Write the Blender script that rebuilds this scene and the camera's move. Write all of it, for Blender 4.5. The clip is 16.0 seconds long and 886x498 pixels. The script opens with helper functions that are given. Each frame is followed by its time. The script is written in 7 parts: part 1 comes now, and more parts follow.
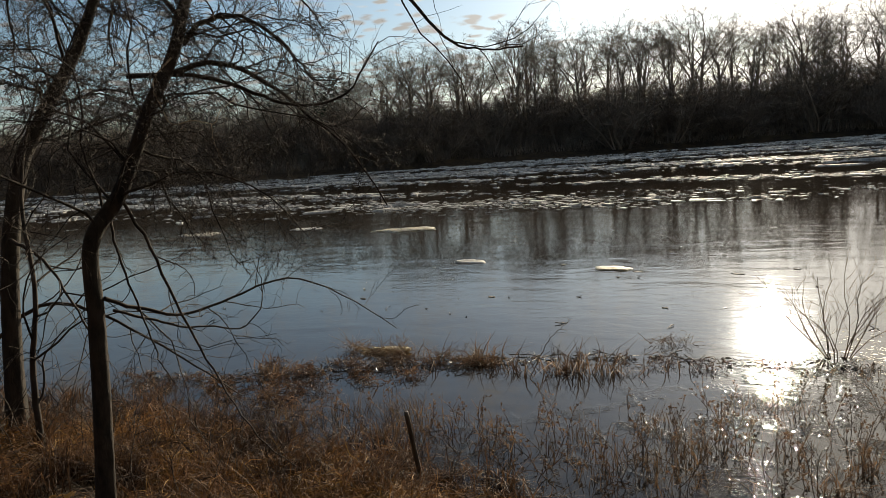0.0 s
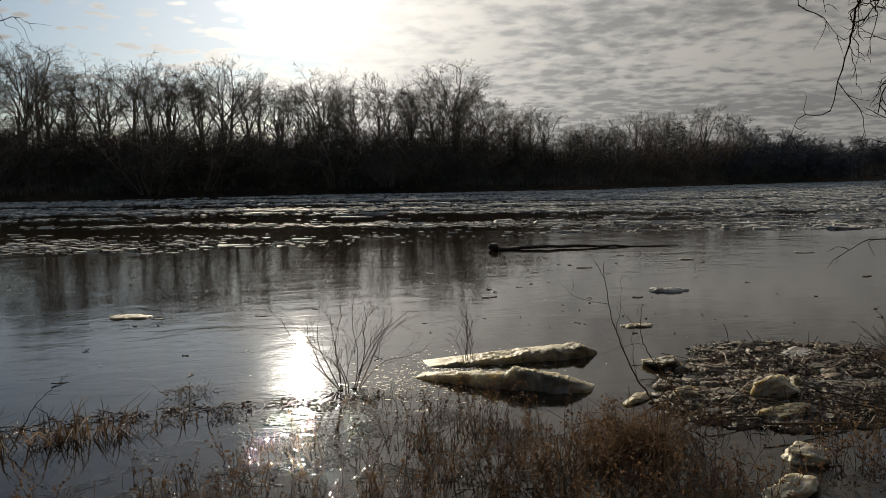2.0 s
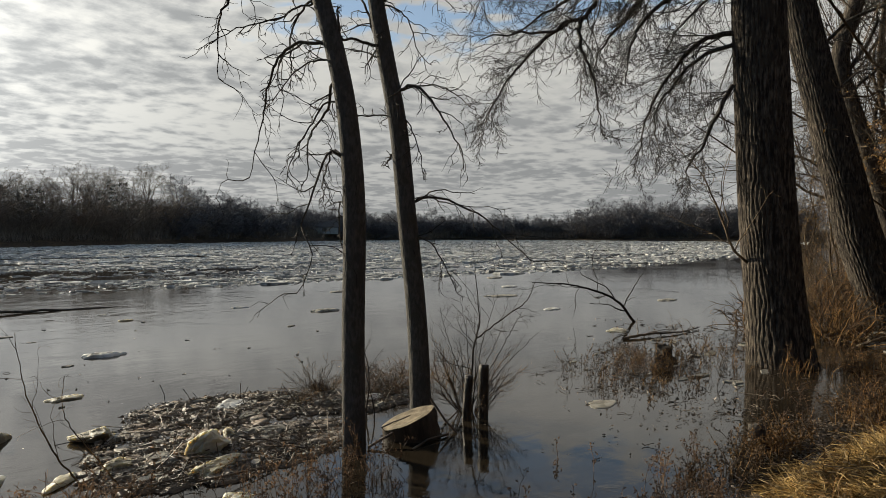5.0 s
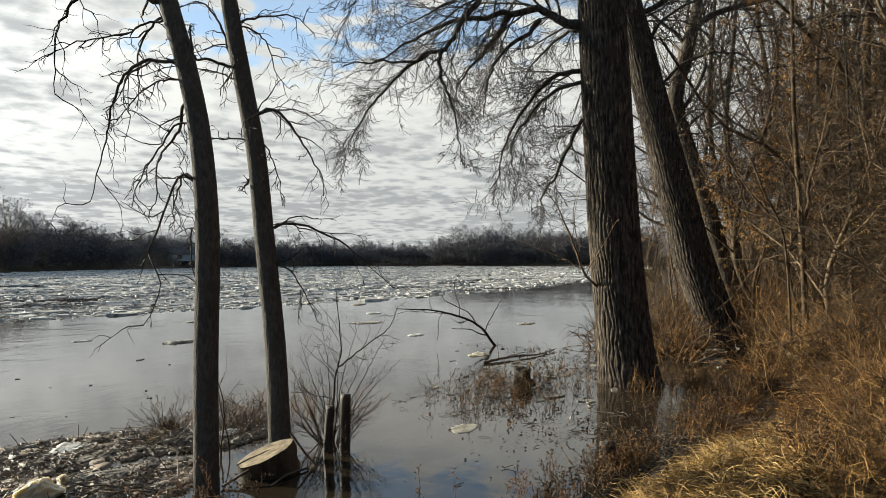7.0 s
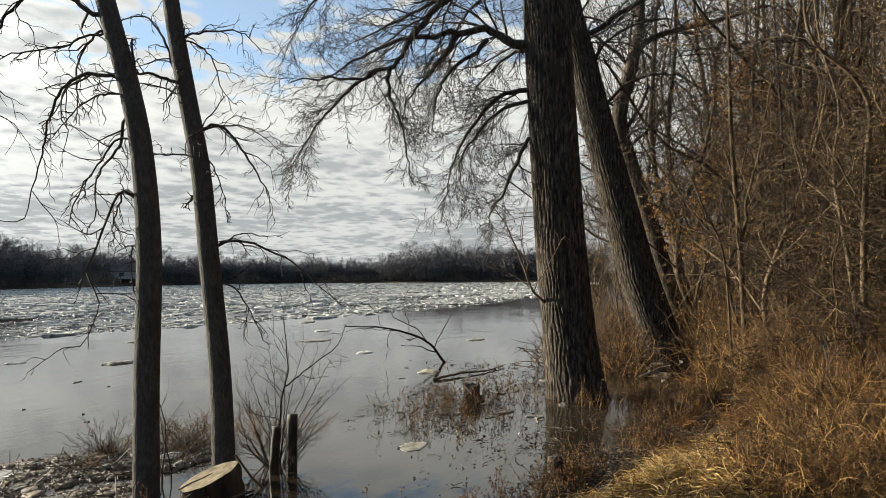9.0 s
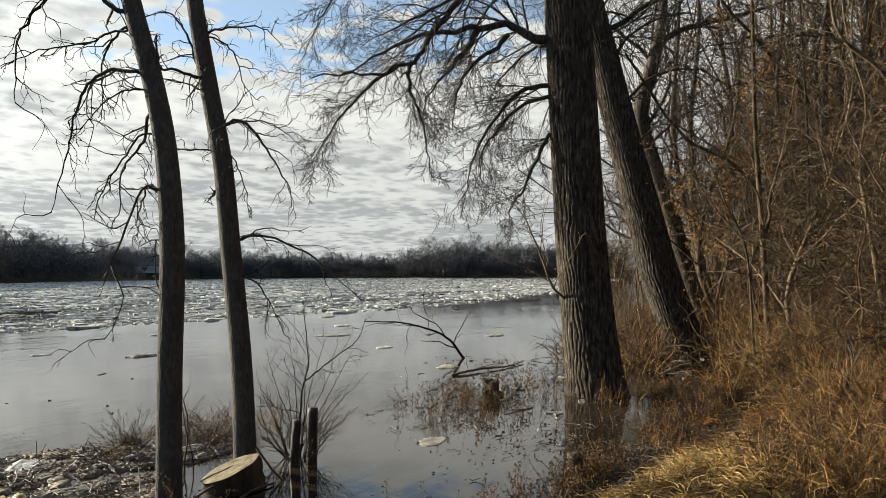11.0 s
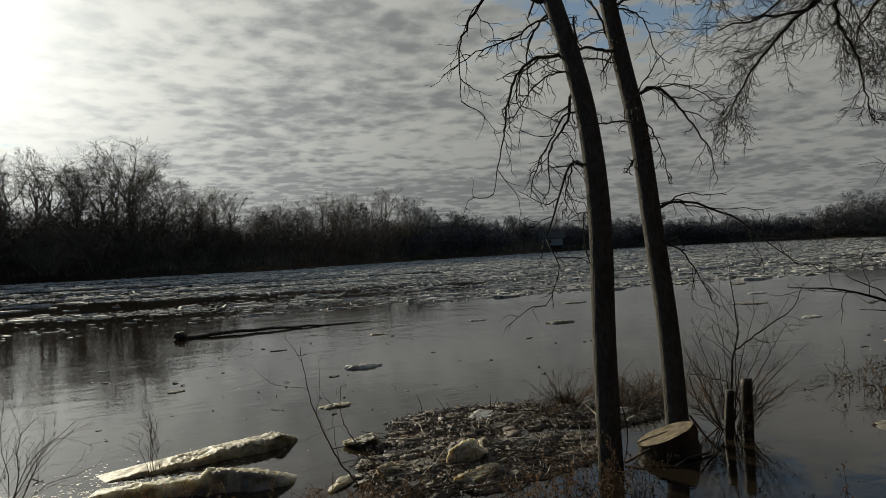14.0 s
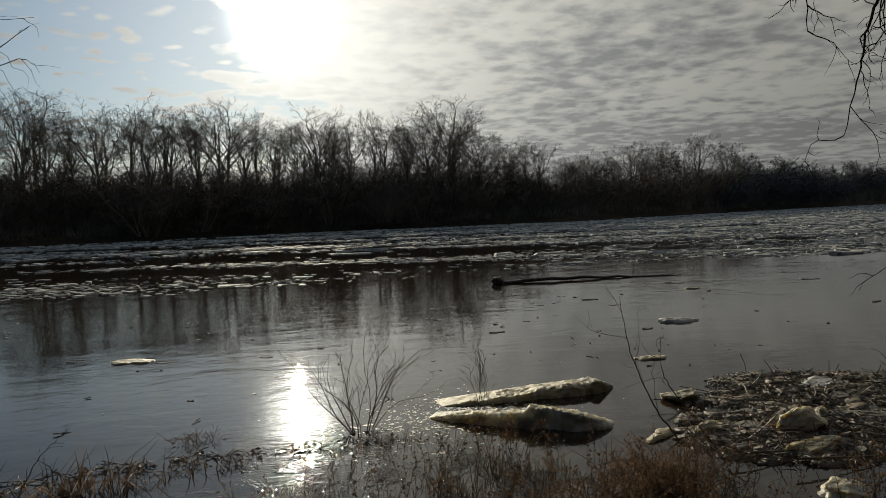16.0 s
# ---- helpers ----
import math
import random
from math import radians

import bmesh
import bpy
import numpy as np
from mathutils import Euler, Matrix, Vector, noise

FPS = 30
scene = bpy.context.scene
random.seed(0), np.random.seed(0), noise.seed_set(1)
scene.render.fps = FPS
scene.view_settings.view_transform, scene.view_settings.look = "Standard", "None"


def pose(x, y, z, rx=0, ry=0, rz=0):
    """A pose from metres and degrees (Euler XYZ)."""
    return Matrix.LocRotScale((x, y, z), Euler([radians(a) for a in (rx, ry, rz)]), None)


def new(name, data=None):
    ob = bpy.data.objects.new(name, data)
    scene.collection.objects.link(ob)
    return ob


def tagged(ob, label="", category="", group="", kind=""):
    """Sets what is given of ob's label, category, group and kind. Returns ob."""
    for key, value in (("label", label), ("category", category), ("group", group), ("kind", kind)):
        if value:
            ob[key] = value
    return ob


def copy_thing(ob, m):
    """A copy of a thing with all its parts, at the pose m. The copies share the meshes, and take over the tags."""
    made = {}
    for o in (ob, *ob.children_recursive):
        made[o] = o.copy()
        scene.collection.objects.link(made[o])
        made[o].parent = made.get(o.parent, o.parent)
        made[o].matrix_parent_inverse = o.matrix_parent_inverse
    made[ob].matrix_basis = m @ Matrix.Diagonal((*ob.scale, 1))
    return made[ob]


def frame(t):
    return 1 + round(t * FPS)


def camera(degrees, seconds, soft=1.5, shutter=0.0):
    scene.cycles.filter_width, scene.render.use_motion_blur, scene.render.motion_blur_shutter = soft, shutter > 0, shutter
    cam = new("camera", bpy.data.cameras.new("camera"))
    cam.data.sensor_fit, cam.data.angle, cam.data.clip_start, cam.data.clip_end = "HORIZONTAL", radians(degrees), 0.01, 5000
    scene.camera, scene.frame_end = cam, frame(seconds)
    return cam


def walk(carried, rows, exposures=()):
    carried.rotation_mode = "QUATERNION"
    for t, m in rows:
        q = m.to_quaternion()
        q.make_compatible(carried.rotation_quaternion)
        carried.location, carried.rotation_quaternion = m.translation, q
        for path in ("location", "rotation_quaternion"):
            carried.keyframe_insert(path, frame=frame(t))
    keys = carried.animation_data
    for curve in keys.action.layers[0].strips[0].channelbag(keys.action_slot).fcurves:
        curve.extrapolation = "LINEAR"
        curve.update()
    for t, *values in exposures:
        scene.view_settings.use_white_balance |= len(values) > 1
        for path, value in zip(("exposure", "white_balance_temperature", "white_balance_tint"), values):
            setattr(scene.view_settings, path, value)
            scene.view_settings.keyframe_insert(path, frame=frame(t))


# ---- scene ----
# The camera stands on the bank and turns: left to right, and back.
cam = camera(63.5, 16.0, soft=0.75, shutter=0.0)
walk(cam, [
    (0.0, pose(-0.233, -0.566, 2.314, 82.300, 4.353, 25.350)),
    (0.5, pose(-0.277, -0.389, 2.234, 82.621, 3.095, 19.582)),
    (1.0, pose(-0.217, -0.252, 2.193, 82.677, 2.436, 11.936)),
    (1.5, pose(-0.189, -0.134, 2.150, 83.867, 1.030, -0.111)),
    (2.0, pose(-0.141, -0.078, 2.154, 84.508, 0.884, -10.620)),
    (2.5, pose(-0.053, -0.040, 2.154, 85.382, 0.860, -18.985)),
    (3.0, pose(-0.051, -0.049, 2.153, 86.040, 0.323, -27.855)),
    (3.5, pose(-0.033, -0.069, 2.155, 87.079, -0.090, -35.235)),
    (4.0, pose(-0.013, -0.080, 2.157, 87.966, -0.315, -42.450)),
    (4.5, pose(-0.007, -0.099, 2.159, 88.540, -0.234, -48.453)),
    (5.0, pose(0.030, -0.086, 2.159, 88.924, -0.229, -52.881)),
    (7.5, pose(0.087, -0.107, 2.168, 91.273, 0.014, -65.415)),
    (8.0, pose(0.091, -0.113, 2.169, 91.418, -0.046, -67.027)),
    (8.5, pose(0.089, -0.118, 2.171, 91.893, 0.111, -68.054)),
    (9.0, pose(0.085, -0.118, 2.173, 92.341, 0.336, -67.651)),
    (11.5, pose(0.076, -0.111, 2.169, 91.598, 0.183, -65.272)),
    (12.0, pose(0.062, -0.111, 2.167, 91.034, 0.783, -63.689)),
    (12.5, pose(0.058, -0.103, 2.164, 90.208, 1.022, -61.271)),
    (13.0, pose(0.045, -0.087, 2.161, 89.526, 1.398, -55.478)),
    (13.5, pose(-0.022, -0.009, 2.159, 89.732, 2.014, -44.646)),
    (14.0, pose(-0.108, 0.076, 2.169, 90.179, 2.510, -35.076)),
    (14.5, pose(-0.161, 0.099, 2.166, 90.102, 2.446, -26.841)),
    (15.0, pose(-0.212, 0.076, 2.183, 89.184, 2.186, -19.462)),
    (15.5, pose(-0.227, 0.083, 2.174, 88.216, 2.317, -14.952)),
    (16.0, pose(-0.251, 0.097, 2.162, 87.249, 2.266, -10.922)),
], exposures=[
    (0.0, 0.85, 6800, 10), (0.5, 1.05, 6850, 10), (1.0, 0.58, 6700, 10), (1.5, 0.28, 6550, 10), (2.5, -0.15, 6550, 10), (3.5, -0.15, 6500, 10), (4.2, 0.32, 6350, 9),
    (5.0, 0.86, 6250, 8), (7.5, 1.5, 6150, 6), (12.0, 1.48, 6200, 6), (13.0, 1.1, 6250, 6), (14.0, -0.05, 6250, 5), (15.0, -0.42, 6350, 5), (16.0, -0.25, 6400, 6),
])

# ---------------------------------------------------------------- light
SUN_AZ, SUN_EL = radians(-1.0), radians(15.5)
SUN_WAY = Vector((math.sin(SUN_AZ) * math.cos(SUN_EL), math.cos(SUN_AZ) * math.cos(SUN_EL), math.sin(SUN_EL)))


def nodes_of(tree):
    tree.nodes.clear()
    return tree.nodes, tree.links


def math_node(nt, op, a, b=None, c=None, clamp=False):
    n = nt.nodes.new("ShaderNodeMath")
    n.operation, n.use_clamp = op, clamp
    for k, v in enumerate((a, b, c)):
        if v is None:
            continue
        if isinstance(v, (int, float)):
            n.inputs[k].default_value = v
        else:
            nt.links.new(v, n.inputs[k])
    return n.outputs[0]


def ramp01(nt, v, lo, hi, out_lo=0.0, out_hi=1.0):
    n = nt.nodes.new("ShaderNodeMapRange")
    n.interpolation_type = "SMOOTHSTEP"
    nt.links.new(v, n.inputs["Value"])
    for key, val in (("From Min", lo), ("From Max", hi), ("To Min", out_lo), ("To Max", out_hi)):
        n.inputs[key].default_value = val
    return n.outputs["Result"]


def mix_col(nt, fac, a, b, blend="MIX"):
    n = nt.nodes.new("ShaderNodeMix")
    n.data_type, n.blend_type = "RGBA", blend
    for key, v in ((0, fac), (6, a), (7, b)):
        if isinstance(v, (int, float)):
            n.inputs[key].default_value = v
        elif isinstance(v, tuple):
            n.inputs[key].default_value = (*v, 1)
        else:
            nt.links.new(v, n.inputs[key])
    return n.outputs[2]


def noise_node(nt, vec, scale, detail=3.0, rough=0.55, distort=0.0):
    n = nt.nodes.new("ShaderNodeTexNoise")
    nt.links.new(vec, n.inputs["Vector"])
    n.inputs["Scale"].default_value, n.inputs["Detail"].default_value = scale, detail
    n.inputs["Roughness"].default_value, n.inputs["Distortion"].default_value = rough, distort
    return n.outputs[0]


def make_world():
    world = bpy.data.worlds.new("sky")
    world.use_nodes = True
    scene.world = world
    nt = world.node_tree
    nodes, links = nodes_of(nt)
    sky = nodes.new("ShaderNodeTexSky")
    sky.sky_type, sky.sun_disc = "NISHITA", False
    sky.sun_elevation, sky.sun_rotation = SUN_EL, SUN_AZ
    sky.air_density, sky.dust_density, sky.ozone_density = 1.0, 0.15, 2.0
    blue = mix_col(nt, 1.0, sky.outputs[0], (0.055, 0.055, 0.055), "MULTIPLY")
    co = nodes.new("ShaderNodeTexCoord").outputs["Generated"]
    sep = nodes.new("ShaderNodeSeparateXYZ")
    links.new(co, sep.inputs[0])
    x, y, z = sep.outputs
    # the cloud sheet: a plane high above, seen in perspective
    zz = math_node(nt, "ADD", math_node(nt, "MAXIMUM", z, 0.0), 0.11)
    px, py = math_node(nt, "DIVIDE", x, zz), math_node(nt, "DIVIDE", y, zz)
    comb = nodes.new("ShaderNodeCombineXYZ")
    links.new(px, comb.inputs[0]), links.new(py, comb.inputs[1])
    p = comb.outputs[0]
    fine = noise_node(nt, p, 6.5, 6.0, 0.6, 0.0)
    broad = noise_node(nt, p, 1.1, 4.0, 0.6, 0.3)
    stir = nodes.new("ShaderNodeTexNoise")
    links.new(p, stir.inputs["Vector"])
    stir.inputs["Scale"].default_value, stir.inputs["Detail"].default_value = 3.0, 3.0
    moved = nodes.new("ShaderNodeVectorMath")
    moved.operation = "MULTIPLY_ADD"
    links.new(stir.outputs["Color"], moved.inputs[0])
    moved.inputs[1].default_value = (0.24, 0.24, 0.0)
    links.new(p, moved.inputs[2])
    cell = nodes.new("ShaderNodeTexVoronoi")
    cell.feature = "SMOOTH_F1"
    links.new(moved.outputs[0], cell.inputs["Vector"])
    cell.inputs["Scale"].default_value, cell.inputs["Smoothness"].default_value = 9.5, 0.45
    puff = ramp01(nt, cell.outputs["Distance"], 0.05, 0.75, 0.72, 0.25)
    fine = math_node(nt, "ADD", math_node(nt, "MULTIPLY", fine, 0.72), math_node(nt, "MULTIPLY", puff, 0.28))
    lump = math_node(nt, "ADD", math_node(nt, "MULTIPLY", fine, 0.6), math_node(nt, "MULTIPLY", broad, 0.4))
    clump = math_node(nt, "ADD", math_node(nt, "MULTIPLY", lump, 0.7), math_node(nt, "MULTIPLY", puff, 0.3))
    thick = ramp01(nt, lump, 0.40, 0.61)
    # towards the horizon the sheet is seen edge on and looks thicker
    thick = math_node(nt, "ADD", thick, ramp01(nt, z, 0.03, 0.26, 0.42, 0.0), clamp=True)
    # the sheet thins out to the left of the sun and breaks up high on the right
    left = ramp01(nt, math_node(nt, "ADD", x, math_node(nt, "MULTIPLY", math_node(nt, "SUBTRACT", broad, 0.5), 0.6)), -0.22, 0.15, 0.30, 1.0)
    front = ramp01(nt, math_node(nt, "ADD", y, math_node(nt, "MULTIPLY", broad, 0.5)), -0.15, 0.25)
    low = ramp01(nt, z, 0.05, 0.26, 0.55, 0.0)
    ox, oy = math_node(nt, "SUBTRACT", px, 1.75), math_node(nt, "SUBTRACT", py, 1.0)
    off = math_node(nt, "SQRT", math_node(nt, "ADD", math_node(nt, "MULTIPLY", math_node(nt, "MULTIPLY", ox, ox), 2.0), math_node(nt, "MULTIPLY", math_node(nt, "MULTIPLY", oy, oy), 0.75)))
    gap = ramp01(nt, off, 0.35, 1.3, 0.42, 1.0)
    whole = math_node(nt, "MULTIPLY", math_node(nt, "MULTIPLY", math_node(nt, "MAXIMUM", left, low), gap), front)
    cover = ramp01(nt, math_node(nt, "ADD", clump, math_node(nt, "MULTIPLY", whole, 0.42)), 0.62, 0.74)
    # clouds far from the sun are seen on their lit side
    lit = math_node(nt, "MULTIPLY", ramp01(nt, x, 0.5, 0.85), ramp01(nt, z, 0.12, 0.28))
    thick = math_node(nt, "MULTIPLY", thick, math_node(nt, "SUBTRACT", 1.0, math_node(nt, "MULTIPLY", lit, 0.7)))
    # light scattered forward round the sun
    dot = nodes.new("ShaderNodeVectorMath")
    dot.operation = "DOT_PRODUCT"
    links.new(co, dot.inputs[0])
    dot.inputs[1].default_value = SUN_WAY
    d = math_node(nt, "MAXIMUM", dot.outputs["Value"], 0.0)
    wide = math_node(nt, "POWER", d, 9.0)
    mid = math_node(nt, "POWER", d, 70.0)
    core = math_node(nt, "POWER", d, 1500.0)
    # the sun burns through: thickness hardly shows close to it
    near_sun = math_node(nt, "POWER", d, 28.0)
    thick = math_node(nt, "MULTIPLY", thick, math_node(nt, "SUBTRACT", 1.0, math_node(nt, "MULTIPLY", near_sun, 0.72)))
    thin_light = math_node(nt, "ADD", math_node(nt, "ADD", 0.335, math_node(nt, "MULTIPLY", wide, 0.62)), math_node(nt, "MULTIPLY", mid, 0.4))
    thick_light = math_node(nt, "ADD", math_node(nt, "ADD", 0.165, math_node(nt, "MULTIPLY", wide, 0.27)), math_node(nt, "MULTIPLY", mid, 0.5))
    grey = math_node(nt, "ADD", math_node(nt, "MULTIPLY", thin_light, math_node(nt, "SUBTRACT", 1.0, thick)), math_node(nt, "MULTIPLY", thick_light, thick))
    tint = mix_col(nt, thick, (1.0, 0.955, 0.865), (0.99, 0.98, 0.95))
    cloud = mix_col(nt, 1.0, tint, grey, "MULTIPLY")
    veil = mix_col(nt, 1.0, (0.34, 0.345, 0.34), math_node(nt, "POWER", d, 14.0), "MULTIPLY")
    both = mix_col(nt, cover, mix_col(nt, 1.0, mix_col(nt, ramp01(nt, x, 0.2, 0.7), blue, mix_col(nt, 1.0, blue, (0.075, 0.07, 0.06), "ADD")), veil, "ADD"), cloud)
    glow = math_node(nt, "MULTIPLY", math_node(nt, "ADD", math_node(nt, "MULTIPLY", core, 9.0), math_node(nt, "MULTIPLY", mid, 0.1)), ramp01(nt, thick, 0.0, 1.0, 1.25, 0.5))
    glare = mix_col(nt, 1.0, (1.0, 0.96, 0.86), glow, "MULTIPLY")
    total = mix_col(nt, 1.0, both, glare, "ADD")
    bg = nodes.new("ShaderNodeBackground")
    links.new(total, bg.inputs[0])
    bg.inputs[1].default_value = 1.0
    out = nodes.new("ShaderNodeOutputWorld")
    links.new(bg.outputs[0], out.inputs[0])


make_world()
sun = new("sun", bpy.data.lights.new("sun", "SUN"))
sun.data.energy, sun.data.angle, sun.data.color = 4.4, radians(0.7), (1.0, 0.87, 0.66)
sun.rotation_euler = (-SUN_WAY).to_track_quat("-Z", "Y").to_euler()


# ---------------------------------------------------------------- materials
def material(name, dark, light, scale=8.0, rough=0.85, bump=0.3, bump_scale=40.0, stretch=(1, 1, 1), spread=(0.35, 0.65),
             by_piece=0.0, stain=None, spec=0.3, translucent=0.0, cloudy=0.0):
    mat = bpy.data.materials.new(name)
    mat.use_nodes = True
    nt = mat.node_tree
    nodes, links = nodes_of(nt)
    co = nodes.new("ShaderNodeTexCoord").outputs["Object"]
    mp = nodes.new("ShaderNodeMapping")
    mp.inputs["Scale"].default_value = stretch
    links.new(co, mp.inputs[0])
    v = mp.outputs[0]
    f = ramp01(nt, noise_node(nt, v, scale, 5.0, 0.6), *spread)
    col = mix_col(nt, f, dark, light)
    if stain:
        s = ramp01(nt, noise_node(nt, co, scale * 0.17, 3.0, 0.6), 0.48, 0.66)
        col = mix_col(nt, s, col, stain)
    if by_piece:
        rnd = nodes.new("ShaderNodeNewGeometry").outputs["Random Per Island"]
        k = nodes.new("ShaderNodeMapRange")
        links.new(rnd, k.inputs[0])
        k.inputs[3].default_value, k.inputs[4].default_value = 1.0 - by_piece, 1.0 + by_piece
        col = mix_col(nt, 1.0, col, k.outputs[0], "MULTIPLY")
    b = nodes.new("ShaderNodeBsdfPrincipled")
    links.new(col, b.inputs["Base Color"])
    b.inputs["Roughness"].default_value = rough
    b.inputs["Specular IOR Level"].default_value = spec
    if cloudy:
        b.inputs["Subsurface Weight"].default_value, b.inputs["Subsurface Scale"].default_value = 1.0, cloudy
        b.inputs["Subsurface Radius"].default_value = (1.0, 0.85, 0.55)
    if bump:
        bn = nodes.new("ShaderNodeBump")
        bn.inputs["Strength"].default_value, bn.inputs["Distance"].default_value = bump, 0.02
        links.new(noise_node(nt, v, bump_scale, 4.0, 0.65), bn.inputs["Height"])
        links.new(bn.outputs[0], b.inputs["Normal"])
    top = b.outputs[0]
    if translucent:
        tr = nodes.new("ShaderNodeBsdfTranslucent")
        links.new(col, tr.inputs[0])
        ms = nodes.new("ShaderNodeMixShader")
        ms.inputs[0].default_value = translucent
        links.new(top, ms.inputs[1]), links.new(tr.outputs[0], ms.inputs[2])
        top = ms.outputs[0]
    out = nodes.new("ShaderNodeOutputMaterial")
    links.new(top, out.inputs[0])
    return mat


def water_material():
    mat = bpy.data.materials.new("river_water")
    mat.use_nodes = True
    nt = mat.node_tree
    nodes, links = nodes_of(nt)
    co = nodes.new("ShaderNodeTexCoord").outputs["Object"]
    mp = nodes.new("ShaderNodeMapping")
    mp.inputs["Scale"].default_value = (0.55, 1.0, 1.0)
    mp.inputs["Rotation"].default_value = (0, 0, radians(-8))
    links.new(co, mp.inputs[0])
    v = mp.outputs[0]
    b = nodes.new("ShaderNodeBsdfPrincipled")
    silt = ramp01(nt, noise_node(nt, co, 0.12, 3.0), 0.35, 0.65)
    links.new(mix_col(nt, silt, (0.018, 0.014, 0.009), (0.032, 0.024, 0.016)), b.inputs["Base Color"])
    b.inputs["Roughness"].default_value = 0.02
    b.inputs["IOR"].default_value = 1.333
    # ripples: calm patches alternate with riffled water
    calm = ramp01(nt, noise_node(nt, v, 0.16, 3.0, 0.55, 0.4), 0.36, 0.62, 0.35, 1.0)
    small = noise_node(nt, v, 6.0, 4.0, 0.6, 0.6)
    swell = noise_node(nt, v, 1.1, 2.0, 0.5, 0.6)
    h = math_node(nt, "ADD", math_node(nt, "MULTIPLY", small, 0.0034), math_node(nt, "MULTIPLY", swell, 0.012))
    h = math_node(nt, "MULTIPLY", h, calm)
    # thin broken film of slush among the drowned reeds: sharp little facets in patches
    sep = nodes.new("ShaderNodeSeparateXYZ")
    links.new(co, sep.inputs[0])
    inshore = ramp01(nt, math_node(nt, "ADD", sep.outputs[1], math_node(nt, "MULTIPLY", math_node(nt, "ABSOLUTE", math_node(nt, "SUBTRACT", sep.outputs[0], 0.3)), 1.0)), 6.6, 8.4, 1.0, 0.0)
    flecks = ramp01(nt, noise_node(nt, co, 2.3, 4.0, 0.65, 0.5), 0.5, 0.62)
    facets = math_node(nt, "MULTIPLY", noise_node(nt, co, 26.0, 3.0, 0.7, 0.3), 0.012)
    h = math_node(nt, "ADD", h, math_node(nt, "MULTIPLY", facets, math_node(nt, "MULTIPLY", inshore, flecks)))
    bn = nodes.new("ShaderNodeBump")
    bn.inputs["Strength"].default_value, bn.inputs["Distance"].default_value = 1.0, 1.0
    links.new(h, bn.inputs["Height"])
    links.new(bn.outputs[0], b.inputs["Normal"])
    out = nodes.new("ShaderNodeOutputMaterial")
    links.new(b.outputs[0], out.inputs[0])
    return mat


M_WATER = water_material()
# brown earth, darkened further to carry the shadows between the stalks
M_SOIL = material("bank_soil", (0.025, 0.017, 0.01), (0.065, 0.043, 0.024), 3.0, 0.95, 0.6, 25, stain=(0.08, 0.054, 0.026))
M_BARK = material("furrowed_bark", (0.019, 0.014, 0.0105), (0.155, 0.127, 0.096), 22.0, 0.94, 1.0, 44, (1, 1, 0.2), spread=(0.38, 0.72), stain=(0.06, 0.048, 0.035))
M_BARK_DARK = material("dark_wet_bark", (0.011, 0.0085, 0.0065), (0.042, 0.032, 0.024), 14.0, 0.9, 0.6, 45, (1, 1, 0.4), stain=(0.035, 0.03, 0.022))
M_BARK_GREY = material("grey_bark", (0.026, 0.021, 0.017), (0.095, 0.08, 0.064), 14.0, 0.9, 0.6, 45, (1, 1, 0.4), stain=(0.07, 0.066, 0.05))
M_BARK_SMOOTH = material("smooth_grey_bark", (0.068, 0.061, 0.052), (0.122, 0.11, 0.094), 34.0, 0.92, 1.0, 80, (1, 1, 0.4), stain=(0.076, 0.07, 0.058))
M_TWIG = material("twig_bark", (0.015, 0.011, 0.0085), (0.048, 0.037, 0.028), 6.0, 0.85, 0, by_piece=0.35)
M_TWIG_WARM = material("sunny_twig", (0.026, 0.017, 0.0085), (0.10, 0.066, 0.033), 3.0, 0.85, 0, by_piece=0.6)
M_BARK_WARM = material("brown_bark", (0.026, 0.017, 0.009), (0.095, 0.062, 0.031), 8.0, 0.9, 0.4, 40, (1, 1, 0.4))
M_BARK_TAN = material("tan_sapling_bark", (0.055, 0.038, 0.022), (0.18, 0.128, 0.074), 7.0, 0.9, 0.4, 40, (1, 1, 0.4))
M_TWIG_PALE = material("pale_twig", (0.20, 0.15, 0.10), (0.36, 0.28, 0.19), 6.0, 0.8, 0, by_piece=0.3)
M_FAR_BARK = material("far_bark", (0.12, 0.10, 0.08), (0.25, 0.21, 0.17), 1.0, 0.95, 0)
# twigs of the distant bank: air haze is put into this blue-grey colour
M_HAZE_TWIG = material("haze_grey_twigs", (0.082, 0.077, 0.08), (0.15, 0.139, 0.142), 1.0, 0.95, 0, by_piece=0.25)
M_BRUSH = material("far_brush", (0.11, 0.086, 0.066), (0.23, 0.178, 0.135), 0.3, 0.95, 0, by_piece=0.3)
M_EVERGREEN = material("evergreen_needles", (0.014, 0.022, 0.013), (0.03, 0.042, 0.024), 0.6, 0.9, 0)
M_GRASS_GOLD = material("dead_gold_grass", (0.07, 0.041, 0.0115), (0.46, 0.31, 0.113), 3.0, 0.65, 0, by_piece=0.75, translucent=0.18)
M_GRASS_RUST = material("dead_rust_grass", (0.03, 0.014, 0.005), (0.215, 0.109, 0.030), 1.6, 0.75, 0, by_piece=0.85, translucent=0.18)
M_GRASS_BROWN = material("dead_brown_grass", (0.034, 0.018, 0.0095), (0.135, 0.073, 0.037), 1.6, 0.75, 0, by_piece=0.75, translucent=0.3)
M_WEED = material("russet_weed", (0.055, 0.035, 0.022), (0.18, 0.112, 0.066), 1.4, 0.8, 0, by_piece=0.6, translucent=0.4)
M_REED = material("dry_reed", (0.10, 0.065, 0.038), (0.22, 0.145, 0.08), 2.0, 0.8, 0, by_piece=0.4, translucent=0.2)
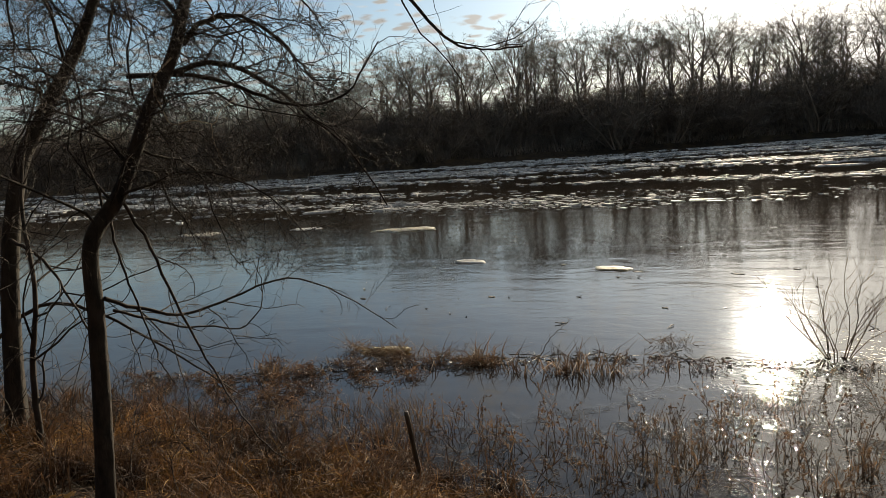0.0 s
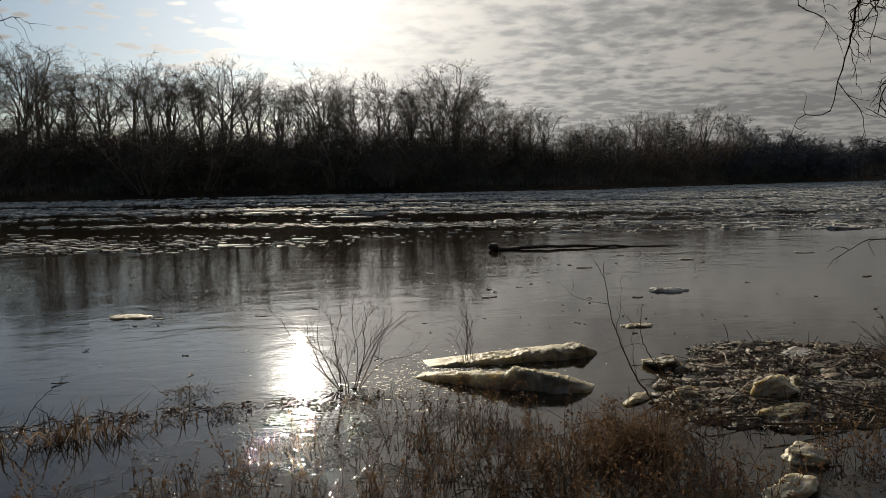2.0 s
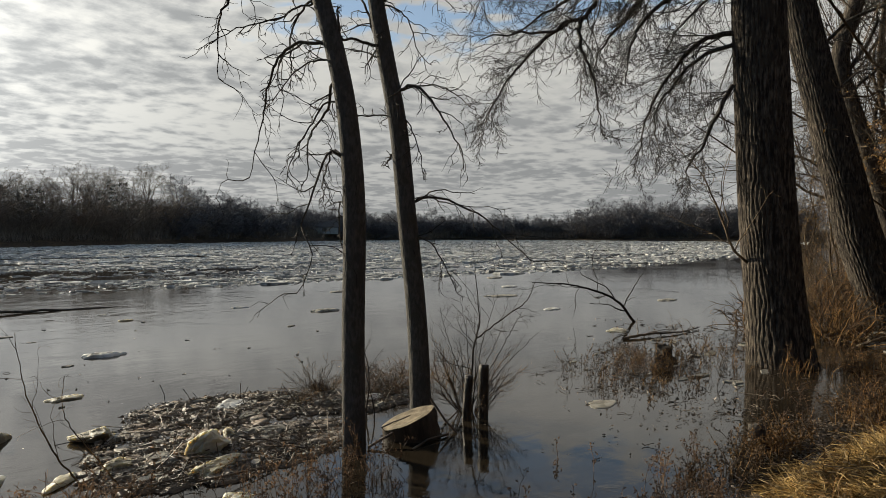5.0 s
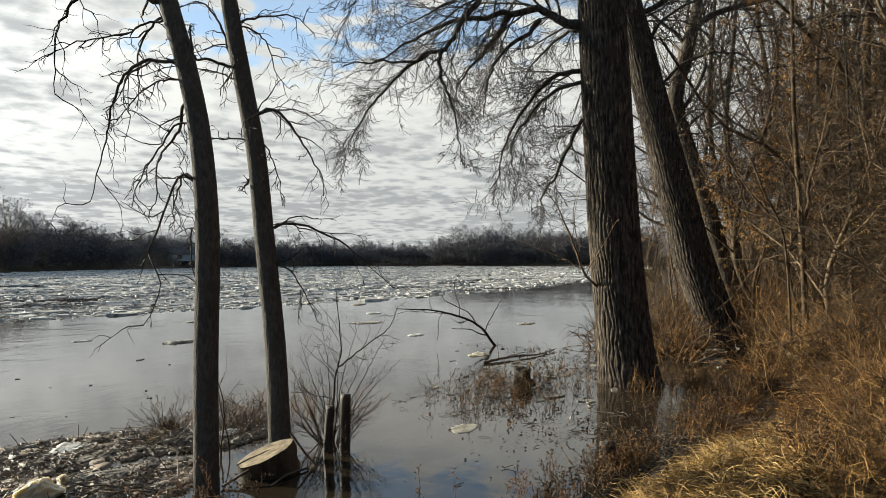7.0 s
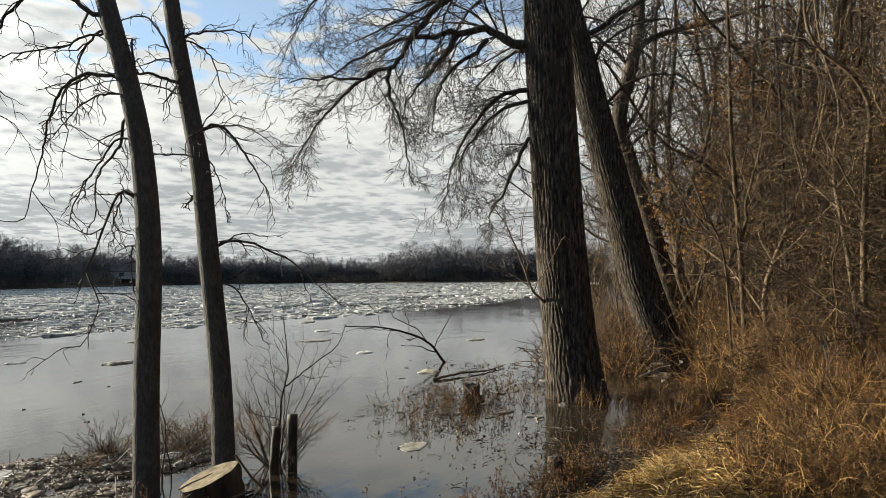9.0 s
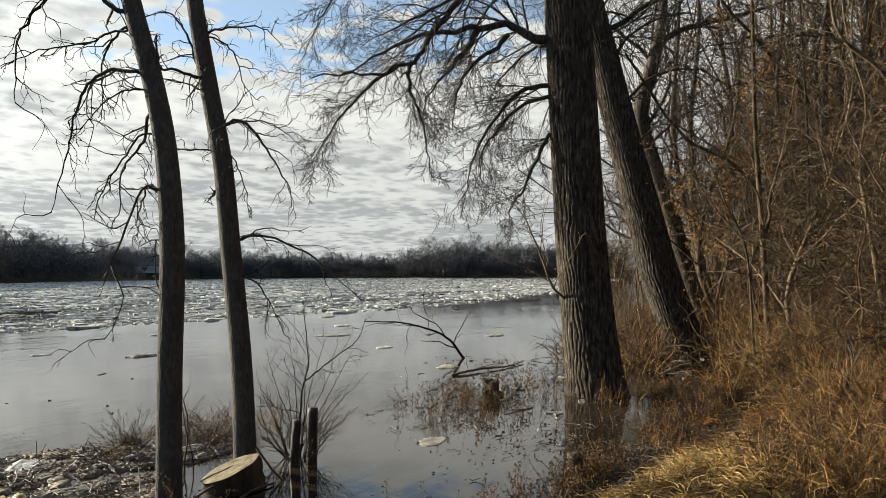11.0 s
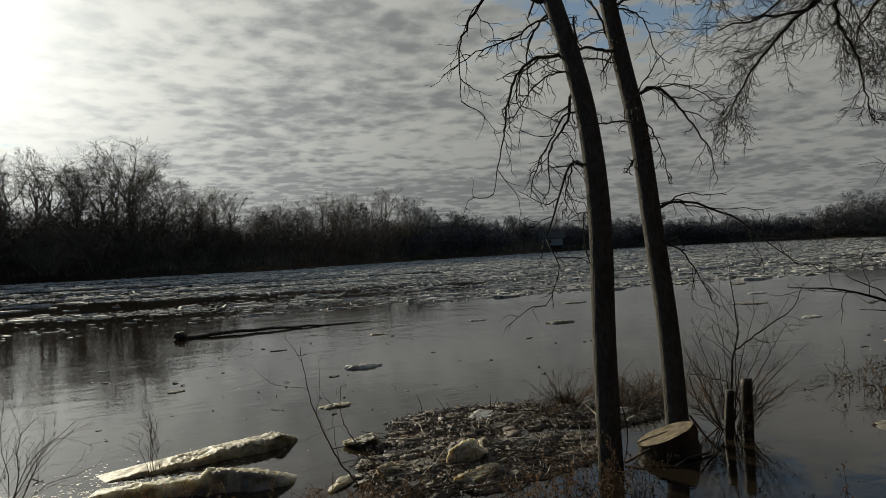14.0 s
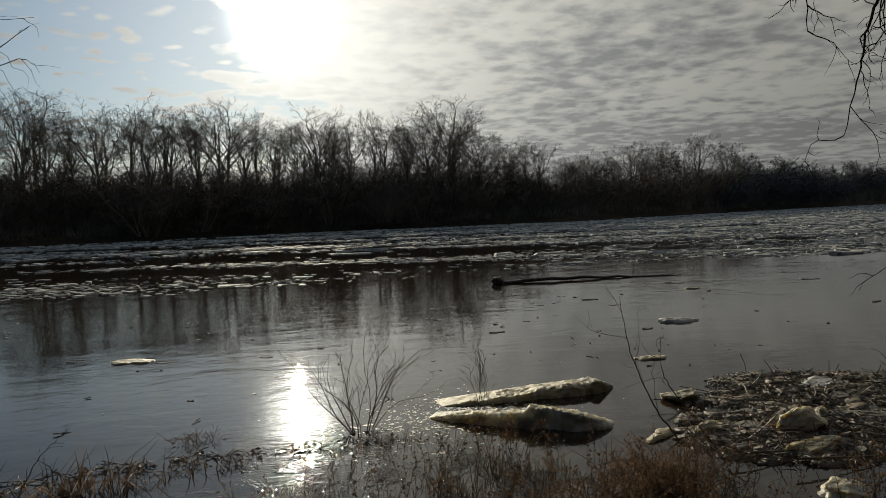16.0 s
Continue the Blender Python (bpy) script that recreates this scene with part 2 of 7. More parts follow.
# bramble and straw: deep shade and sun highlights of the tangle put into colour
M_BRAMBLE = material("dry_bramble", (0.02, 0.0095, 0.0034), (0.148, 0.079, 0.021), 1.8, 0.8, 0, by_piece=0.85)
M_STRAW = material("sunlit_straw", (0.16, 0.09, 0.028), (0.43, 0.265, 0.088), 2.0, 0.7, 0, by_piece=0.65, translucent=0.15)
M_LEAF = material("withered_leaf", (0.13, 0.07, 0.02), (0.38, 0.22, 0.07), 2.0, 0.7, 0, by_piece=0.55, translucent=0.35)
M_ICE = material("river_ice", (0.23, 0.222, 0.2), (0.57, 0.56, 0.52), 3.0, 0.7, 0.5, 14, spec=0.2, by_piece=0.45)
M_ICE_DIRTY = material("silty_ice", (0.17, 0.147, 0.09), (0.38, 0.335, 0.22), 4.5, 0.5, 0.7, 26, spec=0.3, stain=(0.12, 0.10, 0.062), cloudy=0.12)
M_ICE_SNOW = material("snowy_ice", (0.19, 0.172, 0.122), (0.42, 0.39, 0.30), 7.0, 0.55, 0.9, 40, spec=0.3, stain=(0.11, 0.096, 0.066), cloudy=0.12)
M_ICE_CREAM = material("cloudy_ice", (0.36, 0.335, 0.25), (0.58, 0.54, 0.43), 4.0, 0.5, 0.5, 22, spec=0.4, cloudy=0.08)
M_ICE_GREY = material("grey_slush_ice", (0.15, 0.138, 0.11), (0.33, 0.31, 0.265), 6.0, 0.8, 0.6, 30, spec=0.12, by_piece=0.4)
M_ICE_SLAB = material("slab_ice", (0.29, 0.268, 0.205), (0.56, 0.53, 0.44), 7.0, 0.5, 1.0, 60, spec=0.3, stain=(0.19, 0.172, 0.125), cloudy=0.35)
M_DEBRIS = material("wet_debris", (0.03, 0.023, 0.016), (0.16, 0.118, 0.078), 9.0, 0.55, 0.8, 30, spec=0.35)
M_STICK = material("wet_stick", (0.03, 0.022, 0.015), (0.17, 0.124, 0.082), 5.0, 0.5, 0, by_piece=0.6, spec=0.4)
M_WOOD_CUT = material("cut_wood", (0.10, 0.078, 0.047), (0.24, 0.19, 0.12), 9.0, 0.85, 0.5, 60, stain=(0.11, 0.086, 0.054))
M_WOOD_WET = material("wet_wood", (0.03, 0.024, 0.018), (0.085, 0.066, 0.048), 10.0, 0.5, 0.6, 40, (1, 1, 0.3))


# ---------------------------------------------------------------- mesh tools
def mesh_from(name, verts, faces, smooth=True):
    """faces: arrays of corner indices, one array for each number of corners."""
    me = bpy.data.meshes.new(name)
    verts = np.asarray(verts, np.float32)
    faces = [np.asarray(f, np.int32) for f in faces if len(f)]
    loops = np.concatenate([f.ravel() for f in faces])
    sizes = np.concatenate([np.full(len(f), f.shape[1], np.int32) for f in faces])
    starts = np.concatenate([[0], np.cumsum(sizes)[:-1]]).astype(np.int32)
    me.vertices.add(len(verts))
    me.vertices.foreach_set("co", verts.ravel())
    me.loops.add(len(loops))
    me.loops.foreach_set("vertex_index", loops)
    me.polygons.add(len(sizes))
    me.polygons.foreach_set("loop_start", starts)
    me.polygons.foreach_set("use_smooth", np.full(len(sizes), smooth))
    me.update(calc_edges=True)
    me.validate()
    return me


def join(*pieces):
    """Joins (verts, faces) pieces into one."""
    verts, faces, at = [], {}, 0
    for v, fs in pieces:
        for f in fs:
            if len(f):
                faces.setdefault(f.shape[1], []).append(f + at)
        verts.append(v)
        at += len(v)
    return np.concatenate(verts), [np.concatenate(f) for f in faces.values()]


def part(name, piece, mat, parent=None, label="", kind="", smooth=True):
    ob = new(name, mesh_from(name, piece[0], piece[1], smooth))
    ob.data.materials.append(mat)
    if parent is not None:
        ob.parent = parent
    return tagged(ob, label, kind=kind)


def thing(name, label, category, group="", at=(0, 0, 0), kind=""):
    ob = new(name)
    ob.location = at
    ob.empty_display_size = 0.2
    return tagged(ob, label, category, group, kind)


def unit(v):
    return v / np.maximum(np.linalg.norm(v, axis=-1, keepdims=True), 1e-9)


def spline(points, count):
    """A smooth curve through the points (Catmull-Rom), with that many samples."""
    p = np.asarray(points, float)
    p = np.vstack([2 * p[0] - p[1], p, 2 * p[-1] - p[-2]])
    s = np.linspace(0, len(p) - 3 - 1e-6, count)
    i, t = s.astype(int), (s % 1)[:, None]
    a, b, c, d = p[i], p[i + 1], p[i + 2], p[i + 3]
    return 0.5 * (2 * b + (c - a) * t + (2 * a - 5 * b + 4 * c - d) * t**2 + (3 * b - a - 3 * c + d) * t**3)


def tubes(P, R, sides=3):
    """Tapered tubes round the polylines P (n, k, 3) with radii R (n, k)."""
    n, k, _ = P.shape
    tan = unit(np.gradient(P, axis=1))
    ref = np.where(np.abs(tan[:, :1, 2:]) > 0.8, [[[1.0, 0.0, 0.0]]], [[[0.0, 0.0, 1.0]]])
    u = unit(np.cross(tan, np.broadcast_to(ref, tan.shape)))
    w = np.cross(tan, u)
    a = np.arange(sides) * 2 * np.pi / sides
    off = u[:, :, None] * np.cos(a)[:, None] + w[:, :, None] * np.sin(a)[:, None]
    v = (P[:, :, None] + off * R[:, :, None, None]).reshape(-1, 3)
    g = np.arange(n * k * sides).reshape(n, k, sides)
    a0, a1 = g[:, :-1], g[:, 1:]
    q = np.stack([a0, np.roll(a0, -1, 2), np.roll(a1, -1, 2), a1], -1).reshape(-1, 4)
    return v, [q]


def ribbons(P, R, rng):
    """Flat thin strips along the polylines, for the finest far twigs."""
    n, k, _ = P.shape
    tan = unit(P[:, -1] - P[:, 0])
    side = unit(np.cross(tan, unit(rng.normal(size=(n, 3)))))[:, None] * R[..., None]
    v = np.stack([P - side, P + side], 2).reshape(-1, 3)
    g = np.arange(n * k * 2).reshape(n, k, 2)
    q = np.stack([g[:, :-1, 0], g[:, :-1, 1], g[:, 1:, 1], g[:, 1:, 0]], -1).reshape(-1, 4)
    return v, [q]


def grow(rng, P, R, n, span, angle, length, thin, k, wander=0.15, lift=0.0, droop=0.0, least=0.004, hook=0.0):
    """n side shoots on each of the branches P, R: where along it, at what angle, how long against it."""
    b, kp, _ = P.shape
    idx = np.repeat(np.arange(b), n)
    t = (np.tile(np.arange(n), b) + rng.uniform(0, 1, b * n)) / n * (span[1] - span[0]) + span[0]
    s = np.clip(t * (kp - 1), 0, kp - 1 - 1e-6)
    i, f = s.astype(int), (s % 1)[:, None]
    pos = P[idx, i] * (1 - f) + P[idx, i + 1] * f
    tan = unit(P[idx, i + 1] - P[idx, i])
    rad = R[idx, i] * (1 - f[:, 0]) + R[idx, i + 1] * f[:, 0]
    side = rng.normal(size=(b * n, 3))
    side = unit(side - (side * tan).sum(1, keepdims=True) * tan)
    ang = rng.uniform(*angle, b * n)[:, None]
    way = np.cos(ang) * tan + np.sin(ang) * side
    full = np.linalg.norm(np.diff(P, axis=1), axis=2).sum(1)[idx]
    ln = full * rng.uniform(*length, b * n) * (1.1 - 0.45 * t)
    pts = [pos]
    for j in range(1, k):
        way = way + rng.normal(size=way.shape) * wander
        way[:, 2] += lift - droop * j / k + hook * max(0.0, 2 * j / k - 1)
        way = unit(way)
        pts.append(pts[-1] + way * (ln / (k - 1))[:, None])
    r0 = np.maximum(rad * thin * rng.uniform(0.7, 1.0, b * n), least)
    return np.stack(pts, 1), r0[:, None] * np.linspace(1, 0.35, k)[None]


def branch(points, r0, r1, count=10):
    p = spline(points, count)
    return p[None], np.linspace(r0, r1, count)[None]


def bark_trunk(points, radii, sides=64, rings=90, ridges=13, depth=0.07, flare=0.35, seed=0):
    """A trunk with furrowed bark: ridges that wander up the stem, and a root flare."""
    p = spline(points, rings)
    s = np.linspace(0, 1, rings)
    r = np.interp(s, np.linspace(0, 1, len(radii)), radii)
    h = np.concatenate([[0], np.cumsum(np.linalg.norm(np.diff(p, axis=0), axis=1))])
    r = r * (1 + flare * np.exp(-h / 0.45))
    tan = unit(np.gradient(p, axis=0))
    u = unit(np.cross(tan, np.broadcast_to([0.0, 1.0, 0.0], tan.shape)))
    w = np.cross(tan, u)
    a = np.arange(sides) * 2 * np.pi / sides
    A, Hh = np.meshgrid(a, h)
    warp = 1.5 * np.sin(Hh * 2.6 + 3 * A + seed) + 1.1 * np.sin(Hh * 5.7 - 5 * A + seed * 2) + 0.6 * np.sin(Hh * 12.3 + 7 * A)
    groove = np.abs(np.sin(ridges / 2 * A + 0.75 * warp))
    cross = np.abs(np.sin(ridges / 2 * A - 0.75 * warp + 2.2 * np.sin(Hh * 3.1 + 2 * A)))
    ridge = 1.2 - 1.2 * np.exp(-(groove / 0.34) ** 2) - 0.55 * np.exp(-(cross / 0.22) ** 2) + 0.2 * np.sin(Hh * 31 + 9 * A + 3 * np.sin(4 * A)) * groove
    roots = 1 + 0.16 * np.sin(5 * A + seed) * np.exp(-Hh / 0.4)
    rr = r[:, None] * (1 + depth * (ridge - 0.6)) * roots
    v = p[:, None] + rr[..., None] * (u[:, None] * np.cos(a)[None, :, None] + w[:, None] * np.sin(a)[None, :, None])
    g = np.arange(rings * sides).reshape(rings, sides)
    q = np.stack([g[:-1], np.roll(g[:-1], -1, 1), np.roll(g[1:], -1, 1), g[1:]], -1).reshape(-1, 4)
    return (v.reshape(-1, 3), [q]), (p[None], r[None])


def blades(rng, root, height, width, lean=0.35, bend=0.5):
    """Grass blades: two bent strips each, from the roots (n, 3) up."""
    n = len(root)
    a = rng.uniform(0, 2 * np.pi, n)
    way = np.stack([np.cos(a), np.sin(a), 0 * a], 1)
    face = rng.uniform(0, np.pi, n)
    side = np.stack([np.cos(face), np.sin(face), 0 * a], 1) * (width * rng.uniform(0.6, 1.3, n))[:, None]
    h = (height * rng.uniform(0.45, 1.15, n))[:, None]
    l = (lean * rng.uniform(0, 1, n))[:, None]
    c = (bend * rng.uniform(0, 1, n))[:, None]
    up = np.array([0, 0, 1.0])
    m = root + up * h * 0.58 + way * h * l * 0.5
    t = root + up * h * (1 - 0.45 * c) + way * h * (l + 0.7 * c)
    v = np.stack([root - side, root + side, m + side * 0.7, m - side * 0.7, t + side * 0.12, t - side * 0.12], 1)
    g = np.arange(n)[:, None] * 6
    q = np.concatenate([g + [0, 1, 2, 3], g + [3, 2, 4, 5]])
    return v.reshape(-1, 3), [q]


def curls(rng, root, length, width, droop=0.42, k=6):
    """Long dead blades that rise a little, fold over and curl down into a mat."""
    n = len(root)
    a = rng.uniform(0, 2 * np.pi, n)
    way = unit(np.stack([np.cos(a) * 0.8, np.sin(a) * 0.8, rng.uniform(0.3, 1.6, n)], 1))
    ln = length * rng.uniform(0.5, 1.2, n)
    pull = droop * rng.uniform(0.4, 1.6, n)
    pts = [root]
    for j in range(1, k):
        way = way + rng.normal(0, 0.3, way.shape)
        way[:, 2] -= pull
        way = unit(way)
        p = pts[-1] + way * (ln / (k - 1))[:, None]
        p[:, 2] = np.maximum(p[:, 2], root[:, 2] + 0.03)
        pts.append(p)
    R = (width * rng.uniform(0.6, 1.3, n))[:, None] * np.linspace(1, 0.3, k)[None]
    return ribbons(np.stack(pts, 1), R, rng)


def leaves(rng, at, size, flat=1.0):
    """Small curled leaves: two tilted triangles pairs each, at random turns."""
    n = len(at)
    a, b = unit(rng.normal(size=(n, 3)) * [1, 1, flat]), rng.normal(size=(n, 3)) * [1, 1, flat]
    b = unit(b - (a * b).sum(1, keepdims=True) * a)
    c = np.cross(a, b)
    s = (size * rng.uniform(0.6, 1.3, n))[:, None]
    v = np.stack([at - a * s, at + b * s * 0.45 + c * s * 0.2, at + a * s, at - b * s * 0.45 + c * s * 0.2], 1)
    g = np.arange(n)[:, None] * 4
    return v.reshape(-1, 3), [np.concatenate([g + [0, 1, 2], g + [0, 2, 3]])]


def floes(rng, at, size, thick, stretch, n=7):
    """Small broken ice pieces: a jagged outline and an uneven top; at (m, 3)."""
    m = len(at)
    a = np.arange(n) * 2 * np.pi / n + rng.uniform(-0.3, 0.3, (m, n))
    r = rng.uniform(0.6, 1.2, (m, n)) * size[:, None]
    turn = rng.normal(0, 0.35, m)[:, None]
    ex, ey = r * np.cos(a) * stretch[:, None], r * np.sin(a)
    x, y = ex * np.cos(turn) - ey * np.sin(turn), ex * np.sin(turn) + ey * np.cos(turn)
    foot = np.stack([at[:, :1] + x, at[:, 1:2] + y, np.repeat(at[:, 2:] - 0.04, n, 1)], -1)
    top = np.stack([at[:, :1] + x * 0.8, at[:, 1:2] + y * 0.8, at[:, 2:] + thick[:, None] * rng.uniform(0.5, 1.4, (m, n))], -1)
    v = np.stack([foot, top], 1).reshape(-1, 3)
    g = np.arange(m * 2 * n).reshape(m, 2, n)
    q = np.stack([g[:, 0], np.roll(g[:, 0], -1, 1), np.roll(g[:, 1], -1, 1), g[:, 1]], -1).reshape(-1, 4)
    return v, [q, g[:, 1]]


def crumbly_floe(seed, size, thick, stretch):
    """One larger floe: crusted, lumpy top that thins to a ragged edge at the water."""
    rings, seg = 7, 30
    verts = []
    for i in range(rings):
        k = (i + 0.15) / (rings - 0.85)
        for j in range(seg):
            a = 2 * math.pi * j / seg
            edge = 1 + 0.45 * noise.noise(Vector((math.cos(a) * 1.6 + seed, math.sin(a) * 1.6, seed))) + 0.2 * noise.noise(Vector((math.cos(a) * 5, math.sin(a) * 5 + seed, 0)))
            x, y = size * stretch * edge * k * math.cos(a), size * edge * k * math.sin(a)
            crust = 0.8 + 0.55 * noise.noise(Vector((x / size * 2.5, y / size * 2.5 + seed, 1))) + 0.3 * noise.noise(Vector((x / size * 7, y / size * 7, seed)))
            verts.append((x, y, -0.05 if i == rings - 1 else thick * max(crust, 0.12) * (1 - k**6)))
    g = np.arange(rings * seg).reshape(rings, seg)
    q = np.stack([g[:-1], g[1:], np.roll(g[1:], -1, 1), np.roll(g[:-1], -1, 1)], -1).reshape(-1, 4)
    return np.array(verts), [q, g[:1]]


def lump(seed, size, squash=0.5, rough=0.25, subdiv=3, chop=0.0):
    """A worn block of ice: an uneven ball with flat broken faces."""
    bm = bmesh.new()
    bmesh.ops.create_icosphere(bm, subdivisions=subdiv, radius=1.0)
    rng = np.random.default_rng(seed)
    cuts = unit(rng.normal(size=(11, 3)))
    reach = rng.uniform(0.5, 0.8, 11)
    for v in bm.verts:
        co = np.array(v.co)
        if chop:
            for c, d in zip(cuts, reach):
                over = co @ c - d
                if over > 0:
                    co = co - c * over * chop
        k = 1 + rough * (noise.noise(Vector(co * 1.7 + seed)) + 0.5 * noise.noise(Vector(co * 4.3 + seed)) + 0.35 * noise.noise(Vector(co * 9.7 + seed)) + 0.2 * noise.noise(Vector(co * 21.0 + seed)))
        v.co = Vector(co * k * np.array(size) * np.array([1, 1, squash]))
    vs = np.array([v.co[:] for v in bm.verts])
    fs = np.array([[v.index for v in f.verts] for f in bm.faces])
    bm.free()
    return vs, [fs]


# ---------------------------------------------------------------- ground and river
SHORE_X = (-400, -120, -20, -10, -6.5, -5.0, -3.2, -2.2, 0.0, 2.0, 4.0, 6.0, 7.4, 8.4, 10.1, 12.4, 18.0, 24.0, 34.0, 60.0, 100.0, 200.0, 300.0, 400.0, 900.0)
SHORE_Y = (-60, -10, 3.4, 3.6, 3.6, 3.9, 3.6, 3.2, 2.7, 2.4, 2.1, 1.55, 1.25, 1.0, 0.42, 0.1, -0.15, 0.3, 4.0, 8.2, 14.5, 32.0, 48.0, 60.0, 100.0)
BANK_AZ = (-90, -75, -57, -42, -29, -11, 0, 22, 31, 40, 49, 56, 60, 66, 74, 90)
BANK_R = (240, 170, 135, 125, 117, 117, 124, 133, 170, 235, 330, 375, 380, 365, 350, 340)


def shore_y(x):
    return np.interp(x, SHORE_X, SHORE_Y)


def bank_r(az):
    return np.interp(az, BANK_AZ, BANK_R)


def ground_z(x, y):
    """The height of the land: river bed, near bank with an added hill behind it, and far bank."""
    x, y = np.asarray(x, float), np.asarray(y, float)
    back = shore_y(x) - y
    wob = 0.06 * np.sin(x * 1.9 + 0.7 * np.sin(y * 2.3)) + 0.04 * np.sin(y * 3.1 + x * 1.1)
    near = np.where(back > 0, 0.62 * (1 - np.exp(-back / 3.0)) + wob * np.clip(back, 0, 1), np.maximum(back * 0.3, -0.8))
    # made-up hill behind the bank: blocks sky light and darkens gaps in the woods
    added_hill = np.clip((back - 5) / 25, 0, 1)
    near = near + 17.0 * added_hill * added_hill * (3 - 2 * added_hill) + np.clip(back - 40, 0, 400) * 0.02
    dist, az = np.hypot(x, y), np.degrees(np.arctan2(x, y))
    over = np.where(y > -50, dist - bank_r(az), -99)
    far = np.where(over > 0, 1.6 * (1 - np.exp(-over / 3.0)) + 3.4 * (1 - np.exp(-over / 22.0)) + np.clip(over, 0, 400) * 0.01, np.maximum(over * 0.2, -0.8))
    return np.maximum(near, far)


def build_ground():
    s = np.linspace(-1, 1, 261)
    line = 12.0 * np.sinh(s * 6.3) / np.sinh(1.0) * 0.5
    X, Y = np.meshgrid(line + 2.0, line + 2.0)
    Z = ground_z(X, Y)
    n = len(line)
    g = np.arange(n * n).reshape(n, n)
    q = np.stack([g[:-1, :-1], g[:-1, 1:], g[1:, 1:], g[1:, :-1]], -1).reshape(-1, 4)
    ob = part("ground", (np.stack([X, Y, Z], -1).reshape(-1, 3), [q]), M_SOIL)
    tagged(ob, "brown earth river bank with dead grass and leaf litter", "ground", kind="structure")
    # the river's surface
    xs = np.linspace(-700, 1000, 60)
    ys = np.linspace(-100, 900, 40)
    X, Y = np.meshgrid(xs, ys)
    g = np.arange(X.size).reshape(X.shape)
    q = np.stack([g[:-1, :-1], g[:-1, 1:], g[1:, 1:], g[1:, :-1]], -1).reshape(-1, 4)
    ob = part("water", (np.stack([X, Y, 0 * X], -1).reshape(-1, 3), [q]), M_WATER)
    tagged(ob, "murky brown flooded river water mirroring the sky", "water", kind="structure")


build_ground()


# ---------------------------------------------------------------- far bank woods
def far_tree(seed, height, spread=0.5, name="tree", fine_n=4, fine_r=0.013, bark=None):
    """A bare broadleaf tree: a trunk that forks again and again into a fan of crooked limbs and fine twigs."""
    bark = bark or M_FAR_BARK
    rng = np.random.default_rng(seed)
    lean = rng.normal(0, 0.05, 2)
    fork = rng.uniform(0.30, 0.44)
    trunk_p, trunk_r = branch([(0, 0, -0.3), (lean[0] * 3, lean[1] * 3, height * fork * 0.5), (lean[0] * 8, lean[1] * 8, height * fork), (lean[0] * 12, lean[1] * 13, height * fork * 1.5)],
                              height * 0.017, height * 0.009, 9)
    limbs = grow(rng, trunk_p, trunk_r, 8, (0.48, 1.0), (0.22, 0.55 + 0.45 * spread), (0.62, 0.95), 0.66, 8, 0.17, 0.05)
    boughs = grow(rng, *limbs, 5, (0.3, 1.0), (0.3, 0.85), (0.42, 0.75), 0.62, 6, 0.2, 0.04, least=0.035)
    subs = grow(rng, *boughs, 4, (0.25, 1.0), (0.3, 0.95), (0.42, 0.75), 0.6, 5, 0.22, 0.03, least=0.022)
    twigs = grow(rng, *subs, 4, (0.2, 1.0), (0.3, 1.0), (0.45, 0.8), 0.6, 4, 0.22, 0.02, least=fine_r * 1.2)
    fine = grow(rng, *twigs, fine_n, (0.2, 1.0), (0.3, 1.0), (0.5, 0.95), 0.7, 3, 0.22, 0.02, least=fine_r)
    k = height / twigs[0][..., 2].max()
    ob = thing(name, "tall bare leafless tree on the wooded far river bank", "tree", "far bank trees")
    part("trunk", tubes(trunk_p * k, trunk_r, 7), bark, ob)
    crown = join(tubes(limbs[0] * k, limbs[1], 5), tubes(boughs[0] * k, boughs[1], 4), tubes(subs[0] * k, subs[1], 3), ribbons(twigs[0] * k, twigs[1], rng), ribbons(fine[0] * k, fine[1], rng))
    part("crown", crown, bark, ob, kind="stuff")
    return ob


def bush(seed, fine=0.018, mat=M_BRUSH):
    """A bare bush of the far bank, many-stemmed, about 8 m high."""
    rng = np.random.default_rng(seed)
    n = 16
    a = rng.uniform(0, 2 * np.pi, n)
    way = unit(np.stack([np.cos(a) * 0.5, np.sin(a) * 0.5, np.ones(n)], 1) + rng.normal(0, 0.15, (n, 3)))
    pts = [np.stack([np.cos(a) * 0.8, np.sin(a) * 0.8, np.full(n, -0.3)], 1)]
    for j in range(5):
        way = unit(way + rng.normal(0, 0.12, way.shape))
        pts.append(pts[-1] + way * (rng.uniform(0.8, 1.5, n))[:, None])
    P = np.stack(pts, 1)
    R = np.full((n, 1), 0.07) * np.linspace(1, 0.4, 6)[None]
    subs = grow(rng, P, R, 9, (0.1, 1.0), (0.4, 1.1), (0.25, 0.5), 0.6, 4, 0.15, 0.04, least=fine * 1.1)
    twigs = grow(rng, *subs, 6, (0.1, 1.0), (0.4, 1.1), (0.35, 0.75), 0.8, 3, 0.2, 0.04, least=fine)
    spray = grow(rng, *twigs, 3, (0.1, 1.0), (0.4, 1.1), (0.5, 0.9), 0.8, 2, 0.2, 0.02, least=fine * 0.8)
    ob = thing("bush", "dense dark leafless bush at the far water's edge", "bush", "far bank bushes")
    part("stem", tubes(P, R, 4), mat, ob)
    part("crown", join(ribbons(*subs, rng), ribbons(*twigs, rng), ribbons(*spray, rng)), mat, ob, kind="stuff")
    return ob


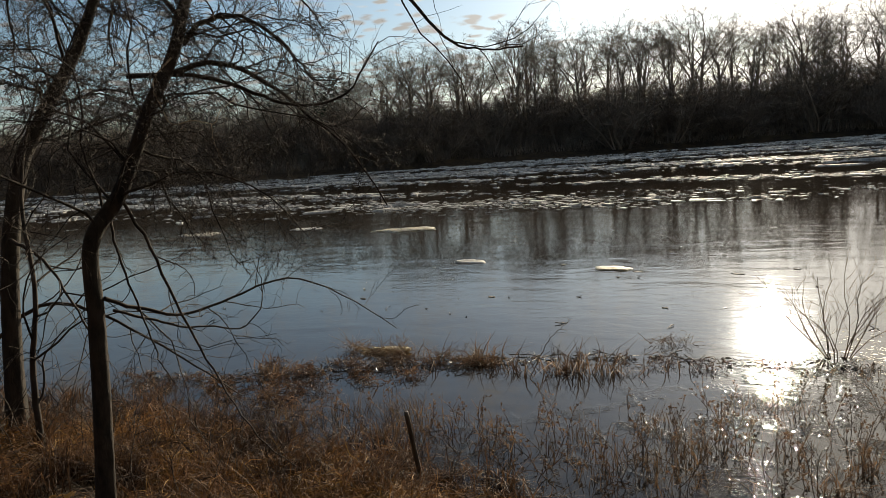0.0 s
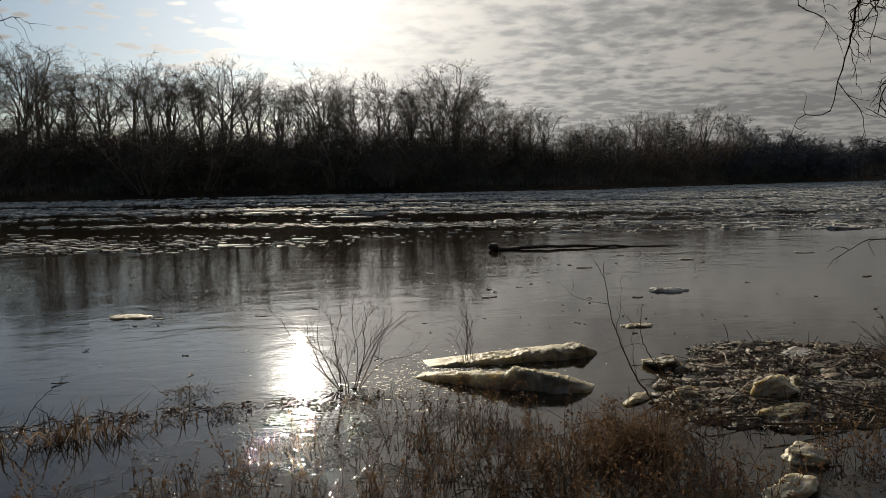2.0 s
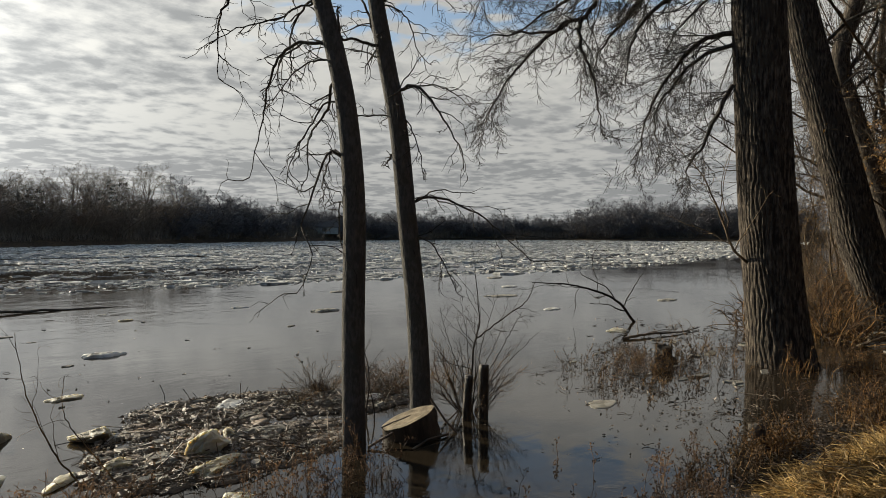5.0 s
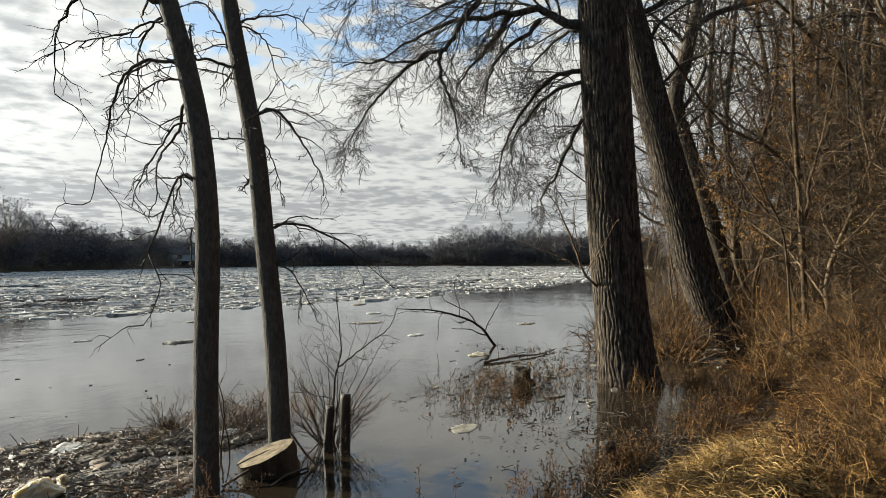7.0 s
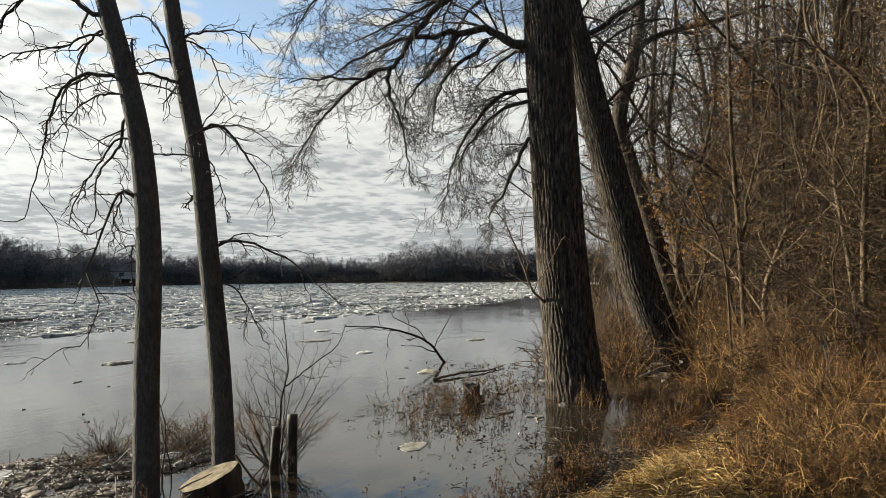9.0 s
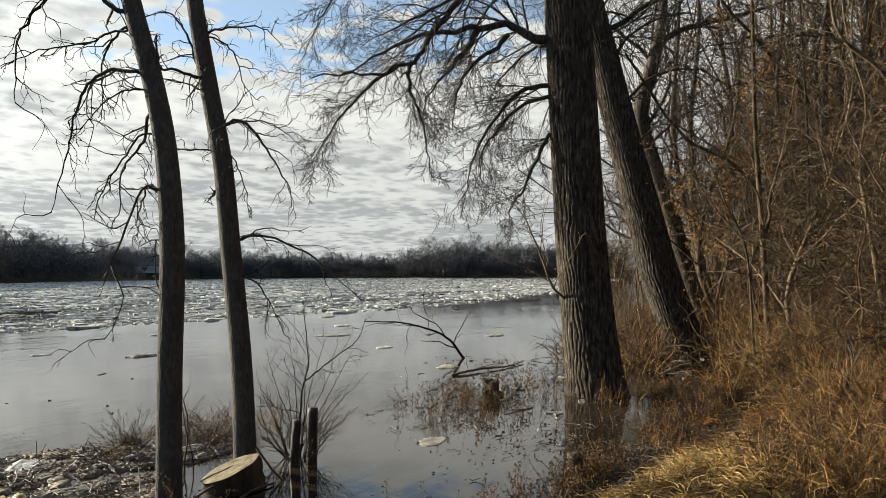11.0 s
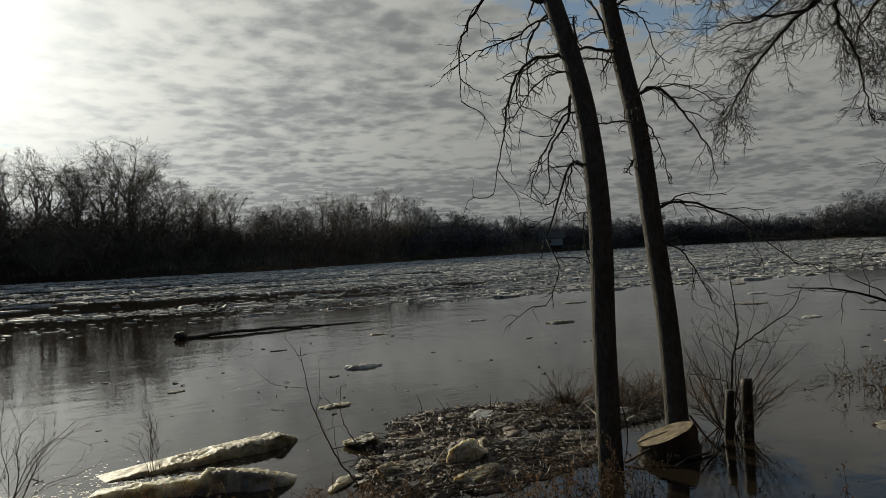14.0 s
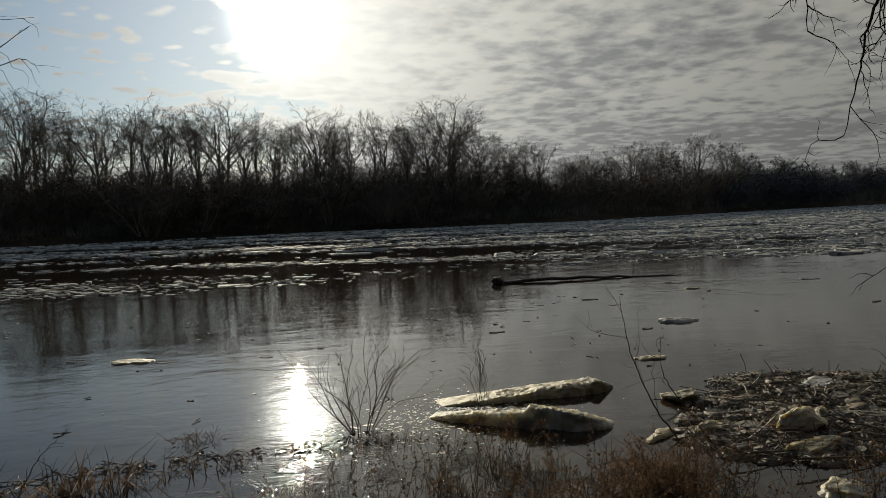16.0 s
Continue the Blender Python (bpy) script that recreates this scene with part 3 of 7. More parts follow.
def evergreen(seed, height):
    rng = np.random.default_rng(seed)
    p, r = branch([(0, 0, -0.3), (0, 0, height * 0.5), (0, 0, height)], height * 0.012, 0.02, 8)
    boughs = grow(rng, p, r, 70, (0.12, 0.99), (1.2, 1.7), (0.16, 0.26), 0.4, 4, 0.06, 0.0, 0.06)
    needles = grow(rng, *boughs, 8, (0.1, 1.0), (0.4, 1.0), (0.25, 0.45), 1.6, 3, 0.1, least=0.09)
    ob = thing("pine_tree", "dark green pine among the bare far bank trees", "pine tree", "far bank pines")
    part("trunk", tubes(p, r, 6), M_FAR_BARK, ob)
    part("crown", join(ribbons(*boughs, rng), ribbons(*needles, rng)), M_EVERGREEN, ob, kind="stuff")
    return ob


def polar(az, r):
    return r * math.sin(radians(az)), r * math.cos(radians(az))


HOUSE_AZ = 43.2


def build_far_woods():
    rng = np.random.default_rng(5)
    kinds = [far_tree(11, 20, 0.5), far_tree(12, 20, 0.8), far_tree(13, 20, 0.4), far_tree(14, 20, 1.0), far_tree(15, 20, 0.6), far_tree(16, 20, 0.7)]
    # kinds for the distant bank, their bark greyed to stand for haze
    small = [far_tree(17, 20, 0.8, fine_n=5, fine_r=0.028, bark=M_HAZE_TWIG), far_tree(18, 20, 1.0, fine_n=5, fine_r=0.028, bark=M_HAZE_TWIG)]
    plain = far_tree(19, 20, 0.8, fine_n=2, fine_r=0.012, bark=M_BARK_WARM)
    small[0].matrix_basis, small[1].matrix_basis, plain.matrix_basis = pose(-40, -58, 0.8), pose(-22, -64, 0.8), pose(30, -40, 0.8)
    for ob in (*small, plain):
        tagged(ob, "bare tree in the woods behind the bank", "tree", "woods behind the bank")
    # outline of the wood: how high its tops stand over the bank, by bearing
    top_az = (-75, -56, -46, -34, -29, -20, -15, -3, 5, 12.5, 14.5, 17, 18.7, 19.8, 22, 26, 29, 32, 35, 39, 44, 54, 60, 62.5, 64.5, 68, 71.5, 75, 81)
    top_el = (5.5, 4.6, 5.2, 6.8, 8.0, 8.7, 9.0, 8.3, 8.0, 8.1, 6.6, 5.0, 6.1, 4.2, 4.3, 5.0, 5.3, 4.3, 3.75, 3.05, 2.45, 2.3, 1.95, 2.0, 3.1, 3.5, 2.8, 3.2, 4.0)
    first = [True] * len(kinds)
    az = -66.0
    while az < 80:
        for row in range(2 if az < 34 else 1):
            a = az + rng.uniform(-0.7, 0.7)
            r = bank_r(a) + 5 + row * 10 + rng.uniform(0, 7) + (8 if a > 34 else 0)
            tall = math.tan(radians(np.interp(a, top_az, top_el) * (rng.uniform(0.90, 1.14) if a < 34 else rng.uniform(0.75, 1.12)))) * r * (1.0 if row == 0 else 1.02)
            k = int(rng.integers(len(kinds)))
            x, y = polar(a, r)
            s = max(tall + 2.0 - float(ground_z(x, y)), 4.0) / 20.0
            m = pose(x, y, float(ground_z(x, y)) - 0.1, 0, 0, float(rng.uniform(0, 360))) @ Matrix.Diagonal((s, s, s, 1))
            if r > 190:
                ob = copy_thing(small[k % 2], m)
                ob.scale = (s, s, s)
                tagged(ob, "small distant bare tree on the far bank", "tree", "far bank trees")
            elif first[k]:
                kinds[k].matrix_basis, first[k] = m, False
            else:
                ob = copy_thing(kinds[k], m)
                ob.scale = (s * 1.1, s * 1.1, s)
        az += 2.0 if az < 34 else 1.5
    pine = evergreen(31, 15)
    x, y = polar(-34.2, 128)
    pine.matrix_basis = pose(x, y, 1.8)
    for a, d, h in ((-33.2, 13, 0.95), (-47.5, 10, 0.72), (-46.3, 14, 0.66), (-36.0, 8, 0.62), (-38.5, 12, 0.8), (-41.0, 9, 0.66), (-43.2, 13, 0.78), (-50.0, 9, 0.6), (-55.5, 10, 0.66), (20.9, 10, 0.62), (22.6, 12, 0.62), (23.4, 9, 0.6), (27.8, 14, 0.8), (28.6, 12, 0.84), (-52.5, 12, 0.68)):
        r = float(bank_r(a)) + d
        x, y = polar(a, r)
        ob = copy_thing(pine, pose(x, y, 1.6))
        ob.scale = (h, h, h)
    clump = [bush(41), bush(42), bush(43)]
    for k, b in enumerate(clump):
        x, y = polar(-12 + 9 * k, 124)
        b.matrix_basis = pose(x, y, 1.5)
    for a in np.arange(-66, 34, 1.1):
        a = a + rng.uniform(-0.6, 0.6)
        r = float(bank_r(a)) + rng.uniform(2.5, 13)
        h = r * math.tan(radians(float(np.interp(a, top_az, top_el)) * (rng.uniform(0.5, 0.82) if a > 12 or a < -33 else rng.uniform(0.42, 0.72)))) / 7.0
        x, y = polar(a, r)
        ob = copy_thing(clump[int(rng.integers(3))], pose(x, y, float(ground_z(x, y)) - 0.1, 0, 0, float(rng.uniform(0, 360))))
        ob.scale = (h * 1.3, h * 1.3, h)
    # the distant bank downstream is one soft line of round bushes, air haze in their twig colour
    distant = [bush(44, 0.035, M_HAZE_TWIG), bush(45, 0.035, M_HAZE_TWIG)]
    for k, b in enumerate(distant):
        x, y = polar(50 + 3 * k, 420)
        b.matrix_basis = pose(x, y, 2.0)
    for a in np.arange(32, 80, 0.42):
        a = a + rng.uniform(-0.25, 0.25)
        r = float(bank_r(a)) + rng.uniform(3, 22)
        if abs(a - HOUSE_AZ) < 0.9:
            r += 16
        h = r * math.tan(radians(float(np.interp(a, top_az, top_el)) * rng.uniform(0.5, 0.86))) / 6.6
        x, y = polar(a, r)
        ob = copy_thing(distant[int(rng.integers(2))], pose(x, y, float(ground_z(x, y)) - 0.5, 0, 0, float(rng.uniform(0, 360))))
        ob.scale = (h * 1.25, h * 1.25, h * 0.9)
    # dense brush along the water's edge
    n = 95000
    a = np.where(rng.uniform(0, 1, n) < 0.2, rng.uniform(-75, -29, n), rng.uniform(-75, 80, n))
    back = rng.uniform(0, 1, n) ** 1.4 * 26
    r = bank_r(a) + 1.5 + back
    x, y = r * np.sin(np.radians(a)), r * np.cos(np.radians(a))
    tall = np.tan(np.radians(np.interp(a, top_az, top_el) * (np.interp(a, (-70, -34, -29, 11, 16, 28, 42), (0.95, 0.92, 0.58, 0.55, 0.62, 0.6, 0.5)) + 0.10 * np.sin(a * 1.7) * np.sin(a * 0.61 + 1) + 0.04 * np.sin(a * 5.3)))) * r
    h = np.minimum(tall - ground_z(x, y), (1.5 + back * 0.7) * np.interp(a, (-46, -31, 30, 45), (1.6, 1, 1, 1.5)))
    root = np.stack([x, y, ground_z(x, y) - 0.1], 1)
    ob = part("undergrowth", blades(rng, root, np.maximum(h, 1.2), 0.028 * (r / 120), 0.7, 0.5), M_BRUSH)
    tagged(ob, "dense dark leafless undergrowth along the far river bank", "undergrowth", kind="stuff")
    return small, plain


FAR_KINDS, PLAIN_TREE = build_far_woods()


def build_downstream_bank():
    """Brush on the near bank downstream."""
    rng = np.random.default_rng(9)
    m = 5000
    x = 34 + rng.uniform(0, 1, m) ** 1.5 * 230
    y = shore_y(x) - 1 - rng.uniform(0, 1, m) ** 1.5 * 20
    root = np.stack([x, y, ground_z(x, y) - 0.1], 1)
    ob = part("thicket", blades(rng, root, rng.uniform(0.5, 1.0, m) * 3.5, 0.05, 0.6, 0.4), M_BRUSH)
    tagged(ob, "brown leafless thicket along the bank downstream", "thicket", kind="stuff")


build_downstream_bank()


# ---------------------------------------------------------------- drifting ice
def inner_edge(x):
    return np.interp(x, (-120, -40, -12, 0, 12, 40, 60, 104, 200), (24, 21, 22, 25, 27, 21, 20, 23, 40))


def build_drift_ice():
    rng = np.random.default_rng(21)
    n = 450000
    az, rr = rng.uniform(-62, 80, n), np.exp(rng.uniform(math.log(22), math.log(430), n))
    x, y = rr * np.sin(np.radians(az)), rr * np.cos(np.radians(az))
    out = bank_r(az) - rr
    inn = y - inner_edge(x)
    streak = (0.6 * np.sin(y * 0.55 + 1.3 * np.sin(x * 0.05) + 0.9 * np.sin(x * 0.23)) + 0.6 * np.sin(y * 0.21 + x * 0.043 + 2) + 0.5 * np.sin(x * 0.31 + y * 0.9)
              + 0.6 * np.sin(x * 0.13 + y * 0.37 + 2 * np.sin(x * 0.031)) + 0.4 * np.sin(x * 0.9 + 2.1 * np.sin(y * 0.8)))
    keep = (out > 1.5) & (inn > rng.exponential(2.0, n) - 1.0) & (streak + rng.normal(0, 0.9, n) > np.interp(rr, (25, 40, 70, 120), (1.0, 0.8, 0.5, 0.2)) + np.interp(az, (-30, 0, 15, 30), (0.7, 0.65, 0.3, -0.5))) & (y > shore_y(x) + 4)
    keep &= rng.uniform(0, 1, n) < np.clip(rr / 75, 0.22, 1.0)
    x, y, rr = x[keep], y[keep], rr[keep]
    m = len(x)
    size = np.exp(rng.normal(-2.55, 0.6, m)) * np.clip(rr / 50, 0.6, 1.7) * np.interp(az[keep], (10, 32), (1.0, 1.2))
    v = floes(rng, np.stack([x, y, 0 * x], 1), np.clip(size, 0.06, 2.0), np.clip(0.2 * size, 0.01, 0.06) * rng.uniform(0.3, 1.5, m), rng.uniform(1.2, 3.4, m), 5)
    ob = part("drifting_ice", v, M_ICE, smooth=False)
    tagged(ob, "broken white ice pans drifting in bands on the river", "drift ice", kind="stuff")


build_drift_ice()


def single_floe(seed, x, y, size, thick, stretch=1.7, turn=0.0, mat=M_ICE):
    ob = part("ice_floe", crumbly_floe(seed * 0.37, size, thick * 0.6, stretch), mat)
    ob.location, ob.rotation_euler = (x, y, 0), (0, 0, turn)
    return tagged(ob, "thin grey-white ice floe afloat on the dark river", "ice floe", "ice floes near the bank")


FLOES = ((6.5, 12.35, 0.20, 0.10), (14.3, 14.9, 0.26, 0.09), (4.5, 9.5, 0.14, 0.05), (18.8, 10.1, 0.22, 0.05), (21.8, 13.7, 0.42, 0.05),
         (9.5, 17.0, 0.12, 0.05), (26, 16, 0.3, 0.06), (31, 20, 0.35, 0.07), (-3.1, 12.2, 0.22, 0.05), (-6.2, 13.0, 0.24, 0.05),
         (24, 8.5, 0.3, 0.05), (15.5, 6.6, 0.25, 0.04), (13.3, 17.5, 0.16, 0.05), (19.5, 19.5, 0.3, 0.06), (-11.0, 19.0, 0.55, 0.07), (-15.5, 20.0, 0.35, 0.05), (-19.5, 19.0, 0.55, 0.06))
for j, (fx, fy, fs, fh) in enumerate(FLOES):
    single_floe(100 + j, fx, fy, fs, fh, 1.9, -0.2 + 0.13 * (j % 4), (M_ICE, M_ICE_GREY, M_ICE_SNOW)[j % 3])
single_floe(130, 8.6, 3.8, 0.17, 0.01, 1.9, 0.1, M_ICE_GREY)


# ---------------------------------------------------------------- the twin trees in the water
# Offsets along the bank are given to the right (RIGHT) and away (AWAY) as seen from the bank.
RIGHT, AWAY = np.array([0.384, -0.923, 0]), np.array([0.923, 0.384, 0])


def placed(base, pts, depth=0.0):
    base = np.array([base[0], base[1], 0.0])
    k = np.linspace(0, 1, len(pts))
    return [base + RIGHT * l + AWAY * depth * kk + np.array([0, 0, z]) for (l, z), kk in zip(pts, k)]


def limbed_tree(name, label, base, stem, radii, limbs, seed, bark, ridges=15, depth=0.045, sides=48, flare=0.25, droop=0.22, mat=None, density=1.0,
                shoot_len=(0.35, 0.75), orders=3, group="", rings=150, shoot_r=0.62, bundle=4, kink=0.22, frizz=0.28):
    """A tree with a bark trunk and limbs that follow given lines; sprays of twigs grow on them."""
    rng = np.random.default_rng(seed)
    ob = thing(name, label, "tree", group)
    mesh, axis = bark_trunk(placed(base, stem), radii, sides, rings, ridges, depth, flare, seed)
    part("trunk", mesh, bark, ob)
    grown = []
    for pts, away, r0 in limbs:
        line = np.array(placed(base, pts, away))
        axis_gap = np.linalg.norm(axis[0][0] - line[0], axis=1)
        i = int(np.argmin(axis_gap))
        if axis_gap[i] < axis[1][0][i] + 0.3:
            line = np.vstack([axis[0][0][i] + (0, 0, -0.04), line])
        elif grown:
            cloud = np.concatenate(grown)
            gap = cloud - line[0]
            gap = gap - np.outer(gap @ AWAY, AWAY)
            line = line + AWAY * ((cloud[int(np.argmin(np.linalg.norm(gap, axis=1)))] - line[0]) @ AWAY)
        lp, lr = branch(line, r0, max(r0 * 0.14, 0.004), 8 + 2 * len(line))
        grown.append(lp[0])
        jit = rng.normal(0, 0.02, lp.shape) * np.clip(r0 / 0.06, 0.4, 1.2)
        jit[:, :2] = 0
        lp = lp + jit
        n1 = max(3, int(12 * density))
        side = grow(rng, lp, lr, n1, (0.12, 1.0), (0.3, 1.0), shoot_len, shoot_r, 8, kink, 0.05, droop, least=0.006)
        sub = grow(rng, *side, max(2, int(bundle * density)), (0.15, 1.0), (0.3, 0.9), (0.3, 0.6), 0.62, 5, kink + 0.04, 0.03, droop, least=0.0042, hook=droop)
        limb = part("limb", join(tubes(lp, lr, 7), tubes(*side, 4)), mat or bark, ob)
        bits = [tubes(*sub, 3)]
        if orders > 2:
            fine = grow(rng, *sub, 4, (0.15, 1.0), (0.3, 1.0), (0.35, 0.75), 0.7, 5, frizz, 0.0, droop * 0.5, least=0.0042, hook=frizz)
            bits.append(ribbons(*fine, rng))
        part("twig_spray", join(*bits), M_TWIG, limb, kind="stuff")
    return ob


T1, T2 = (5.14, 4.88), (6.48, 5.1)
T1_STEM = ((0.0, -0.5), (0.0, 0.0), (-0.01, 1.2), (0.0, 2.4), (-0.07, 3.3), (-0.21, 4.0), (-0.41, 4.7), (-0.75, 6.0), (-1.0, 8.0), (-1.1, 10.5))
T2_STEM = ((0.02, -0.5), (0.0, 0.0), (-0.06, 1.2), (-0.19, 2.45), (-0.29, 3.4), (-0.46, 4.3), (-0.62, 5.2), (-0.8, 6.5), (-0.9, 8.5), (-1.0, 10.5))
T1_LIMBS = (
    (((-0.35, 4.06), (-0.58, 4.1), (-0.74, 4.05), (-0.87, 3.93), (-0.95, 3.77), (-1.02, 3.64), (-1.05, 3.46), (-1.1, 3.3), (-1.19, 3.03), (-1.26, 2.77)), 0.2, 0.021),
    (((-0.54, 4.65), (-0.7, 4.76), (-0.88, 4.8), (-1.11, 4.77), (-1.25, 4.6), (-1.34, 4.41), (-1.37, 4.23), (-1.34, 3.99), (-1.34, 3.72)), -0.3, 0.026),
    (((-0.47, 4.48), (-0.61, 4.44), (-0.77, 4.28), (-0.85, 4.09), (-0.87, 3.91), (-0.97, 3.75)), 0.5, 0.016),
    (((-0.61, 4.44), (-0.77, 4.34), (-1.06, 4.27), (-1.29, 4.2), (-1.5, 4.09)), -0.2, 0.012),
    (((-0.29, 3.9), (-0.42, 3.88), (-0.55, 3.8), (-0.68, 3.64), (-0.79, 3.48)), -0.2, 0.012),
    (((-0.24, 3.66), (-0.3, 3.48), (-0.39, 3.37), (-0.52, 3.27), (-0.62, 3.11), (-0.67, 2.82), (-0.75, 2.68)), 0.4, 0.019),
    (((-0.3, 3.48), (-0.41, 3.29), (-0.49, 3.08), (-0.57, 2.87), (-0.59, 2.66)), -0.3, 0.012),
    (((-0.14, 2.95), (-0.25, 3.02), (-0.34, 2.9), (-0.43, 2.68), (-0.46, 2.51)), 0.3, 0.016),
    (((-0.17, 4.11), (-0.15, 4.3), (-0.15, 4.42)), -0.1, 0.022),
    (((-0.12, 2.92), (-0.27, 2.97), (-0.42, 2.54), (-0.5, 2.23), (-0.37, 1.93), (-0.52, 1.57)), -0.2, 0.016),
    (((-0.7, 5.9), (-0.2, 6.5), (0.5, 6.6), (1.0, 6.0)), 0.4, 0.034),
    (((-0.02, 2.3), (-0.2, 2.5), (-0.25, 2.1), (-0.1, 1.75)), 0.4, 0.011),
)
T2_LIMBS = (
    (((-0.59, 4.53), (-0.7, 4.82), (-0.86, 5.05), (-0.99, 5.18), (-1.26, 5.18), (-1.49, 5.02)), 0.3, 0.019),
    (((-0.48, 4.89), (-0.19, 4.92), (0.16, 4.89), (0.38, 4.71)), -0.2, 0.018),
    (((-0.45, 4.84), (-0.27, 4.76), (-0.19, 4.6), (-0.13, 4.34), (0.0, 4.2)), 0.4, 0.012),
    (((-0.29, 3.81), (-0.12, 3.88), (0.04, 3.8), (0.19, 3.61), (0.35, 3.35), (0.5, 3.13), (0.53, 2.88)), -0.2, 0.025),
    (((-0.12, 3.88), (0.13, 3.91), (0.35, 3.81), (0.48, 3.7)), 0.4, 0.011),
    (((-0.25, 3.56), (-0.09, 3.32), (0.02, 3.07), (0.07, 2.78)), -0.2, 0.01),
    (((-0.42, 3.55), (-0.62, 3.51), (-0.79, 3.45)), -0.6, 0.014),
    (((-0.59, 4.37), (-0.73, 4.37), (-0.88, 4.31), (-0.96, 4.23)), -0.9, 0.026),
    (((-0.57, 4.25), (-0.72, 4.25), (-0.94, 4.2), (-1.13, 4.03)), -1.0, 0.01),
    (((-0.34, 3.1), (-0.4, 3.02), (-0.44, 2.96)), -0.1, 0.02),
    (((-0.19, 2.5), (0.1, 2.6), (0.56, 2.46), (0.87, 2.19), (1.23, 1.86)), 0.4, 0.021),
    (((-0.13, 2.15), (0.15, 2.05), (0.34, 1.75), (0.47, 1.55)), -0.2, 0.014),
    (((-0.7, 5.9), (-0.3, 6.4), (0.4, 6.2), (0.9, 5.3)), 0.2, 0.028),
)
limbed_tree("tree", "slender grey-barked tree standing in floodwater beside the debris raft", T1, T1_STEM,
            (0.115, 0.113, 0.112, 0.11, 0.10, 0.095, 0.088, 0.075, 0.05, 0.02), T1_LIMBS, 41, M_BARK_SMOOTH, 34, 0.02, 100, 0.12, droop=0.30, orders=2, kink=0.32, density=0.85, shoot_len=(0.16, 0.5), mat=M_BARK_GREY, group="twin trees in the water")
limbed_tree("tree", "slender grey-barked tree in floodwater with a cut stump at its foot", T2, T2_STEM,
            (0.125, 0.122, 0.115, 0.11, 0.105, 0.10, 0.09, 0.075, 0.05, 0.02), T2_LIMBS, 42, M_BARK_SMOOTH, 34, 0.02, 100, 0.12, droop=0.30, orders=2, kink=0.32, density=0.85, shoot_len=(0.16, 0.5), mat=M_BARK_GREY, group="twin trees in the water")


# ---------------------------------------------------------------- big trees on the right
BIG_LIMBS = (
    (((-0.89, 6.47), (-1.21, 6.65), (-1.52, 6.84), (-2.03, 6.86), (-2.55, 6.82), (-3.16, 6.82), (-3.63, 6.66), (-4.09, 6.46), (-4.81, 6.12)), 1.0, 0.1),
    (((-1.72, 7.91), (-2.03, 7.65), (-2.31, 7.33), (-2.54, 7.13), (-2.75, 6.76), (-3.01, 6.4), (-3.17, 5.98), (-3.55, 5.83), (-3.83, 5.68), (-4.34, 5.65), (-5.01, 5.55)), -1.2, 0.085),
    (((-3.22, 5.96), (-3.32, 5.83), (-3.3, 5.42), (-3.19, 5.11), (-3.07, 4.74), (-2.97, 4.23), (-2.89, 3.82)), -0.4, 0.045),
    (((-3.55, 5.83), (-3.99, 5.47), (-4.29, 5.11), (-4.55, 4.75), (-4.75, 4.29), (-4.85, 3.98)), -0.8, 0.035),
    (((-2.08, 6.84), (-2.24, 6.55), (-2.55, 6.24), (-2.91, 5.88), (-3.12, 5.57), (-3.17, 5.16)), 0.8, 0.05),
    (((-1.52, 6.65), (-1.83, 6.34), (-2.14, 6.08), (-2.4, 5.67), (-2.53, 5.26), (-2.56, 4.74)), -0.6, 0.05),
    (((-0.85, 6.39), (-1.11, 6.34), (-1.52, 6.03), (-1.78, 5.72), (-1.99, 5.15)), 0.9, 0.04),
    (((-0.84, 5.61), (-1.22, 5.59), (-1.53, 5.36), (-1.79, 5.05), (-2.05, 4.64), (-2.2, 4.28), (-2.26, 3.82), (-2.46, 3.51)), 0.5, 0.055),
    (((-0.81, 5.43), (-1.22, 5.28), (-1.53, 5.05), (-1.84, 4.69), (-2.05, 4.28), (-2.05, 3.81), (-1.95, 3.61)), -0.6, 0.045),
    (((-0.77, 4.73), (-0.98, 4.37), (-1.18, 3.96), (-1.34, 3.61), (-1.55, 3.25), (-1.58, 3.05)), -0.9, 0.05),
    (((-0.89, 7.64), (-1.72, 7.8), (-2.75, 7.39), (-3.26, 7.23), (-3.88, 7.03), (-4.45, 6.87)), 1.4, 0.06),
    (((-0.89, 8.06), (-2.44, 8.17), (-3.78, 7.65), (-4.4, 7.03), (-4.86, 6.36)), -1.4, 0.07),
    (((-0.3, 10.2), (0.9, 10.8), (2.3, 10.6), (3.4, 9.6)), 0.5, 0.10),
    (((-0.4, 11.5), (-1.8, 13.0), (-3.0, 13.5), (-4.0, 13.0)), 0.6, 0.10),
    (((-0.3, 11.8), (0.6, 13.5), (1.6, 14.5), (2.2, 15.5)), 0.3, 0.10),
)
BIG_TREE = limbed_tree("tree", "massive furrowed cottonwood trunk at the flooded bank edge", (13.1, 2.66),
            ((0.08, -0.4), (0.04, 0.0), (-0.09, 1.2), (-0.22, 2.7), (-0.33, 4.8), (-0.44, 7.2), (-0.5, 9.5), (-0.65, 12.0), (-0.7, 16.0)),
            (0.50, 0.49, 0.46, 0.445, 0.43, 0.41, 0.35, 0.24, 0.06), BIG_LIMBS, 51, M_BARK, 40, 0.055, 230, 0.28, droop=0.17, density=2.1, rings=230,
            shoot_len=(0.17, 0.44), mat=M_BARK_GREY, shoot_r=0.36, bundle=5, kink=0.17, frizz=0.2, group="big bank trees")
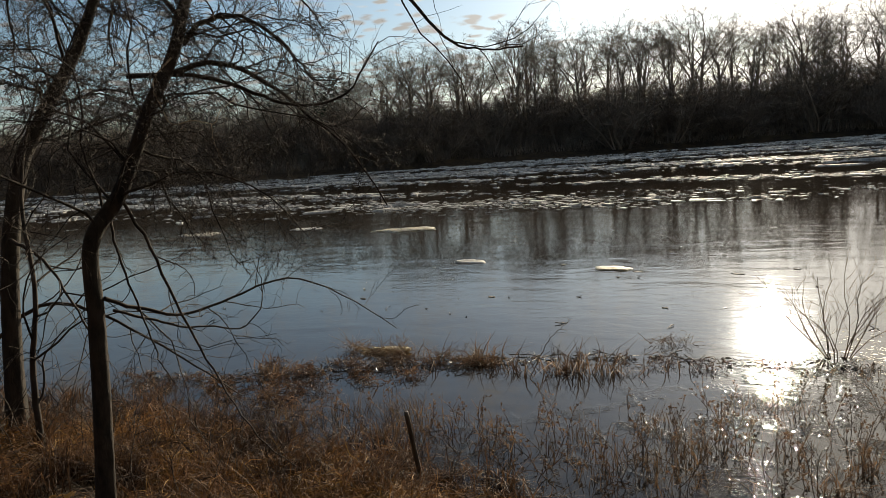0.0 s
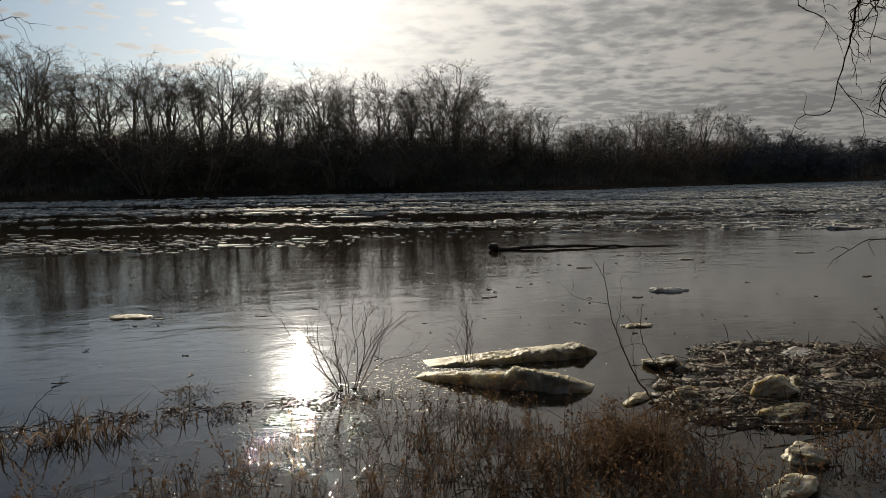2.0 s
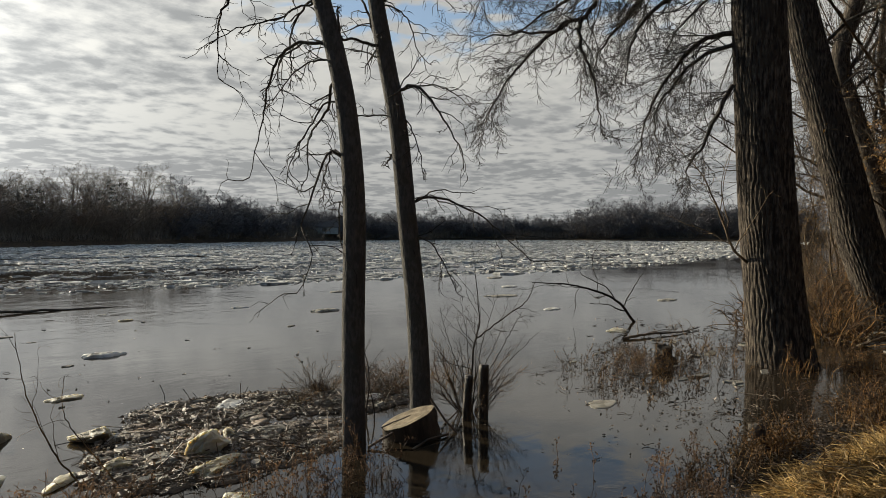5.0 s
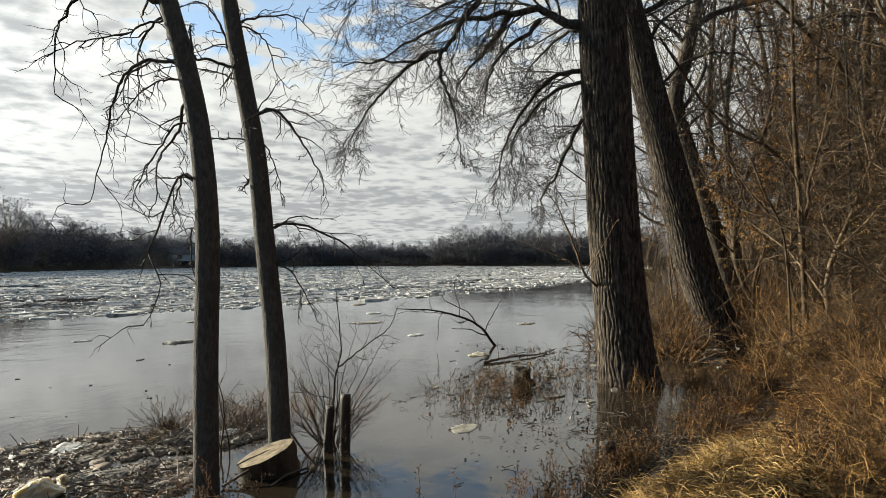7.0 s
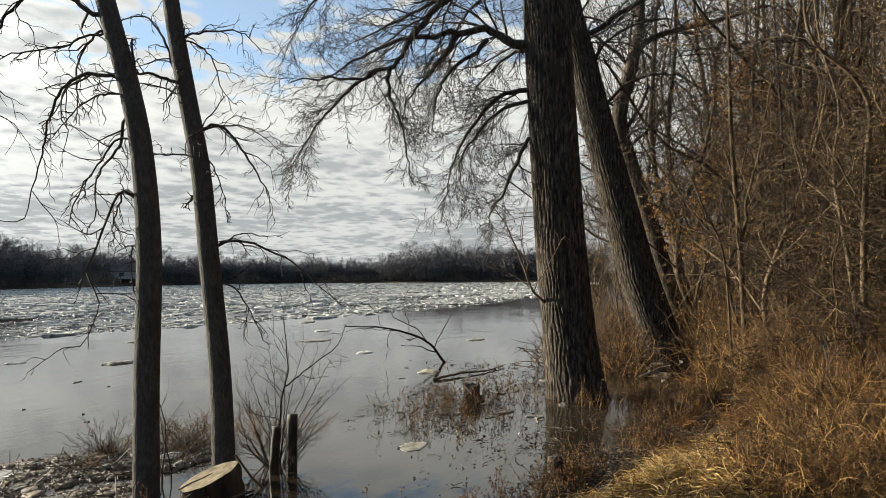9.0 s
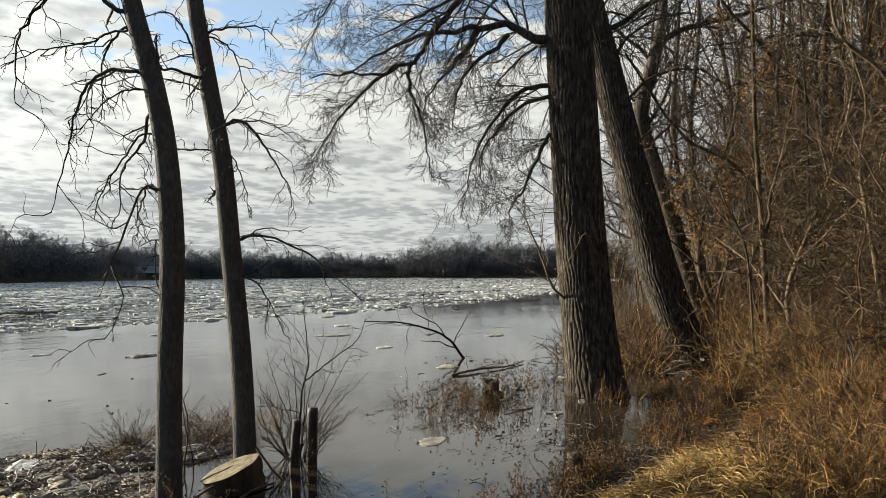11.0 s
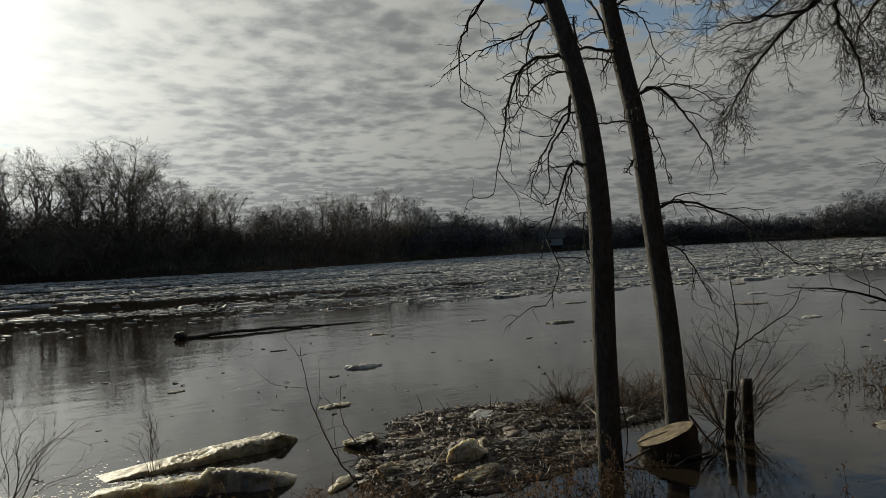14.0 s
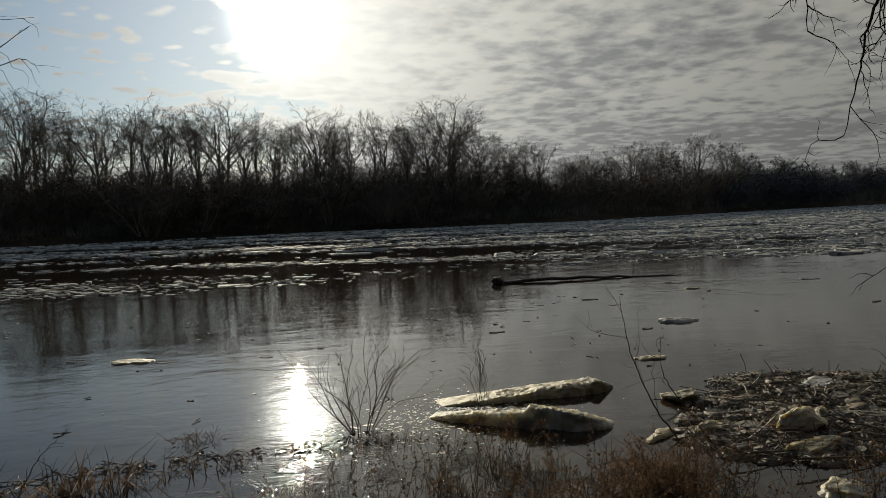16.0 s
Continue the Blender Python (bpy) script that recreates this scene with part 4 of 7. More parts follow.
T4_LIMBS = (
    (((-2.1, 9.5), (-3.5, 10.5), (-5.0, 9.8), (-6.0, 8.0)), 0.5, 0.11),
    (((-1.7, 7.8), (-2.6, 8.0), (-3.3, 7.2), (-3.8, 5.6)), 0.6, 0.06),
    (((-1.9, 8.8), (-0.5, 9.8), (1.5, 10.6), (3.4, 11.0)), 0.4, 0.11),
    (((-2.2, 10.4), (-1.0, 12.0), (0.3, 13.2), (1.2, 14.6)), 0.4, 0.12),
    (((-0.9, 4.6), (-1.6, 4.4), (-2.2, 3.4), (-2.3, 2.2)), 0.6, 0.03),
    (((-1.5, 6.8), (-0.6, 7.6), (0.6, 7.9), (1.6, 7.4), (2.4, 6.4)), 0.5, 0.06),
    (((-1.8, 8.0), (-1.0, 8.9), (0.2, 9.2), (1.2, 8.8)), -0.6, 0.06),
    (((-1.2, 5.6), (-0.4, 6.3), (0.5, 6.2), (1.1, 5.4)), 0.8, 0.04),
)
limbed_tree("tree", "leaning furrowed trunk with a dark shaded side on the bank", (20.5, 1.95),
            ((0.4, -0.4), (0.28, 0.0), (-0.42, 2.0), (-0.84, 3.6), (-1.40, 5.8), (-1.98, 8.2), (-2.35, 10.0), (-2.5, 13.0), (-2.7, 17.0)),
            (0.52, 0.52, 0.50, 0.47, 0.43, 0.40, 0.34, 0.22, 0.06), T4_LIMBS, 52, M_BARK, 36, 0.055, 220, 0.22, droop=0.2, density=1.9, shoot_r=0.35, bundle=5, mat=M_BARK_GREY, group="big bank trees")
T5_LIMBS = (
    (((-1.6, 10.6), (-0.4, 11.2), (1.6, 11.7), (3.2, 12.2), (4.4, 12.0)), 0.3, 0.16),
    (((-2.0, 7.6), (-1.2, 9.0), (-1.3, 10.6), (-1.0, 12.2)), 0.3, 0.10),
    (((-1.7, 9.8), (-3.2, 11.2), (-4.6, 11.6), (-5.8, 10.6)), 0.3, 0.10),
    (((-1.4, 4.8), (-0.2, 6.2), (1.2, 6.6), (2.4, 6.0), (3.2, 4.6)), 0.3, 0.07),
    (((-2.0, 6.8), (-0.9, 7.8), (0.7, 8.6), (2.2, 8.4)), -0.5, 0.07),
    (((-2.2, 8.2), (-3.2, 9.0), (-4.2, 8.6), (-4.8, 7.2)), 0.4, 0.06),
    (((-1.0, 3.6), (0.0, 4.4), (1.0, 4.3), (1.8, 3.4)), 0.6, 0.045),
)
limbed_tree("tree", "bent grey trunk behind the two big bank trees", (27.5, 1.7),
            ((0.1, -0.3), (0.0, 0.0), (-0.6, 2.0), (-1.2, 4.2), (-1.9, 6.4), (-2.25, 8.0), (-1.75, 10.0), (-1.4, 12.0), (-1.6, 16.0)),
            (0.34, 0.33, 0.31, 0.30, 0.29, 0.27, 0.24, 0.16, 0.05), T5_LIMBS, 53, M_BARK, 15, 0.06, 48, 0.2, droop=0.12, density=1.9, shoot_r=0.35, bundle=5, mat=M_BARK_GREY, group="big bank trees")


# ---------------------------------------------------------------- trees at the left
def build_left_trees():
    rng = np.random.default_rng(61)
    # each: stem line, radii, limbs
    specs = (
        ("thin dark leaning tree with drooping twigs on the near bank",
         ((-3.93, 2.15, 0.2), (-3.90, 2.21, 0.98), (-3.88, 2.24, 1.52), (-3.87, 2.27, 1.95), (-3.74, 2.41, 2.23), (-3.61, 2.56, 2.67), (-3.41, 2.76, 3.31), (-3.1, 3.0, 5.2)),
         (0.065, 0.062, 0.06, 0.058, 0.055, 0.05, 0.042, 0.02)),
        ("dark crooked tree draped in dead vines at the water's edge",
         ((-5.94, 2.95, 0.2), (-5.90, 3.0, 1.08), (-5.86, 3.07, 1.77), (-5.77, 3.2, 2.44), (-5.65, 3.38, 2.85), (-5.41, 3.69, 3.54), (-5.2, 3.9, 4.4), (-4.9, 4.1, 6.2)),
         (0.10, 0.095, 0.09, 0.085, 0.075, 0.06, 0.045, 0.02)),
    )
    made = []
    for n, (label, stem, radii) in enumerate(specs):
        ob = thing("tree", label, "tree", "trees on the near bank")
        mesh, axis = bark_trunk(stem, [q * (0.78, 0.72)[n] for q in radii], 28, 80, 9, 0.05, 0.2, 60 + n)
        made.append(ob)
        part("trunk", mesh, M_BARK_DARK, ob)
        ap, ar = axis
        upper = ap[:, 34:], ar[:, 34:]
        limbs = grow(rng, *upper, 26, (0.06, 0.98), (0.5, 1.25), (0.24, 0.5), 0.24, 12, 0.26, 0.12, 0.5, least=0.006)
        for i in range(limbs[0].shape[0]):
            one = limbs[0][i:i + 1], limbs[1][i:i + 1]
            side = grow(rng, *one, 17, (0.1, 1.0), (0.4, 1.2), (0.27, 0.6), 0.45, 9, 0.3, 0.0, 0.3, least=0.0026, hook=0.2)
            sub = grow(rng, *side, 11, (0.1, 1.0), (0.4, 1.2), (0.24, 0.5), 0.65, 6, 0.34, 0.0, 0.22, least=0.0019, hook=0.25)
            fine = grow(rng, *sub, 3, (0.2, 1.0), (0.3, 1.0), (0.35, 0.7), 0.8, 4, 0.3, 0.0, 0.1, least=0.0014)
            limb = part("limb", join(tubes(*one, 6), tubes(*side, 4)), M_BARK_DARK, ob)
            part("twig_spray", join(tubes(*sub, 3), ribbons(*fine, rng)), M_TWIG, limb, kind="stuff")
    return made


LEFT_TREE, CROOKED_TREE = build_left_trees()


def twiggy_limb(name, label, line, r0, seed, n=6, droop=0.2, mat=M_TWIG, shoots=(0.2, 0.5), sub_n=3, tree=None):
    """A loose limb: a bent line with side shoots and twigs."""
    rng = np.random.default_rng(seed)
    lp, lr = branch(line, r0, r0 * 0.25, 26)
    lp[:, 1:] += rng.normal(0, 0.004, lp[:, 1:].shape)
    side = grow(rng, lp, lr, n, (0.15, 1.0), (0.4, 1.2), shoots, 0.55, 9, 0.22, 0.03, droop * 0.7, least=0.0026)
    sub = grow(rng, *side, sub_n, (0.2, 1.0), (0.3, 0.9), (0.22, 0.5), 0.7, 6, 0.3, 0.0, droop * 0.6, least=0.0017)
    if tree is None:
        ob = thing(name, label, "branch")
        part("stem", tubes(lp, lr, 7), mat, ob)
    else:
        ob = part("limb", tubes(lp, lr, 7), mat, tree, label)
    part("twig_spray", join(tubes(*side, 4), tubes(*sub, 3)), mat, ob, kind="stuff")
    return ob


# hanging limbs of the left tree, each seen against the river
twiggy_limb("branch", "long arching limb of the leaning tree, drooping over the water", ((-3.56, 2.76, 2.91), (-3.52, 2.87, 2.96), (-3.47, 2.99, 2.98), (-3.4, 3.13, 2.95), (-3.33, 3.26, 2.88), (-3.25, 3.4, 2.77), (-3.16, 3.53, 2.63), (-3.07, 3.66, 2.5), (-2.99, 3.77, 2.35), (-2.84, 3.93, 1.96)), 0.02, 73, 24, 0.3, M_TWIG, (0.16, 0.42), 8, tree=LEFT_TREE)
twiggy_limb("branch", "upper arching limb with hanging twigs against the sky", ((-3.54, 2.84, 3.08), (-3.5, 2.9, 3.18), (-3.43, 3.0, 3.24), (-3.33, 3.11, 3.26), (-3.24, 3.21, 3.2), (-3.14, 3.31, 3.08), (-3.07, 3.38, 2.95), (-3.02, 3.44, 2.85), (-2.88, 3.56, 2.84)), 0.018, 90, 27, 0.34, M_TWIG, (0.16, 0.42), 8, tree=LEFT_TREE)
twiggy_limb("branch", "high limb hung with fine twigs over the bank", ((-3.5, 2.81, 3.22), (-3.58, 2.68, 3.41), (-3.62, 2.57, 3.43), (-3.66, 2.47, 3.29), (-3.66, 2.41, 3.1), (-3.63, 2.39, 2.92)), 0.016, 91, 27, 0.4, M_TWIG, (0.16, 0.42), 8, tree=LEFT_TREE)
twiggy_limb("branch", "high spreading limb with fine hanging twigs", ((-3.52, 2.87, 3.29), (-3.45, 3.0, 3.48), (-3.32, 3.17, 3.55), (-3.16, 3.36, 3.47), (-3.06, 3.5, 3.33), (-3.01, 3.59, 3.18)), 0.016, 92, 30, 0.4, M_TWIG, (0.16, 0.42), 8, tree=LEFT_TREE)
twiggy_limb("branch", "thin dark limb reaching over the shallows", ((-3.84, 2.28, 1.62), (-3.82, 2.4, 1.55), (-3.77, 2.54, 1.49), (-3.7, 2.7, 1.42), (-3.61, 2.88, 1.44), (-3.5, 3.05, 1.49), (-3.33, 3.28, 1.55), (-3.16, 3.47, 1.47), (-2.99, 3.66, 1.3), (-2.8, 3.84, 1.08)), 0.013, 71, 12, 0.1, M_TWIG, (0.16, 0.42), 5, tree=LEFT_TREE)
twiggy_limb("branch", "curved thin branch looping back above the water", ((-3.82, 2.31, 1.54), (-3.74, 2.5, 1.44), (-3.67, 2.66, 1.36), (-3.59, 2.83, 1.32), (-3.49, 3.0, 1.27), (-3.43, 3.13, 1.37), (-3.44, 3.19, 1.54), (-3.51, 3.21, 1.69)), 0.009, 93, 8, 0.05, M_TWIG, (0.16, 0.42), 5, tree=LEFT_TREE)
twiggy_limb("branch", "thin straight branch hanging slantwise to the grass", ((-3.81, 2.48, 2.16), (-3.69, 2.51, 1.92), (-3.58, 2.53, 1.62), (-3.46, 2.55, 1.34), (-3.34, 2.57, 1.11), (-3.2, 2.6, 0.85), (-3.05, 2.65, 0.63), (-2.89, 2.69, 0.52)), 0.011, 72, 10, 0.08, M_TWIG, (0.16, 0.42), 5, tree=LEFT_TREE)
twiggy_limb("branch", "thin branch hanging steeply before the water", ((-3.87, 2.41, 2.12), (-3.81, 2.39, 1.9), (-3.73, 2.39, 1.63), (-3.64, 2.4, 1.35), (-3.56, 2.4, 1.17), (-3.47, 2.41, 1.03)), 0.009, 94, 10, 0.08, M_TWIG, (0.16, 0.42), 5, tree=LEFT_TREE)
twiggy_limb("branch", "thin horizontal limb of the crooked tree", ((-5.72, 3.45, 3.05), (-5.69, 3.26, 3.08), (-5.66, 3.07, 3.1), (-5.62, 2.89, 3.11)), 0.016, 95, 21, 0.35, M_TWIG, (0.16, 0.42), 8, tree=CROOKED_TREE)
twiggy_limb("branch", "hanging limb beside the crooked trunk", ((-5.6, 3.61, 3.24), (-5.57, 3.51, 3.69), (-5.6, 3.33, 3.9), (-5.6, 3.19, 3.72), (-5.53, 3.14, 3.4), (-5.47, 3.08, 3.19), (-5.39, 3.05, 2.87)), 0.014, 96, 21, 0.4, M_TWIG, (0.16, 0.42), 8, tree=CROOKED_TREE)
twiggy_limb("branch", "low limb of the crooked tree behind the leaning one", ((-5.81, 3.5, 3.0), (-5.74, 3.7, 3.0), (-5.68, 3.88, 2.89), (-5.69, 3.98, 2.83)), 0.013, 97, 21, 0.2, M_TWIG, (0.16, 0.42), 8, tree=CROOKED_TREE)
twiggy_limb("branch", "spreading upper limb of the crooked tree", ((-5.62, 3.74, 3.5), (-5.49, 3.87, 3.75), (-5.38, 3.97, 3.69), (-5.24, 4.09, 3.63), (-5.19, 4.12, 3.46), (-5.17, 4.11, 3.22)), 0.014, 98, 27, 0.4, M_TWIG, (0.16, 0.42), 8, tree=CROOKED_TREE)
twiggy_limb("branch", "bare overhanging branch with forked twigs against the sky", ((-3.3, 2.85, 3.9), (-2.9, 3.3, 3.8), (-2.5, 3.7, 3.4), (-2.3, 3.95, 3.08), (-2.08, 4.06, 2.98), (-1.82, 4.17, 2.98)), 0.018, 74, 8, 0.25, tree=LEFT_TREE)
twiggy_limb("branch", "pale forked dead twig lit by the sun", ((-3.42, 2.61, 2.97), (-3.46, 2.5, 2.85), (-3.43, 2.48, 2.73), (-3.36, 2.49, 2.59), (-3.25, 2.54, 2.6), (-3.14, 2.58, 2.57), (-3.08, 2.58, 2.63), (-2.99, 2.6, 2.69)), 0.006, 75, 3, 0.1, M_TWIG_PALE, (0.06, 0.16), 1, tree=LEFT_TREE)
twiggy_limb("branch", "pale hanging tip of the forked dead twig", ((-3.12, 2.55, 2.57), (-3.12, 2.55, 2.46), (-3.09, 2.58, 2.34)), 0.004, 99, 3, 0.1, M_TWIG_PALE, (0.06, 0.16), 1, tree=LEFT_TREE)
twiggy_limb("branch", "dark forked limb tip raised against the sky", ((-3.81, 2.62, 2.91), (-3.54, 2.91, 2.9), (-3.36, 3.07, 2.83), (-3.22, 3.18, 2.74), (-3.09, 3.27, 2.69), (-2.91, 3.4, 2.69), (-2.78, 3.48, 2.76), (-2.7, 3.52, 2.88), (-2.59, 3.57, 3.05)), 0.016, 100, 14, 0.12, M_TWIG, (0.16, 0.42), 5, tree=LEFT_TREE)
twiggy_limb("branch", "tangle of bare vines hanging on the crooked tree", ((-5.85, 3.05, 1.9), (-5.4, 3.0, 1.75), (-5.1, 2.95, 1.5), (-4.8, 2.9, 1.1), (-4.7, 2.85, 0.6)), 0.015, 76, 16, 0.35, tree=CROOKED_TREE)
twiggy_limb("branch", "dead branch tangle low over the bank", ((-6.6, 3.2, 0.9), (-5.9, 3.3, 1.3), (-5.3, 3.4, 1.2), (-4.7, 3.5, 0.9), (-4.2, 3.7, 0.5)), 0.02, 77, 14, 0.25, tree=CROOKED_TREE)
twiggy_limb("branch", "thin vine stem beside the crooked tree", ((-5.35, 2.75, 0.2), (-5.4, 2.8, 0.9), (-5.3, 2.85, 1.5), (-5.5, 3.0, 2.3), (-5.4, 3.2, 3.1)), 0.028, 78, 10, 0.2, tree=CROOKED_TREE)


# ---------------------------------------------------------------- ice, debris and stump by the twin trees
def ice_slab(seed, a, b, width, height, label, crust, crest=0.0, at=0.2, taper=0.8, mat=M_ICE_SLAB):
    """A stranded ice plate between two points: a steep broken front, a rough tilted top that sinks into the water behind."""
    a, b = np.array(a, float), np.array(b, float)
    ln = np.linalg.norm(b - a)
    ax = (b - a) / ln
    sd = np.array([-ax[1], ax[0]])
    m, k = 130, 36
    c = np.concatenate([np.linspace(-1, -0.86, 9)[:-1], np.linspace(-0.86, 1, k - 8)])

    def nz(x, y, z):
        return noise.noise(Vector((x, y, z + seed)))

    verts = []
    for uu in np.linspace(-1, 1, m):
        u = uu * ln / 2
        env = max(min(1.0, (1 + uu) / taper) ** 0.7 * min(1.0, (1 - uu) / 0.42) ** 0.6, 0.02)
        edge = 0.06 * nz(u * 2.2, 0, 0) + 0.04 * nz(u * 7, 0, 3) + 0.02 * nz(u * 21, 0, 5)
        peak = 1 + crest * math.exp(-(abs(uu - at) / (0.05 if uu < at else 0.5)) ** 1.4) + 0.3 * nz(u * 1.8, 0, 7) + 0.12 * abs(nz(u * 6, 0, 9))
        for cc in c:
            y = width / 2 * (cc * (0.45 + 0.55 * env)) + edge * (1 - cc) / 2
            rise = min(1.0, (cc + 1) / 0.10) ** 0.55 * (1 - max(0.0, (cc + 0.75) / 1.75) ** 1.5)
            crumb = 0.03 * nz(u * 4.5, y * 7, 1) + 0.018 * abs(nz(u * 12, y * 15, 2)) + 0.018 * nz(u * 30, y * 36, 4) + 0.010 * nz(u * 66, y * 76, 6)
            z = height * env * peak * rise + crumb * min(1.0, rise * 2.0) * min(1.0, env * 1.6) - (0.03 if rise < 0.05 else 0.0)
            lip = 0.035 * nz(u * 9, z * 20, 8) * (1 if cc < -0.8 else 0)
            p = (a + b) / 2 + ax * u + sd * (y + lip)
            verts.append((p[0], p[1], z))
    v = np.array(verts)
    g = np.arange(m * k).reshape(m, k)
    q = np.stack([g[:-1, :-1], g[1:, :-1], g[1:, 1:], g[:-1, 1:]], -1)
    ob = part("ice_slab", (v, [q.reshape(-1, 4)]), mat)
    i0 = int(m * (at + 1) / 2) if crust else 74
    part("crust", (v + [0, 0, 0.005], [q[i0:-6, 8:22].reshape(-1, 4)]), M_ICE_SNOW, ob, "pale crusted snow ice on top")
    return tagged(ob, label, "ice slab", "stranded ice slabs")


ice_slab(81, (1.0, 7.65), (2.68, 6.72), 0.58, 0.12, "long dirty-white ice slab with a ridged crest stranded near shore", True, 0.8, 0.16)
ice_slab(82, (1.15, 8.1), (3.3, 8.3), 0.78, 0.105, "long silty ice slab awash behind the ridged slab", False, 0.5, 0.72, 1.6, M_ICE_DIRTY)


def ice_chunk(seed, x, y, size, label, mat=M_ICE_DIRTY, tilt=0.0, z=0.02, turn=0.0):
    ob = part("ice_chunk", lump(seed, size, 1.0, 0.22, 4, 0.95), mat, smooth=False)
    ob.location, ob.rotation_euler = (x, y, z), (tilt, 0, turn)
    return tagged(ob, label, "ice chunk", "ice chunks in the debris")


ice_chunk(91, 4.27, 6.02, (0.25, 0.13, 0.19), "upright honey-coloured block of cloudy ice", M_ICE_CREAM, tilt=0.3, z=0.10)
ice_chunk(92, 3.80, 7.35, (0.27, 0.20, 0.11), "clear glistening ice lump at the raft's edge", M_ICE_SNOW, z=0.03)
ice_chunk(93, 3.45, 6.25, (0.30, 0.13, 0.065), "low rounded block of yellowish ice", turn=0.5)
ice_chunk(94, 3.98, 5.50, (0.38, 0.17, 0.075), "long flat block of silty ice", turn=0.4)
ice_chunk(95, 3.50, 4.62, (0.26, 0.17, 0.11), "rounded whitish ice lump among grass", M_ICE_CREAM, turn=0.5)
ice_chunk(89, 3.0, 4.1, (0.30, 0.15, 0.10), "whitish rounded ice lump awash by the bank", M_ICE_CREAM, turn=0.6)
ice_chunk(96, 5.55, 7.45, (0.34, 0.16, 0.05), "thin pale ice plate on the debris", M_ICE, turn=0.3)
ice_chunk(97, 6.9, 6.3, (0.25, 0.16, 0.05), "pale ice plate behind the tree", M_ICE, turn=0.2)
ice_chunk(98, 2.95, 6.25, (0.30, 0.10, 0.03), "sliver of grey ice awash", M_ICE_DIRTY, turn=0.7)
ice_chunk(99, 4.75, 6.35, (0.14, 0.10, 0.08), "small cloudy ice block", M_ICE_SNOW, turn=0.7)
ice_chunk(90, -4.55, 6.62, (0.42, 0.18, 0.045), "grass-covered ice lump catching the sunlight", M_ICE_DIRTY, turn=0.2)

RAFT = ((4.35, 6.6, 1.5, 0.85, 0.75), (5.6, 7.3, 1.35, 0.75, -0.45), (6.6, 6.5, 0.9, 0.6, -0.6), (3.9, 5.7, 0.9, 0.55, -0.4), (5.0, 5.7, 0.9, 0.6, 0.2))


def in_raft(rng, n, swell=1.0):
    """Random places on the floating raft of debris."""
    pick = rng.integers(0, len(RAFT), n)
    r = np.sqrt(rng.uniform(0, 1, n)) * swell
    a = rng.uniform(0, 2 * np.pi, n)
    out = np.empty((n, 2))
    for k, (cx, cy, rx, ry, turn) in enumerate(RAFT):
        m = pick == k
        ex, ey = rx * r[m] * np.cos(a[m]), ry * r[m] * np.sin(a[m])
        out[m, 0] = cx + ex * math.cos(turn) - ey * math.sin(turn)
        out[m, 1] = cy + ex * math.sin(turn) + ey * math.cos(turn)
    return out


def lying_sticks(rng, xy, length, radius, z0=0.0, heap=0.028):
    n = len(xy)
    a, k = rng.uniform(0, 2 * np.pi, n), 4
    ln = length * np.exp(rng.normal(0, 0.5, n))
    way = np.stack([np.cos(a), np.sin(a), rng.normal(0, 0.05, n)], 1)
    s = np.linspace(-0.5, 0.5, k)
    P = np.concatenate([xy, (z0 + rng.uniform(0.005, heap, n))[:, None]], 1)[:, None] + way[:, None] * (s[None] * ln[:, None])[..., None]
    P = P + rng.normal(0, 0.012, P.shape)
    P[..., 2] = np.maximum(P[..., 2], -0.01)
    return tubes(P, (radius * rng.uniform(0.5, 1.5, n))[:, None] * np.linspace(1, 0.6, k)[None], 4)


